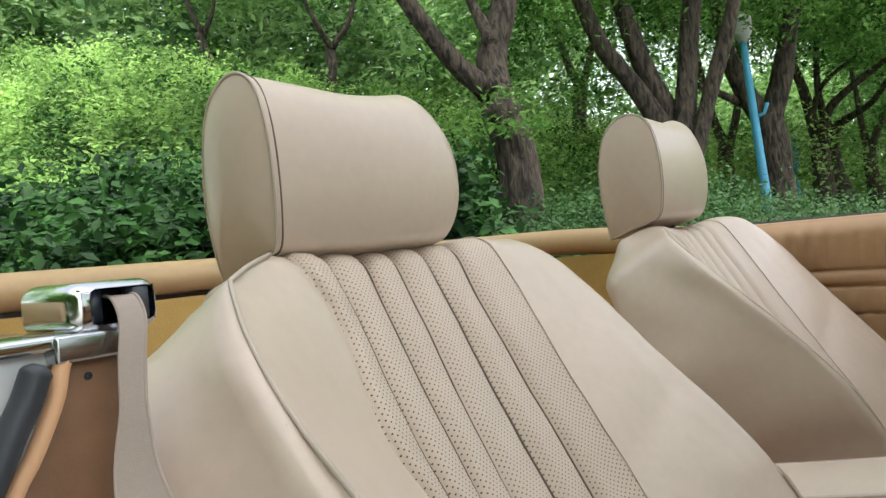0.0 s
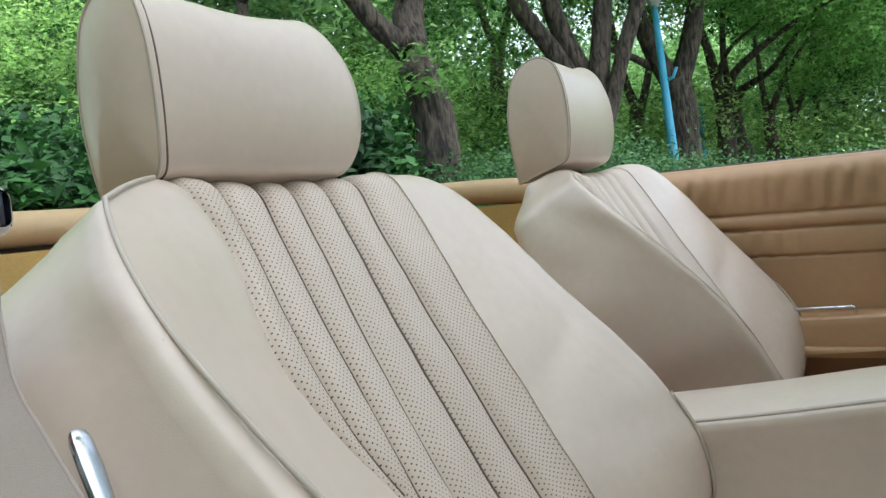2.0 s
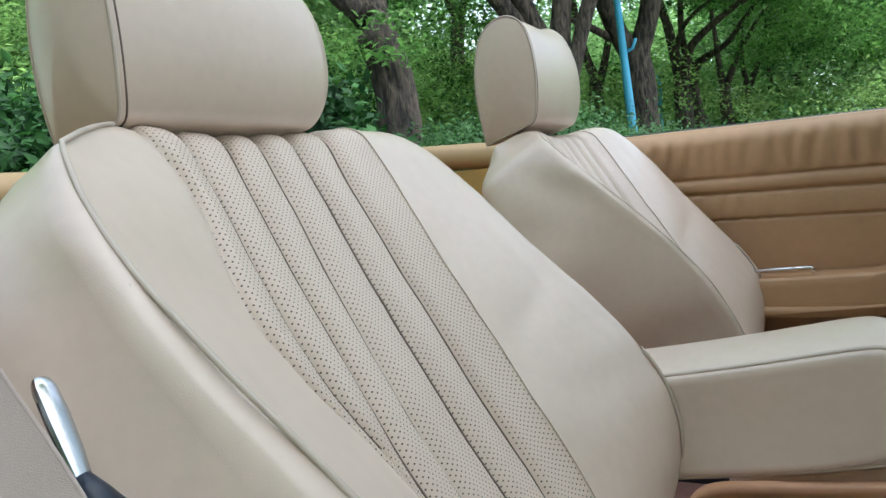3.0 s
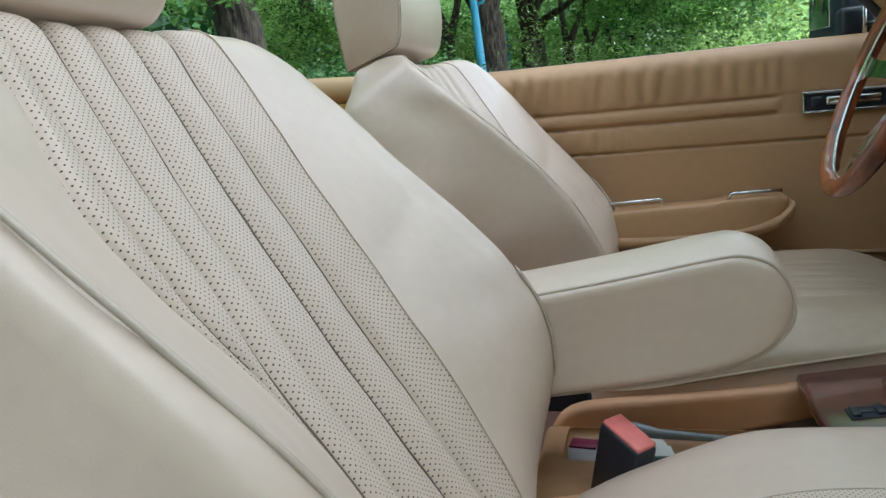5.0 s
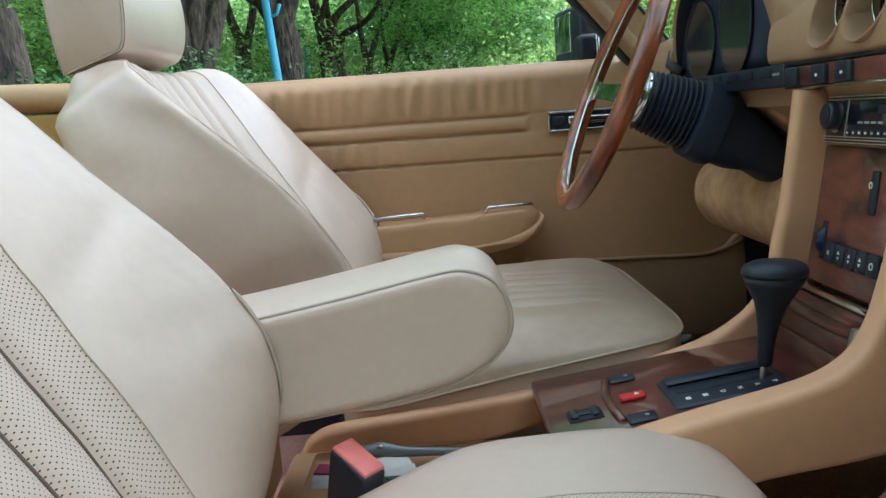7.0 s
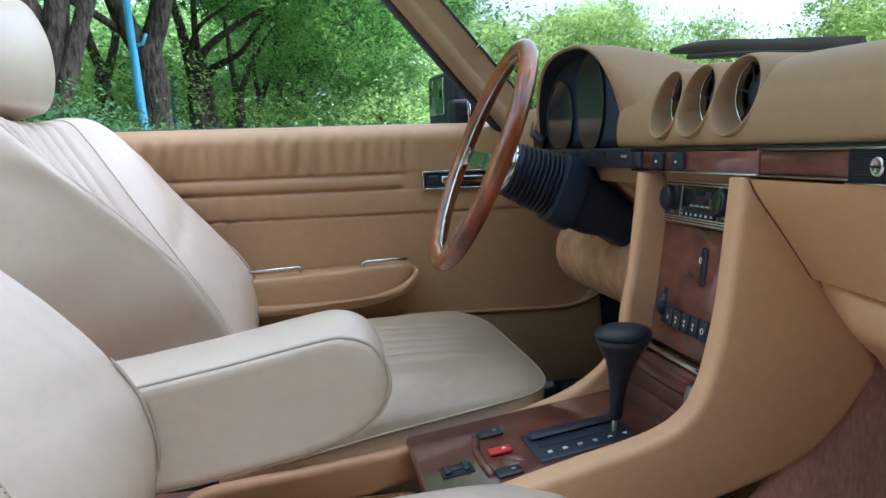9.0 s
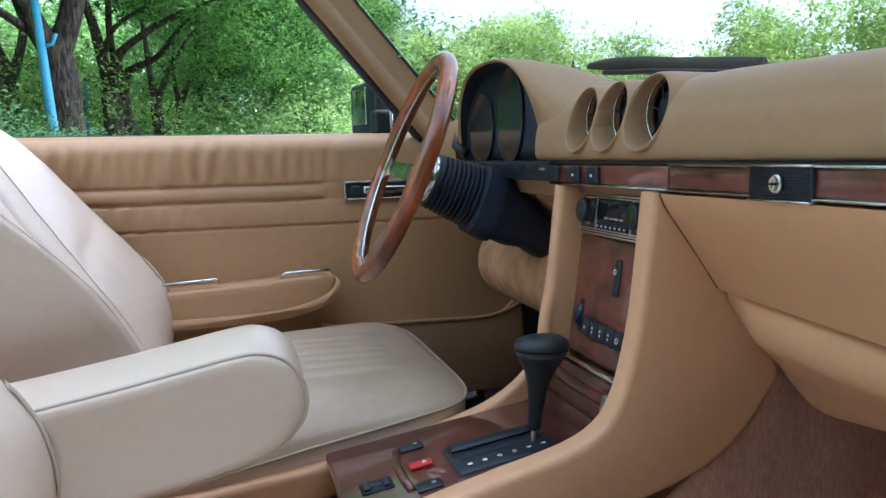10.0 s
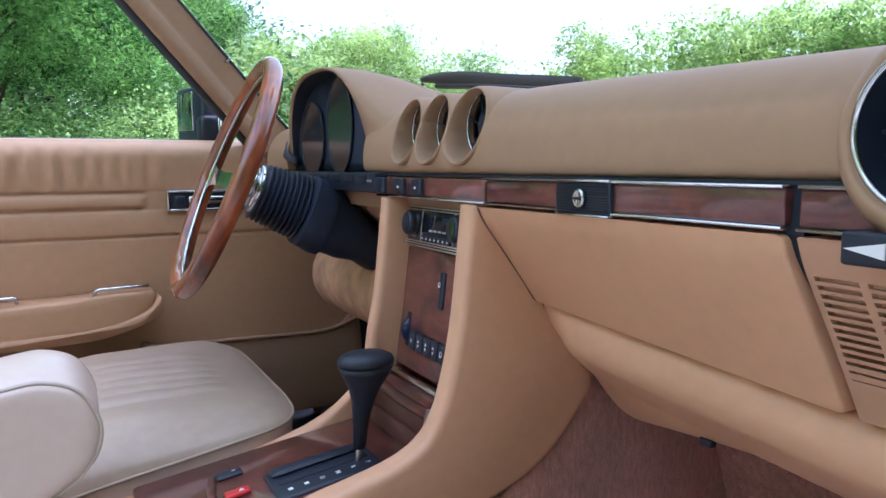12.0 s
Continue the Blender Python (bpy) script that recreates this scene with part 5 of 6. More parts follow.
part("sheet", rbox((-0.02, -0.028, 0), (0.02, 0.028, 0.0012), 0.0003, 1, m=Matrix.Rotation(radians(20), 4, "Z") @ Matrix.Rotation(radians(10), 4, "X") @ Matrix.Translation((0, 0, 0.006))), paper_white, slip, smooth=False)
part("fold", rbox((-0.02, -0.028, 0), (0.02, 0.0, 0.001), 0.0003, 1, m=Matrix.Rotation(radians(20), 4, "Z") @ Matrix.Rotation(radians(24), 4, "X") @ Matrix.Translation((0, 0, 0.012))), paper_white, slip, smooth=False)
fob = thing("key_fob", "small dark key fob with green dots in the tray", "key fob", (-0.467, 0.026, 0.418))
part("fob_body", rbox((-0.024, -0.012, 0), (0.024, 0.012, 0.009), 0.003), black_plastic, fob)
for i in range(6):
    part("fob_dot", disc((-0.018 + 0.007 * i, 0.004 * (-1) ** i, 0.009), (0, 0, 1), 0, 0.0028, 0.0012, 12), green_plastic, fob)

# black block added for the dark gap under the armrest, shaped as a buckle
gap_block = thing("seat_belt_buckle", "black buckle-shaped block added for the dark gap beside the driver's seat", "belt buckle", (-0.468, 0.150, 0.43))
part("housing", rbox((-0.036, -0.010, -0.03), (0.034, 0.012, 0.050), 0.006, 3, m=Matrix.Rotation(radians(-14), 4, "Y")), black_matte, gap_block)
part("stalk", tube([(0, 0, -0.02), (-0.01, 0.0, -0.09)], 0.008, 8), black_plastic, gap_block)

# ---- steering wheel ----
WC = Vector((-0.1435, 0.318, 0.8414))
WAX = Vector((-0.920, 0.0592, 0.387)).normalized()
WUP = (Vector((0, 0, 1)) - WAX * WAX.z).normalized()
WY = WAX.cross(WUP).normalized()
sw = thing("steering_wheel", "varnished wood steering wheel with polished spokes", "steering wheel", tuple(WC))


def wheel_pt(a, r, d=0.0):
    return WUP * (r * math.cos(a)) + WY * (r * math.sin(a)) + WAX * d


NW, R0 = 180, 0.1687
rings = []
for i in range(NW + 1):
    a = 2 * math.pi * i / NW
    rad = WUP * math.cos(a) + WY * math.sin(a)
    grip_ = 0.5 + 0.5 * math.cos(a * 20)
    ring = []
    for j in range(16):
        w = 2 * math.pi * j / 16
        k = 0.0142 if math.cos(w) > -0.3 else 0.0142 - 0.0030 * grip_
        ring.append(rad * (R0 + k * math.cos(w)) + WAX * (0.0132 * math.sin(w)))
    rings.append(ring)
rim_bm = loft(rings, True, False)
bmesh.ops.remove_doubles(rim_bm, verts=rim_bm.verts, dist=1e-6)
rim = part("rim", rim_bm, rim_wood, sw, "varnished mahogany rim with finger grips")
part("rim_core", tube([wheel_pt(2 * math.pi * i / 96, R0 - 0.0125) for i in range(96)], 0.0030, 8, closed=True), chrome, rim, "polished metal edge")
for ang in (math.pi / 2, -math.pi / 2, math.pi):
    sp = []
    for t in range(9):
        q = t / 8
        r = 0.03 + (R0 - 0.036) * q
        hw = 0.018 - 0.006 * math.sin(math.pi * q) + (0.012 * max(0, (q - 0.8) / 0.2) ** 1.5)
        d = -0.034 * (1 - q) ** 1.4
        rad = WUP * math.cos(ang) + WY * math.sin(ang)
        tan_ = WAX.cross(rad)
        sp.append([rad * r + tan_ * sx * hw + WAX * (d + sz * 0.0016) for sx, sz in ((-1, -1), (1, -1), (1, 1), (-1, 1))])
    part("spoke", sharp(loft(sp), 40), chrome, sw, "polished flat spoke")
part("hub", disc(WAX * -0.046, WAX, 0, 0.031, 0.016, 40), chrome, sw, "polished hub")
part("horn_pad", disc(WAX * -0.032, WAX, 0, 0.022, 0.008, 40), brushed, sw, "polished horn button")
part("hub_ring", disc(WAX * -0.056, WAX, 0, 0.036, 0.014, 40), chrome, sw, "chrome hub collar")
col = thing("steering_column", "black ribbed steering column gaiter and shroud", "steering column", (0, 0, 0))
rings = []
CA = -WAX
AX2 = Vector((0.928, 0, -0.3725)).normalized()
UP2 = Vector((0.3725, 0, 0.928)).normalized()
P0 = Vector((-0.0985, WC.y, 0.8205))
for i in range(105):
    q = i / 104
    rr = 0.0385 + 0.0085 * q + 0.0040 * math.cos(q * 2 * math.pi * 10)
    c = P0 + AX2 * (0.075 * q)
    rings.append([c + rr * (math.cos(a) * UP2 + math.sin(a) * WY) for a in (2 * math.pi * j / 40 for j in range(40))])
part("gaiter", loft(rings), gaiter_rubber, col, "black ribbed rubber gaiter")
rings = []
collar = [(P0 + AX2 * d - UP2 * r, P0 + AX2 * d + UP2 * r * 0.96, r) for d, r in ((0.072, 0.046), (0.076, 0.055), (0.104, 0.060), (0.110, 0.059), (0.112, 0.053))]
cone = [(Vector((b[0], WC.y, b[1])), Vector((t[0], WC.y, t[1])), hw) for b, t, hw in (((0.014, 0.717), (0.036, 0.812), 0.054), ((0.045, 0.711), (0.070, 0.776), 0.052), ((0.070, 0.694), (0.098, 0.746), 0.048), ((0.086, 0.691), (0.118, 0.724), 0.044), ((0.125, 0.698), (0.135, 0.712), 0.040))]
for b, t, hw in collar + cone:
    c, half = (b + t) / 2, (t - b) / 2
    ring = []
    for j in range(32):
        a = 2 * math.pi * j / 32
        ca, sa = math.cos(a), math.sin(a)
        ring.append(c + half * math.copysign(abs(ca) ** 0.6, ca) + WY * (hw * math.copysign(abs(sa) ** 0.6, sa)))
    rings.append(ring)
part("shroud", sharp(loft(rings), 50), slate_plastic, col, "black plastic column shroud")
part("stalk", tube([WC + CA * 0.17 + WY * 0.05, WC + CA * 0.15 + WY * 0.11 + WUP * 0.01, WC + CA * 0.135 + WY * 0.155 + WUP * 0.012], [0.005, 0.005, 0.0065], 10), black_plastic, col, "black control stalk")
part("loom", tube([(0.02, 0.50, 0.862), (0.01, 0.53, 0.875), (0.02, 0.545, 0.895)], 0.008, 10), black_rubber, col)

# ---- windscreen ----
ws_ = thing("windscreen", "tan trimmed raked windscreen frame with darkened glass", "windscreen", (0, 0, 0))


def pillar(sign):
    lo_, hi_ = Vector((0.045, 0.680 * sign, 0.880)), Vector((-0.387, 0.620 * sign, 1.36))
    return lo_, hi_


for sg in (1, -1):
    a_, b_ = pillar(sg)
    dirv = (b_ - a_).normalized()
    fwd = Vector((1, 0, 0)) - dirv * dirv.x
    fwd.normalize()
    sd = Vector((0, 1, 0)) - dirv * dirv.y - fwd * fwd.y
    sd.normalize()
    prof = [(-0.034, -0.004), (-0.031, -0.014), (-0.020, -0.021), (-0.008, -0.018), (-0.001, -0.012), (0.014, -0.011), (0.036, -0.007), (0.038, 0.010), (0.0, 0.018), (-0.031, 0.012)]
    rg = []
    for p in [a_ + (b_ - a_) * (i / 20) for i in range(21)]:
        rg.append([p + fwd * f + sd * (s_ * sg) for f, s_ in curve_pts(prof + prof[:1], 44)[:-1]])
    pp = part("pillar", loft(rg), tan_vinyl, ws_, "tan padded windscreen pillar")
    part("door_seal", tube([p + fwd * -0.038 + sd * (0.006 * sg) for p in [a_ + (b_ - a_) * (i / 10) for i in range(11)]], 0.009, 8), black_rubber, pp, "black rubber seal")
    part("glass_edge", tube([p + fwd * 0.038 + sd * (-0.007 * sg) for p in [a_ + (b_ - a_) * (i / 10) for i in range(11)]], 0.003, 8), black_rubber, pp)
    q = a_ + (b_ - a_) * 0.31 + fwd * 0.033 + sd * (-0.010 * sg)
    part("clip", rbox((-0.006, -0.002, -0.016), (0.006, 0.003, 0.016), 0.0015, m=facing(q, fwd, sd) @ Matrix.Rotation(radians(90), 4, "X")), chrome, pp)
part("header", tube([(-0.387, 0.620, 1.36), (-0.41, 0.3, 1.375), (-0.412, 0, 1.378), (-0.41, -0.3, 1.375), (-0.387, -0.620, 1.36)], 0.022, 12), tan_vinyl, ws_, "tan header rail")
gr = []
for i in range(13):
    t = i / 12
    row = []
    for j in range(17):
        y = -1 + 2 * j / 16
        a_, b_ = pillar(1)
        p = a_ + (b_ - a_) * t
        bow = 0.10 * (1 - y * y)
        row.append((p.x + 0.03 + bow, p.y * y * 0.985, p.z + 0.028))
    gr.append(row)
g_bm_ = loft(gr, closed=False)
if sum(f.normal.x for f in g_bm_.faces) > 0:
    bmesh.ops.reverse_faces(g_bm_, faces=g_bm_.faces)
gp = part("glass", g_bm_, glass, ws_, "windscreen glass darkened to dim the view ahead")
gp.visible_shadow = False
wip = thing("wiper", "black windscreen wiper arm with long blade", "wiper", (0, 0, 0))
wb = [(0.25, 0.47, 1.014), (0.25, 0.40, 1.008), (0.25, 0.30, 0.995), (0.25, 0.20, 0.979), (0.25, 0.10, 0.966), (0.25, 0.02, 0.955)]
bands = []
for i, (x, y, z) in enumerate(curve_pts(wb, 30)):
    h = 0.002 + 0.013 * math.sin(math.pi * min(1, (i + 2) / 22) / 2) ** 0.7
    bands.append([(x - 0.004, y, z - h), (x + 0.004, y, z - h), (x + 0.012, y, z), (x + 0.006, y, z + h), (x, y, z + h), (x - 0.006, y, z)])
part("blade", loft(bands), wiper_grey, wip, "dusty grey blade spoiler")
part("arm", tube([(0.242, 0.40, 0.994), (0.242, 0.25, 0.979), (0.243, 0.12, 0.963), (0.25, -0.02, 0.945), (0.26, -0.06, 0.91)], 0.0045, 8), black_plastic, wip, "black arm")

# ---- body shell ----
shell = thing("convertible_car", "white convertible body with open cockpit", "car", (0, 0, 0))
rim_path = curve_pts([(-0.75, 0.695, 0.0), (-1.0, 0.695, 0.0), (-1.25, 0.69, 0), (-1.44, 0.62, 0), (-1.53, 0.42, 0), (-1.55, 0, 0), (-1.53, -0.42, 0), (-1.44, -0.62, 0), (-1.2, -0.69, 0), (-0.95, -0.69, 0), (-0.79, -0.69, 0)], 90)
rings = []
for i, (x, y, _) in enumerate(rim_path):
    a = Vector(rim_path[max(0, i - 1)])
    b = Vector(rim_path[min(89, i + 1)])
    t = (b - a).normalized()
    inn = Vector((t.y, -t.x, 0)) * -1
    inn = inn if inn.dot(Vector((-1.1 - x, -y, 0))) > 0 else -inn
    ztop = spline([(-1.6, 0.937), (-1.2, 0.935), (-1.0, 0.925), (-0.85, 0.912), (-0.75, 0.906)], x)
    sec = [(0.0, -0.058), (0.022, -0.054), (0.030, -0.035), (0.027, -0.015), (0.012, -0.002), (-0.015, 0.0), (-0.05, -0.004), (-0.09, -0.012), (-0.09, -0.055)]
    rings.append([(x + inn.x * f, y + inn.y * f, ztop + g) for f, g in sec])
part("cockpit_rim", loft(rings), rim_leather, shell, "tan leather padded cockpit rim")
rings = [[(x * 0.985, y * 0.965, z) for x, y, _ in rim_path] for z in (0.872, 0.74, 0.55, 0.3)]
part("rear_trim", loft(rings, closed=False), ochre_cloth, shell, "ochre cloth rear cockpit lining")
part("quarter_panel", rbox((-1.2, 0.675, 0.36), (-0.755, 0.70, 0.868), 0.006), tan_vinyl, shell, "tan quarter trim")
part("floor", rbox((-1.5, -0.69, 0.17), (0.55, 0.69, 0.20), 0.004), carpet, shell, "brown carpet floor", smooth=False)
part("bulkhead", loft([[(0.28, y, 0.84) for y in (-0.69, 0, 0.69)], [(0.34, y, 0.55) for y in (-0.69, 0, 0.69)], [(0.405, y, 0.35) for y in (-0.69, 0, 0.69)], [(0.405, y, 0.20) for y in (-0.69, 0, 0.69)]], closed=False), carpet, shell, "brown carpet bulkhead")
part("footrest", rbox((0.10, 0.20, 0.30), (0.30, 0.66, 0.36), 0.01), black_rubber, shell)
for sg in (-1, 1):
    yk = -0.675 if sg < 0 else 0.696
    part("kick_panel", rbox((0.0 if sg < 0 else 0.10, yk - 0.01, 0.2), (0.4 if sg < 0 else 0.192, yk + 0.01, 0.86), 0.004), tan_vinyl, shell)
    part("sill", rbox((-0.80, 0.72 * sg - 0.045, 0.16), (0.2, 0.72 * sg + 0.045, 0.34), 0.015, 3), white_paint if sg < 0 else black_plastic, shell)
# matt black panel ahead of the driver's tan kick panel
part("kick_carpet", rbox((0.192, 0.662, 0.2), (0.4, 0.682, 0.86), 0.004), black_matte, shell, "black panel beside the pedals")


rear = [[(x, s * w, z) for w, z in ((0.80, 0.22), (0.86, 0.45), (0.85, 0.66), (0.80, 0.82), (0.74, top)) for s in (1,)] + [(x, -w, z) for w, z in ((0.74, top), (0.80, 0.82), (0.85, 0.66), (0.86, 0.45), (0.80, 0.22))] for x, top in ((-1.62, 0.90), (-2.0, 0.89), (-2.4, 0.86), (-2.62, 0.78))]
part("rear_deck", loft(rear), white_paint, shell, "white painted rear deck")
front = [[(x, w, z) for w, z in ((0.80, 0.22), (0.86, 0.45), (0.85, 0.66), (0.80, 0.78), (0.70, top))] + [(x, -w, z) for w, z in ((0.70, top), (0.80, 0.78), (0.85, 0.66), (0.86, 0.45), (0.80, 0.22))] for x, top in ((0.42, 0.85), (0.9, 0.85), (1.4, 0.82), (1.75, 0.76))]
part("bonnet", loft(front), white_paint, shell, "white painted bonnet")
for sg in (-1, 1):
    part("quarter_skin", rbox((-1.64, 0.80 * sg - 0.05, 0.22), (-0.80, 0.80 * sg + 0.05, 0.86), 0.03, 3), white_paint, shell)
for x in (-2.0, 1.1):
    for y in (-0.72, 0.72):
        wl = part("wheel", disc((x, y - 0.1, 0.31), (0, 1, 0), 0.19, 0.31, 0.2, 40), black_rubber, shell)
        part("wheel_rim", disc((x, y - 0.09, 0.31), (0, 1, 0), 0, 0.19, 0.18, 32), brushed, wl)
# passenger door post
JX = -0.762
JAMB = [(-0.606, 0.873), (-0.644, 0.873), (-0.645, 0.86), (-0.652, 0.847), (-0.659, 0.834), (-0.667, 0.822), (-0.69, 0.78), (-0.72, 0.70), (-0.74, 0.60), (-0.74, 0.30), (-0.606, 0.30)]
part("door_jamb", prism(JAMB, "x", JX - 0.03, JX, 0.003), jamb_leather, shell, "worn brown leather door post")
part("jamb_edge", tube([(JX + 0.002, *p) for p in curve_pts([(-0.641, 0.876), (-0.643, 0.872), (-0.646, 0.86), (-0.652, 0.847), (-0.659, 0.834), (-0.667, 0.822), (-0.69, 0.78), (-0.72, 0.70)], 30)], 0.0040, 8), dash_leather, shell)
part("jamb_screw", disc((JX, -0.630, 0.866), (1, 0, 0), 0, 0.0018, 0.001, 12), black_matte, shell)
part("door_seal", tube([(JX + 0.006, *p) for p in curve_pts([(-0.654, 0.8755), (-0.657, 0.869), (-0.661, 0.860), (-0.668, 0.848), (-0.674, 0.836), (-0.690, 0.805), (-0.72, 0.74), (-0.75, 0.6), (-0.75, 0.4)], 34)], [0.003, 0.0055] + [0.0068] * 32, 12), black_rubber, shell, "black rubber door seal")
part("door_shut_face", rbox((JX - 0.06, -0.80, 0.30), (JX - 0.004, -0.640, 0.882), 0.006), white_paint, shell, "white painted shut face")
hood_bm = rbox((JX - 0.050, -0.6375, 0.884), (JX + 0.003, -0.590, 0.9095), 0.0085, 5)
mouth = rbox((JX - 0.035, -0.6275, 0.8885), (JX + 0.02, -0.5930, 0.9060), 0.004, 2)
bo = part("belt_outlet", cut_sharp(cut(hood_bm, [mouth], "hood"), 40), chrome, shell, "chrome hooded seat belt outlet")


def mouth_rect(x, g):
    return [(x, -0.61025 + 0.0171 * g * a, 0.89725 + 0.0086 * g * b) for a, b in ((-1, -1), (1, -1), (1, 1), (-1, 1))]


part("outlet_mouth", sharp(loft([mouth_rect(JX + 0.0005, 1.0), mouth_rect(JX - 0.033, 0.97), mouth_rect(JX - 0.0335, 0.02)], True, False), 30), black_plastic, bo, "black inner mouth")
part("roller", tube([(JX - 0.004, -0.6005, 0.8895), (JX - 0.004, -0.6005, 0.9050)], 0.0062, 16), black_rubber, bo, "black belt roller")
part("roller", tube([(JX - 0.006, -0.622, 0.8895), (JX - 0.006, -0.622, 0.9050)], 0.0045, 14), black_plastic, bo)
part("satin_plate", rbox((JX - 0.02, -0.6465, 0.8735), (JX + 0.006, -0.6125, 0.8865), 0.002, 3), satin_metal, bo, "satin metal plate")
part("belt_ledge", rbox((JX - 0.085, -0.76, 0.8795), (JX + 0.004, -0.636, 0.8872), 0.0028, 4), chrome, bo, "chrome waist moulding")

# ---- seat belt ----
belt = thing("seat_belt", "beige woven seat belt hanging from the door post", "seat belt", (0, 0, 0))
path = curve_pts([(-0.768, -0.610, 0.902), (-0.758, -0.611, 0.9005), (-0.749, -0.613, 0.890), (-0.744, -0.618, 0.872), (-0.738, -0.623, 0.850), (-0.728, -0.630, 0.822), (-0.702, -0.637, 0.797), (-0.642, -0.648, 0.742), (-0.52, -0.665, 0.58), (-0.42, -0.675, 0.40)], 52)
rings = []
for i, p in enumerate(path):
    p = Vector(p)
    q = i / 51
    wv = (Vector((0.25, 1, 0)) * (1 - min(1, q * 1.5)) + Vector((0.85, 0.5, 0.25)) * min(1, q * 1.5)).normalized()
    h = 0.0056 + 0.0095 * min(1, max(0, q - 0.44) * 4.0)
    nrm = wv.cross(Vector((0, 0, 1))).normalized() * 0.0007
    rings.append([p - wv * h - nrm, p + wv * h - nrm, p + wv * h + nrm, p - wv * h + nrm])
web = part("webbing", sharp(loft(rings), 40), webbing, belt)
for k in (0, 1):
    part("woven_edge", tube([0.5 * (r[k] + r[3 - k]) for r in rings], 0.0009, 6), webbing, web, "thicker woven edge")

# ---- ground ----
def smooth_step(a, b, v):
    t = min(1, max(0, (v - a) / (b - a)))
    return t * t * (3 - 2 * t)


def ground_z(x, y):
    z = 0.72 * smooth_step(2.4, 4.6, y) * smooth_step(8, 2, x) + 0.31 * smooth_step(2.4, 4.9, y) * smooth_step(-0.6, -2.4, x)
    hill = smooth_step(-3.2, -11, x) * smooth_step(0.5, 3.2, y)
    z += 2.3 * hill + 3.5 * smooth_step(-10, -26, x) * smooth_step(0.5, 6, y)
    z += 0.12 * noise.noise(Vector((x * 0.35, y * 0.35, 0))) * smooth_step(2.4, 4, y)
    return z


gx = [-300, -150, -80, -50] + [-40 + 0.8 * i for i in range(76)] + [25, 40, 80, 150, 300]
gy = [-300, -120, -50, -20, -10, -5, 0] + [1.0 + 0.5 * i for i in range(60)] + [35, 45, 60, 100, 180, 300]
g_bm = loft([[(x, y, ground_z(x, y)) for x in gx] for y in gy], closed=False)
for f in g_bm.faces:
    if f.calc_center_median().y < 1.9:
        f.material_index = 1
tagged(part("ground", g_bm, None, mats=[earth, paving]), "ground of leaf litter beside an unseen pale strip that bounces light", "ground", kind="structure")
tagged(part("kerb", rbox((-40, 1.9, -0.05), (20, 2.05, 0.14), 0.015), surface("concrete kerb", (0.35, 0.34, 0.32), 0.9, vary=0.15, scale=3, grain=80, bump=0.3)), "grey concrete kerb", "kerb", kind="structure")


# ---- foliage ----
def leaf_mesh(name, centers, normals_bias, size, rng, aspect=0.45, droop=0.3):
    """One folded leaf (two triangles either side of the rib) at every centre."""
    n = len(centers)
    d = rng.normal(size=(n, 3))
    d[:, 2] = d[:, 2] * 0.5 - droop
    d /= np.linalg.norm(d, axis=1)[:, None]
    up = rng.normal(size=(n, 3)) * 0.42 + np.array(normals_bias)
    side = np.cross(d, up)
    side /= np.linalg.norm(side, axis=1)[:, None] + 1e-9
    up = np.cross(side, d)
    ln = (size * rng.uniform(0.6, 1.3, n))[:, None]
    tip, root = centers + d * ln * 0.5, centers - d * ln * 0.5
    a = centers + side * ln * aspect * 0.5 + up * ln * 0.08
    b = centers - side * ln * aspect * 0.5 + up * ln * 0.08
    co = np.stack([root, a, tip, b], axis=1).reshape(-1, 3)
    me = bpy.data.meshes.new(name)
    me.vertices.add(4 * n)
    me.vertices.foreach_set("co", co.astype(np.float32).ravel())
    idx = np.arange(n)[:, None] * 4
    tris = np.concatenate([idx + np.array([[0, 1, 2]]), idx + np.array([[0, 2, 3]])], axis=1).reshape(-1)
    me.loops.add(6 * n)
    me.loops.foreach_set("vertex_index", tris.astype(np.int32))
    me.polygons.add(2 * n)
    me.polygons.foreach_set("loop_start", (np.arange(2 * n) * 3).astype(np.int32))
    me.update(calc_edges=True)
    return me


def clumps(rng, center, radii, count, per, spread, shell=0.55, flat=0.5):
    """Leaf centres in many small sprays through an uneven ellipsoid."""
    v = rng.normal(size=(count, 3))
    v /= np.linalg.norm(v, axis=1)[:, None]
    r = shell + (1 - shell) * rng.uniform(0, 1, count) ** 0.7
    r = r * rng.uniform(0.75, 1.12, count)
    c = np.array(center) + v * r[:, None] * np.array(radii)
    pts = np.repeat(c, per, axis=0) + rng.normal(size=(count * per, 3)) * np.array((spread, spread, spread * flat))
    return pts


def limb(points, r0, r1, n=9, wob=0.06, seed=0):
    pts = curve_pts(points, 14)
    out = []
    for i, p in enumerate(pts):
        v = Vector(p)
        w = noise.noise_vector(v * 1.3 + Vector((seed, 0, 0))) * wob * (i / 13)
        out.append(v + w)
    rad = [(r0 + (r1 - r0) * (i / 13) ** 0.8) * (1 + 0.10 * noise.noise(Vector((i * 0.9, seed, 2)))) for i in range(14)]
    return out, rad, n


def join_tubes(specs):
    bm = bmesh.new()
    for pts, rad, n in specs:
        t = tube(pts, rad, n)
        me = bpy.data.meshes.new("t")
        t.to_mesh(me)
        t.free()
        bm.from_mesh(me)
        bpy.data.meshes.remove(me)
    return bm


EYE = Vector((-0.41, -0.77, 0.87))


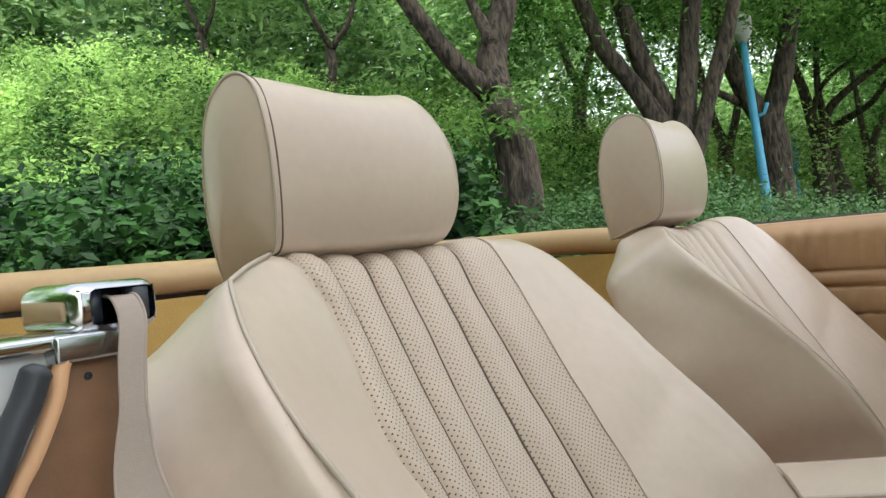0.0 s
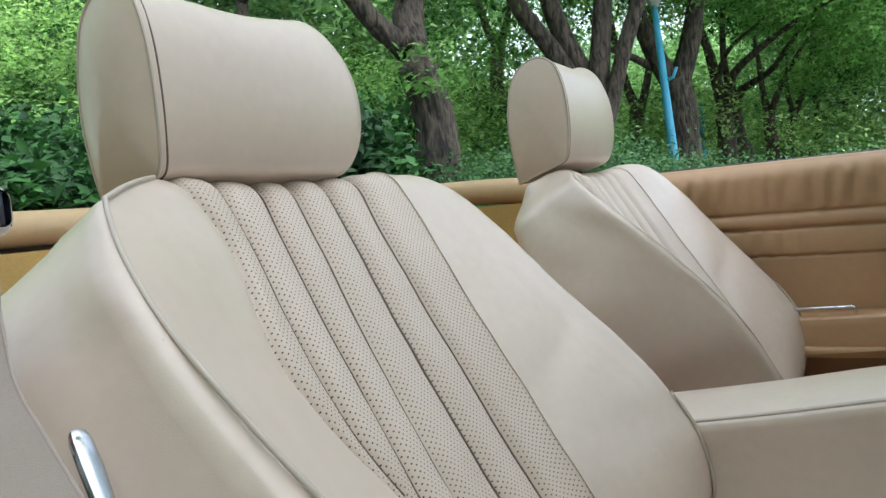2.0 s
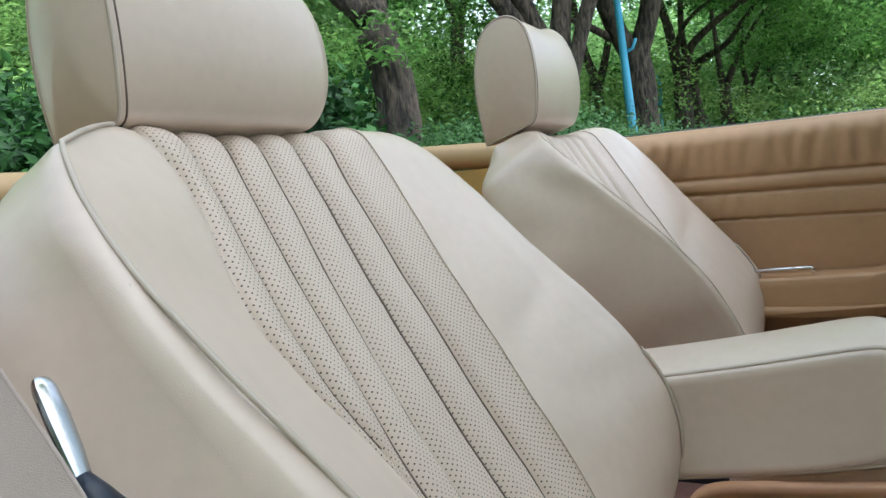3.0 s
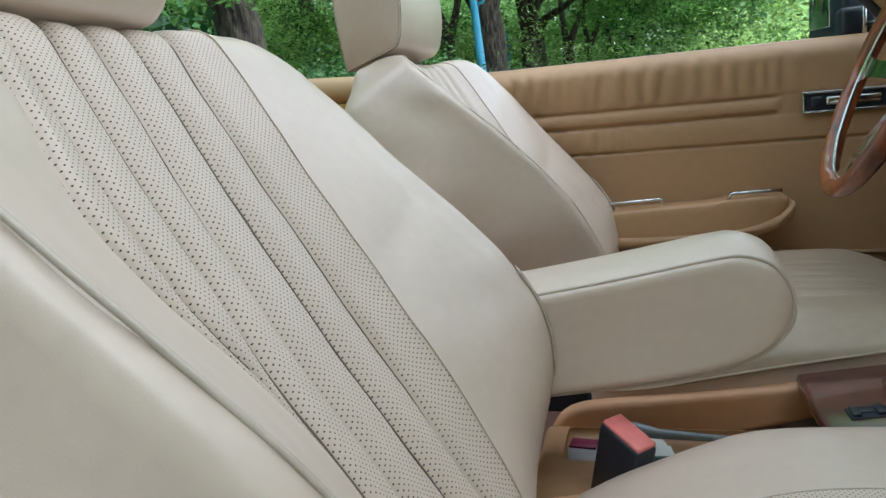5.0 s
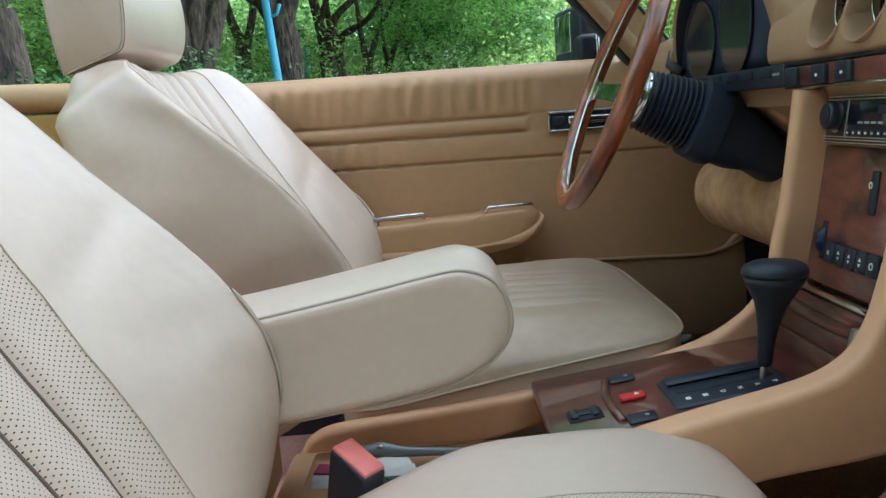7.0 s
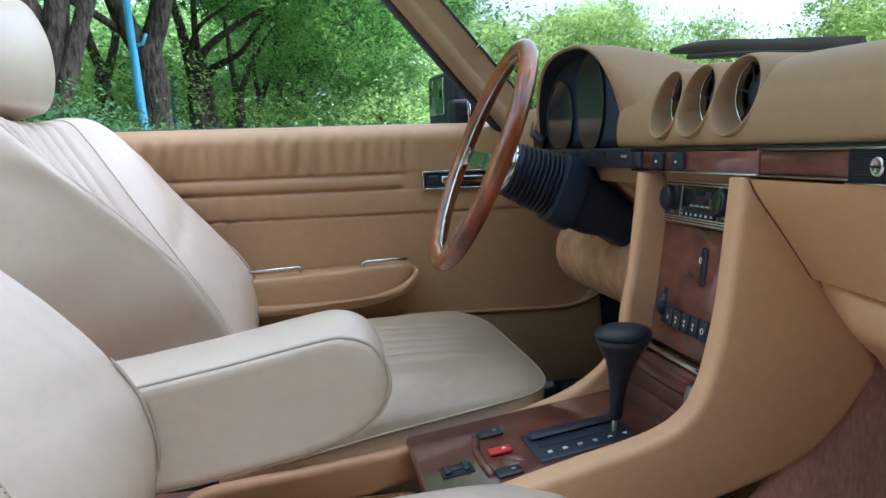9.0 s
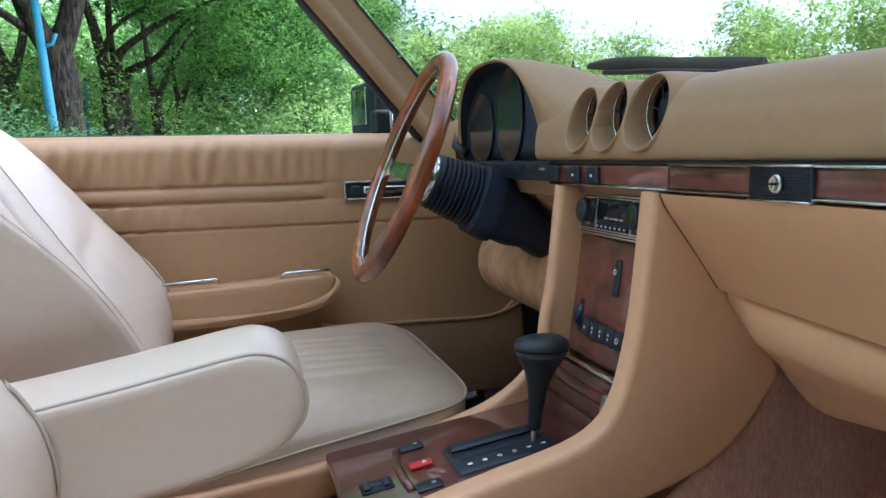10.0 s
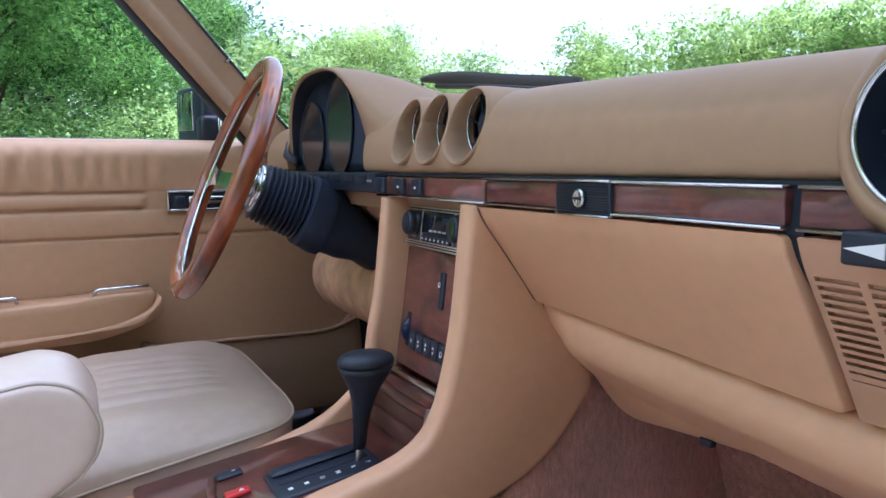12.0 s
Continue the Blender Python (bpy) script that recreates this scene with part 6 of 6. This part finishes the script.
def spot(az, dist, el):
    """A point at a bearing (degrees right of +y), a ground distance and a height angle seen from the car's open side."""
    a = radians(az)
    return Vector((EYE.x + dist * math.sin(a), EYE.y + dist * math.cos(a), EYE.z + dist * math.tan(radians(el))))


def tree(name, label, limbs, crowns, leaf, size, seed, per=26):
    rng = np.random.default_rng(seed)
    tr = thing(name, label, "tree", group="park trees")
    specs = []
    for k, (pts, r0, r1) in enumerate(limbs):
        specs.append(limb(pts, r0, r1, 12 if r0 > 0.08 else 8, 0.10, seed * 3.1 + k))
    part("trunk", join_tubes(specs), bark, tr, "rough grey brown trunk and limbs")
    pts = np.concatenate([clumps(rng, c, rd, cnt, per, sp) for c, rd, cnt, sp in crowns])
    part("crown", leaf_mesh("crown", pts, (0, 0, 1.2), size, rng), leaf, tr, "green feathery crown", smooth=False)
    return tr


def below(p, dz):
    return (p.x, p.y, p.z - dz)


# the near tree with a forked trunk
b0 = spot(-29.3, 6.3, 3.0)
f0 = spot(-30.6, 6.3, 12.2)
tree("park_tree", "broad forked tree with furrowed grey brown bark", [
    ([below(b0, 0.9), tuple(b0), tuple(spot(-29.4, 6.3, 7)), tuple(spot(-30.2, 6.3, 11.5)), tuple(f0)], 0.21, 0.165),
    ([tuple(f0), tuple(spot(-30.6, 6.4, 15)), tuple(spot(-29.3, 6.5, 19)), tuple(spot(-28, 6.7, 27))], 0.165, 0.10),
    ([tuple(spot(-31.2, 6.3, 12.6)), tuple(spot(-33.6, 6.2, 15)), tuple(spot(-36.5, 6.0, 19.5)), tuple(spot(-41, 5.8, 27))], 0.11, 0.06),
    ([tuple(spot(-30.5, 6.3, 16)), tuple(spot(-32, 6.6, 20)), tuple(spot(-33, 7, 27))], 0.07, 0.03)],
    [(tuple(spot(-31, 7.2, 33)), (3.6, 3.2, 2.0), 900, 0.20), (tuple(spot(-40, 6.8, 27)), (1.8, 1.6, 0.9), 200, 0.18), (tuple(spot(-24, 8.0, 22)), (1.6, 1.5, 0.9), 170, 0.18), (tuple(spot(-30.2, 6.0, 10.6)), (0.35, 0.3, 0.2), 12, 0.10)],
    leaf_canopy, 0.085, 11)
# many-stemmed tree behind the driver's seat
b1 = spot(-16.8, 8.2, 2.2)
st = [([below(b1, 0.8), tuple(b1), tuple(spot(-18.0, 8.2, 7.5)), tuple(spot(-19.6, 8.2, 11)), tuple(spot(-22.2, 8.1, 15)), tuple(spot(-25, 8, 22))], 0.15, 0.08),
      ([below(b1, 0.8), tuple(b1), tuple(spot(-17.4, 8.3, 8)), tuple(spot(-19.0, 8.3, 13)), tuple(spot(-20.3, 8.3, 19)), tuple(spot(-21, 8.3, 27))], 0.16, 0.08),
      ([below(b1, 0.8), tuple(b1), tuple(spot(-16.4, 8.2, 8)), tuple(spot(-15.6, 8.3, 13)), tuple(spot(-14.6, 8.3, 19)), tuple(spot(-14, 8.4, 27))], 0.16, 0.08),
      ([below(b1, 0.8), tuple(b1), tuple(spot(-15.8, 8.1, 6)), tuple(spot(-14.2, 8.1, 11)), tuple(spot(-12.2, 8.0, 17)), tuple(spot(-10.5, 8, 24))], 0.12, 0.06)]
tree("park_tree", "many-stemmed tree with dark slender limbs", st,
     [(tuple(spot(-17, 9.0, 27)), (4.2, 3.4, 2.2), 1100, 0.22), (tuple(spot(-23, 9.5, 15)), (1.6, 1.6, 1.0), 150, 0.2), (tuple(spot(-13, 9.6, 17)), (1.5, 1.5, 0.8), 130, 0.2)], leaf_canopy, 0.09, 12)
# tree beside the lamp post
b2 = spot(-10.4, 10.6, 1.6)
tree("park_tree", "sturdy tree with a low fork beside a blue post", [
    ([below(b2, 0.8), tuple(b2), tuple(spot(-10.6, 10.6, 5)), tuple(spot(-10.9, 10.6, 7.6))], 0.25, 0.20),
    ([tuple(spot(-10.9, 10.6, 7.3)), tuple(spot(-12.2, 10.6, 10)), tuple(spot(-13.2, 10.6, 14)), tuple(spot(-14, 10.6, 20))], 0.16, 0.09),
    ([tuple(spot(-10.7, 10.6, 7.3)), tuple(spot(-9.4, 10.6, 11)), tuple(spot(-8.6, 10.6, 15)), tuple(spot(-7.5, 10.6, 22))], 0.16, 0.09),
    ([tuple(spot(-12.5, 10.6, 9.0)), tuple(spot(-14.0, 10.4, 10)), tuple(spot(-15.5, 10.2, 10.6))], 0.06, 0.04)],
    [(tuple(spot(-10, 11.5, 22)), (4.0, 3.4, 2.0), 900, 0.24), (tuple(spot(-6, 11.5, 14.5)), (1.8, 1.6, 1.0), 160, 0.22)], leaf_canopy, 0.10, 13)
# row receding along the path: distance, trunk radius, then every limb as bearings and height angles
row = [
    (13.5, 0.155, [[(-7.6, 1.0), (-7.6, 3.4), (-7.5, 5.6)], [(-7.7, 5.3), (-8.3, 8.9), (-8.8, 11.1), (-9.2, 16)], [(-7.4, 5.3), (-7.1, 7.0), (-6.1, 8.4), (-2.2, 10.7), (0.6, 11.6)], [(-7.9, 7.4), (-7.0, 9.4), (-4.4, 11.2)]]),
    (15.5, 0.16, [[(-6.3, 1.0), (-6.7, 3.4), (-6.9, 5.2)], [(-6.9, 5.0), (-6.9, 6.3), (-7.3, 8.4), (-7.2, 13)], [(-6.8, 5.0), (-6.4, 6.4), (-5.0, 7.2), (-3.9, 8.0), (-2.0, 10.2)]]),
    (19.0, 0.15, [[(-4.5, 1.0), (-4.6, 3.2), (-4.7, 4.5)], [(-4.7, 4.3), (-4.9, 6.3), (-5.3, 10)], [(-4.6, 4.3), (-3.6, 6.7), (-2.8, 7.9), (-1.7, 9.6)]]),
    (22.0, 0.15, [[(-3.8, 1.0), (-3.3, 3.4), (-2.9, 4.7)], [(-2.9, 4.5), (-2.3, 6.0), (-1.4, 9.4)], [(-3.1, 4.2), (-3.4, 6.0), (-3.2, 9)]]),
    (26.0, 0.16, [[(-2.2, 1.0), (-1.8, 2.6), (-1.5, 3.6)], [(-1.5, 3.4), (-0.6, 4.3), (1.0, 5.2), (2.6, 7.5)], [(-1.6, 3.4), (-1.6, 6), (-1.2, 9)]]),
    (32.0, 0.19, [[(-0.6, 1.0), (-0.4, 2.6), (-0.3, 3.4)], [(-0.3, 3.2), (0.5, 5.2), (1.4, 8)], [(-0.4, 3.0), (-0.9, 5.0), (-0.8, 8)]]),
    (14.0, 0.15, [[(-13.8, 1.0), (-13.7, 4), (-13.6, 6)], [(-13.6, 5.6), (-14.6, 9), (-15.4, 15)], [(-13.6, 5.6), (-12.6, 9), (-12.0, 15)]]),
    (15.0, 0.15, [[(-24.2, 5.0), (-24.0, 9), (-23.8, 12)], [(-23.8, 11.5), (-25, 15), (-26, 21)], [(-23.8, 11.5), (-22.6, 15), (-21.4, 21)]]),
    (12.5, 0.10, [[(-43.2, 8.0), (-43.4, 14), (-43.0, 17)], [(-43.0, 16.5), (-41.4, 19), (-40.5, 25)], [(-43.0, 16.5), (-44.6, 19.5), (-46, 25)]]),
    (13.5, 0.09, [[(-52.6, 12.0), (-52.4, 16), (-52.6, 18)], [(-52.6, 17.5), (-53.6, 20), (-54, 25)], [(-52.6, 17.5), (-51.6, 20), (-50.8, 25)]])]
for k, (dist, r, branches) in enumerate(row):
    limbs = []
    for n_, branch in enumerate(branches):
        pts = [tuple(spot(az, dist - 0.15 * n_ * q, el)) for q, (az, el) in enumerate(branch)]
        if n_ == 0:
            pts.insert(0, below(Vector(pts[0]), 1.0))
        limbs.append((pts, *((r * 1.2, r * 0.9), (r * 0.68, r * 0.30), (r * 0.62, r * 0.22), (r * 0.40, r * 0.14))[n_]))
    az, el = branches[0][-1]
    high = spot(az, dist, el)
    crown = [((high.x + 0.6, high.y, high.z + 3.4), (3.4, 2.8, 1.7), 330, 0.30)]
    for tip_az, tip_el in [branch[-1] for branch in branches[1:]]:
        crown.append((tuple(spot(tip_az + 0.6, dist + 0.3, tip_el + 2.5)), (1.5, 1.3, 0.7), 70, 0.22))
    if -9 < az < 1:
        crown.append((tuple(spot(az + 11.0, dist - 0.5, 10.6)), (1.6, 1.5, 0.9), 190, 0.24))
        crown.append((tuple(spot(az + 7.5 + 0.6 * k, dist + 1.5, 7.4 - 0.5 * k)), (1.3, 1.2, 0.6), 60, 0.24))
    tree("park_tree", "park tree with spreading limbs further down the row", limbs, crown, leaf_canopy, 0.10 if dist < 18 else 0.13, 30 + k, per=40)

# unseen tree added to keep the sun off the parked car
tree("park_tree", "tall unseen tree added to shade the parked car", [
    ([(6.2, -7.0, 0), (6.2, -6.9, 4.5), (6.2, -5.4, 9.5)], 0.30, 0.18), ([(6.2, -5.4, 9.3), (6.3, -3.6, 13.0), (6.4, -2.0, 16.0)], 0.14, 0.05), ([(6.2, -5.4, 9.3), (7.0, -4.0, 13.0), (7.6, -1.8, 15.6)], 0.12, 0.04)],
    [((6.5, -1.7, 15.4), (3.6, 3.1, 1.5), 1600, 0.26)], leaf_mid, 0.19, 61)

# blue lamp post
pb, pt = spot(-11.35, 9.9, 1.8), spot(-11.95, 9.9, 13.2)
lp = thing("lamp_post", "slender light blue painted lamp post", "lamp post", tuple(pb))
part("shaft", tube([Vector((0, 0, -1.2)), Vector((0, 0, 0)), pt - pb], [0.062, 0.060, 0.042], 14), pole_blue, lp)
part("bracket", tube([(pt - pb) * 0.52, (pt - pb) * 0.52 + Vector((0.12, 0, 0.04)), (pt - pb) * 0.54 + Vector((0.17, 0, 0.12))], 0.022, 8), pole_blue, lp)
part("lantern", tube([(pt - pb), (pt - pb) + Vector((0, 0, 0.12)), (pt - pb) + Vector((0, 0, 0.3)), (pt - pb) + Vector((0, 0, 0.36))], [0.05, 0.12, 0.12, 0.03], 14), lamp_grey, lp, "pale lantern head")
p2 = spot(-9.2, 15.0, 1.5)
lp2 = thing("signpost", "thin light blue post beyond the tree row", "post", tuple(p2))
part("shaft", tube([Vector((0, 0, -1.2)), Vector((0, 0, 0)), Vector((0, 0, 1.15))], 0.035, 10), pole_blue, lp2)
part("plate", rbox((-0.05, -0.02, 0.55), (0.05, 0.02, 0.95), 0.01), pole_blue, lp2)

# shrub banks
rng = np.random.default_rng(5)


def bank(name, label, n, ax, ay, height, leaf, size, keep, lumps=0.5, per=24, spread=0.13):
    """Leaf sprays over lumpy shrubs standing on the ground."""
    m = int(n / per)
    x = rng.uniform(*ax, m)
    y = rng.uniform(*ay, m)
    pts = []
    for i in range(m):
        if not keep(x[i], y[i]):
            continue
        l_ = 0.5 + 0.5 * noise.noise(Vector((x[i] * 0.9, y[i] * 0.9, 4.4)))
        l2_ = 0.5 + 0.5 * noise.noise(Vector((x[i] * 2.6, y[i] * 2.6, 1.1)))
        h = height * (1 - lumps + lumps * (0.65 * l_ + 0.5 * l2_))
        d = rng.uniform() ** 0.45
        pts.append((x[i], y[i], ground_z(x[i], y[i]) + h * d))
    c = np.repeat(np.array(pts), per, axis=0)
    c = c + rng.normal(size=c.shape) * np.array((spread, spread, spread * 0.8))
    ob = part(name, leaf_mesh(name, c, (0.2, -0.6, 1.0), size, rng, aspect=0.5, droop=0.15), leaf, None, smooth=False)
    return tagged(ob, label, "shrubs", kind="stuff")


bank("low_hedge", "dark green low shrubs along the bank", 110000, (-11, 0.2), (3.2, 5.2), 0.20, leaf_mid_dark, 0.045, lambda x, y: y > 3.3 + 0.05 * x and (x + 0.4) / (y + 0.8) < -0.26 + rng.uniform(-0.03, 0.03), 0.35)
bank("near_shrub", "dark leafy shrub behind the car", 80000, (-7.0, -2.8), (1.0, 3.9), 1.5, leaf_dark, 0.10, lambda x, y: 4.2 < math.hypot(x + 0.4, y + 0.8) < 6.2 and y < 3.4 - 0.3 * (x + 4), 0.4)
# dark bank added for overhang shade and twigs at the hillside's foot
bank("undergrowth", "dark undergrowth added as shade at the foot of the hillside", 60000, (-9.0, -3.8), (1.0, 6.0), 1.15, leaf_dark, 0.055, lambda x, y: 5.9 < math.hypot(x + 0.4, y + 0.8) < 7.0, 0.7, per=30)
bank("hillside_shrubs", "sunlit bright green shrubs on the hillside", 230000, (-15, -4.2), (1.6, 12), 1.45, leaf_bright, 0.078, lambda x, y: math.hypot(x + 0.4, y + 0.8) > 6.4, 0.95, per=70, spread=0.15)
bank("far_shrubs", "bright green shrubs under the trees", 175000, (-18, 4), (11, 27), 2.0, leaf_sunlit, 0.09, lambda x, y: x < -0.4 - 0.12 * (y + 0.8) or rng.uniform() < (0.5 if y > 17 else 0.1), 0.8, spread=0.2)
# woods up the hillside and behind the row
slope, level = [], []
for i in range(1800):
    az = rng.uniform(-122, 14) if i < 950 else rng.uniform(-17, 14) if i < 1400 else rng.uniform(-78, -26)
    dist = rng.uniform(20, 38) if i < 950 else rng.uniform(28, 44) if i < 1400 else rng.uniform(15, 26)
    el = rng.uniform(0, 1) ** 0.8 * 31 - 1.5 if i < 950 else rng.uniform(0, 11.5) if i < 1400 else rng.uniform(9, 27)
    if az > -15 and el > 11 and rng.uniform() < 0.75:
        continue
    # picks between two leaf colours that hold the woods' shade, sun and haze
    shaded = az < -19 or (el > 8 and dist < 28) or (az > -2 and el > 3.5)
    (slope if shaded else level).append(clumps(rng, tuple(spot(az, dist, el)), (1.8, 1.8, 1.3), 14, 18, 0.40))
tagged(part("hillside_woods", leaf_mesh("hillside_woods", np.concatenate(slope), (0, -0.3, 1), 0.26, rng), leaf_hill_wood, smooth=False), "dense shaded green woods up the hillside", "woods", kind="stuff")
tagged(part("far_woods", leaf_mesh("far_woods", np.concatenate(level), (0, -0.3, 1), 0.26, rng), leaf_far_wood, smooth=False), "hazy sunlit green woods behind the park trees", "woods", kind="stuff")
# unseen woods added across the parking strip to cut light from the open side
cl = []
for i in range(700):
    px_, py_ = rng.uniform(-12, 11), rng.uniform(-9.5, -5)
    cl.append(clumps(rng, (px_, py_, rng.uniform(0.1, 1.0) * 6.0), (1.4, 1.2, 1.1), 10, 10, 0.38))
tagged(part("roadside_woods", leaf_mesh("roadside_woods", np.concatenate(cl), (0, 0.3, 1), 0.34, rng), leaf_mid, smooth=False), "unseen green woods added to cut light from the open side", "woods", kind="stuff")
# distant trees ahead of the car
ahead = [(13, 26, 9.5, 3.2), (17.5, 34, 8.6, 2.6), (20, 38, 10.2, 3.4), (23, 44, 11.2, 3.6), (26.5, 42, 10.0, 3.2), (29, 46, 9.4, 3.2), (32.5, 50, 8.2, 3.0), (36, 55, 7.4, 2.4), (38.5, 40, 8.4, 2.6), (42, 38, 10.4, 3.4), (46, 36, 11.0, 3.6), (50, 34, 11.4, 3.6), (55, 33, 11.2, 3.6), (60, 34, 11.6, 3.6), (66, 33, 12, 3.8)]
for k, (az, dist, el, r) in enumerate(ahead):
    top = spot(az, dist, el)
    g = Vector((top.x, top.y, 0))
    zc = top.z * 0.58
    rr = np.random.default_rng(80 + k)
    tr = thing("distant_tree", "distant pale green tree beyond the windscreen", "tree", group="distant trees")
    part("trunk", join_tubes([limb([tuple(g), (g.x, g.y, zc * 0.7), (g.x, g.y, zc * 1.3)], 0.22, 0.06, 8, 0.2, k)]), bark, tr)
    ps = [clumps(rr, (g.x, g.y, zc), (r, r, top.z - zc), 240, 18, 0.35, shell=0.45)]
    for j in range(6):
        a = rr.uniform(0, 6.28)
        ps.append(clumps(rr, (g.x + 0.6 * r * math.cos(a), g.y + 0.6 * r * math.sin(a), zc + rr.uniform(-0.5, 0.8) * (top.z - zc)), (r * 0.45, r * 0.45, r * 0.32), 50, 14, 0.3))
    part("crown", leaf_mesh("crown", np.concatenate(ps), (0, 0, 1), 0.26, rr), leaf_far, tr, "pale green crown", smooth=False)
bank("ground_cover", "green ground cover under the park trees", 42000, (-3.6, 2.5), (3.3, 7.0), 0.07, leaf_mid_dark, 0.036, lambda x, y: (x + 0.4) / (y + 0.8) > -0.27, 0.35)
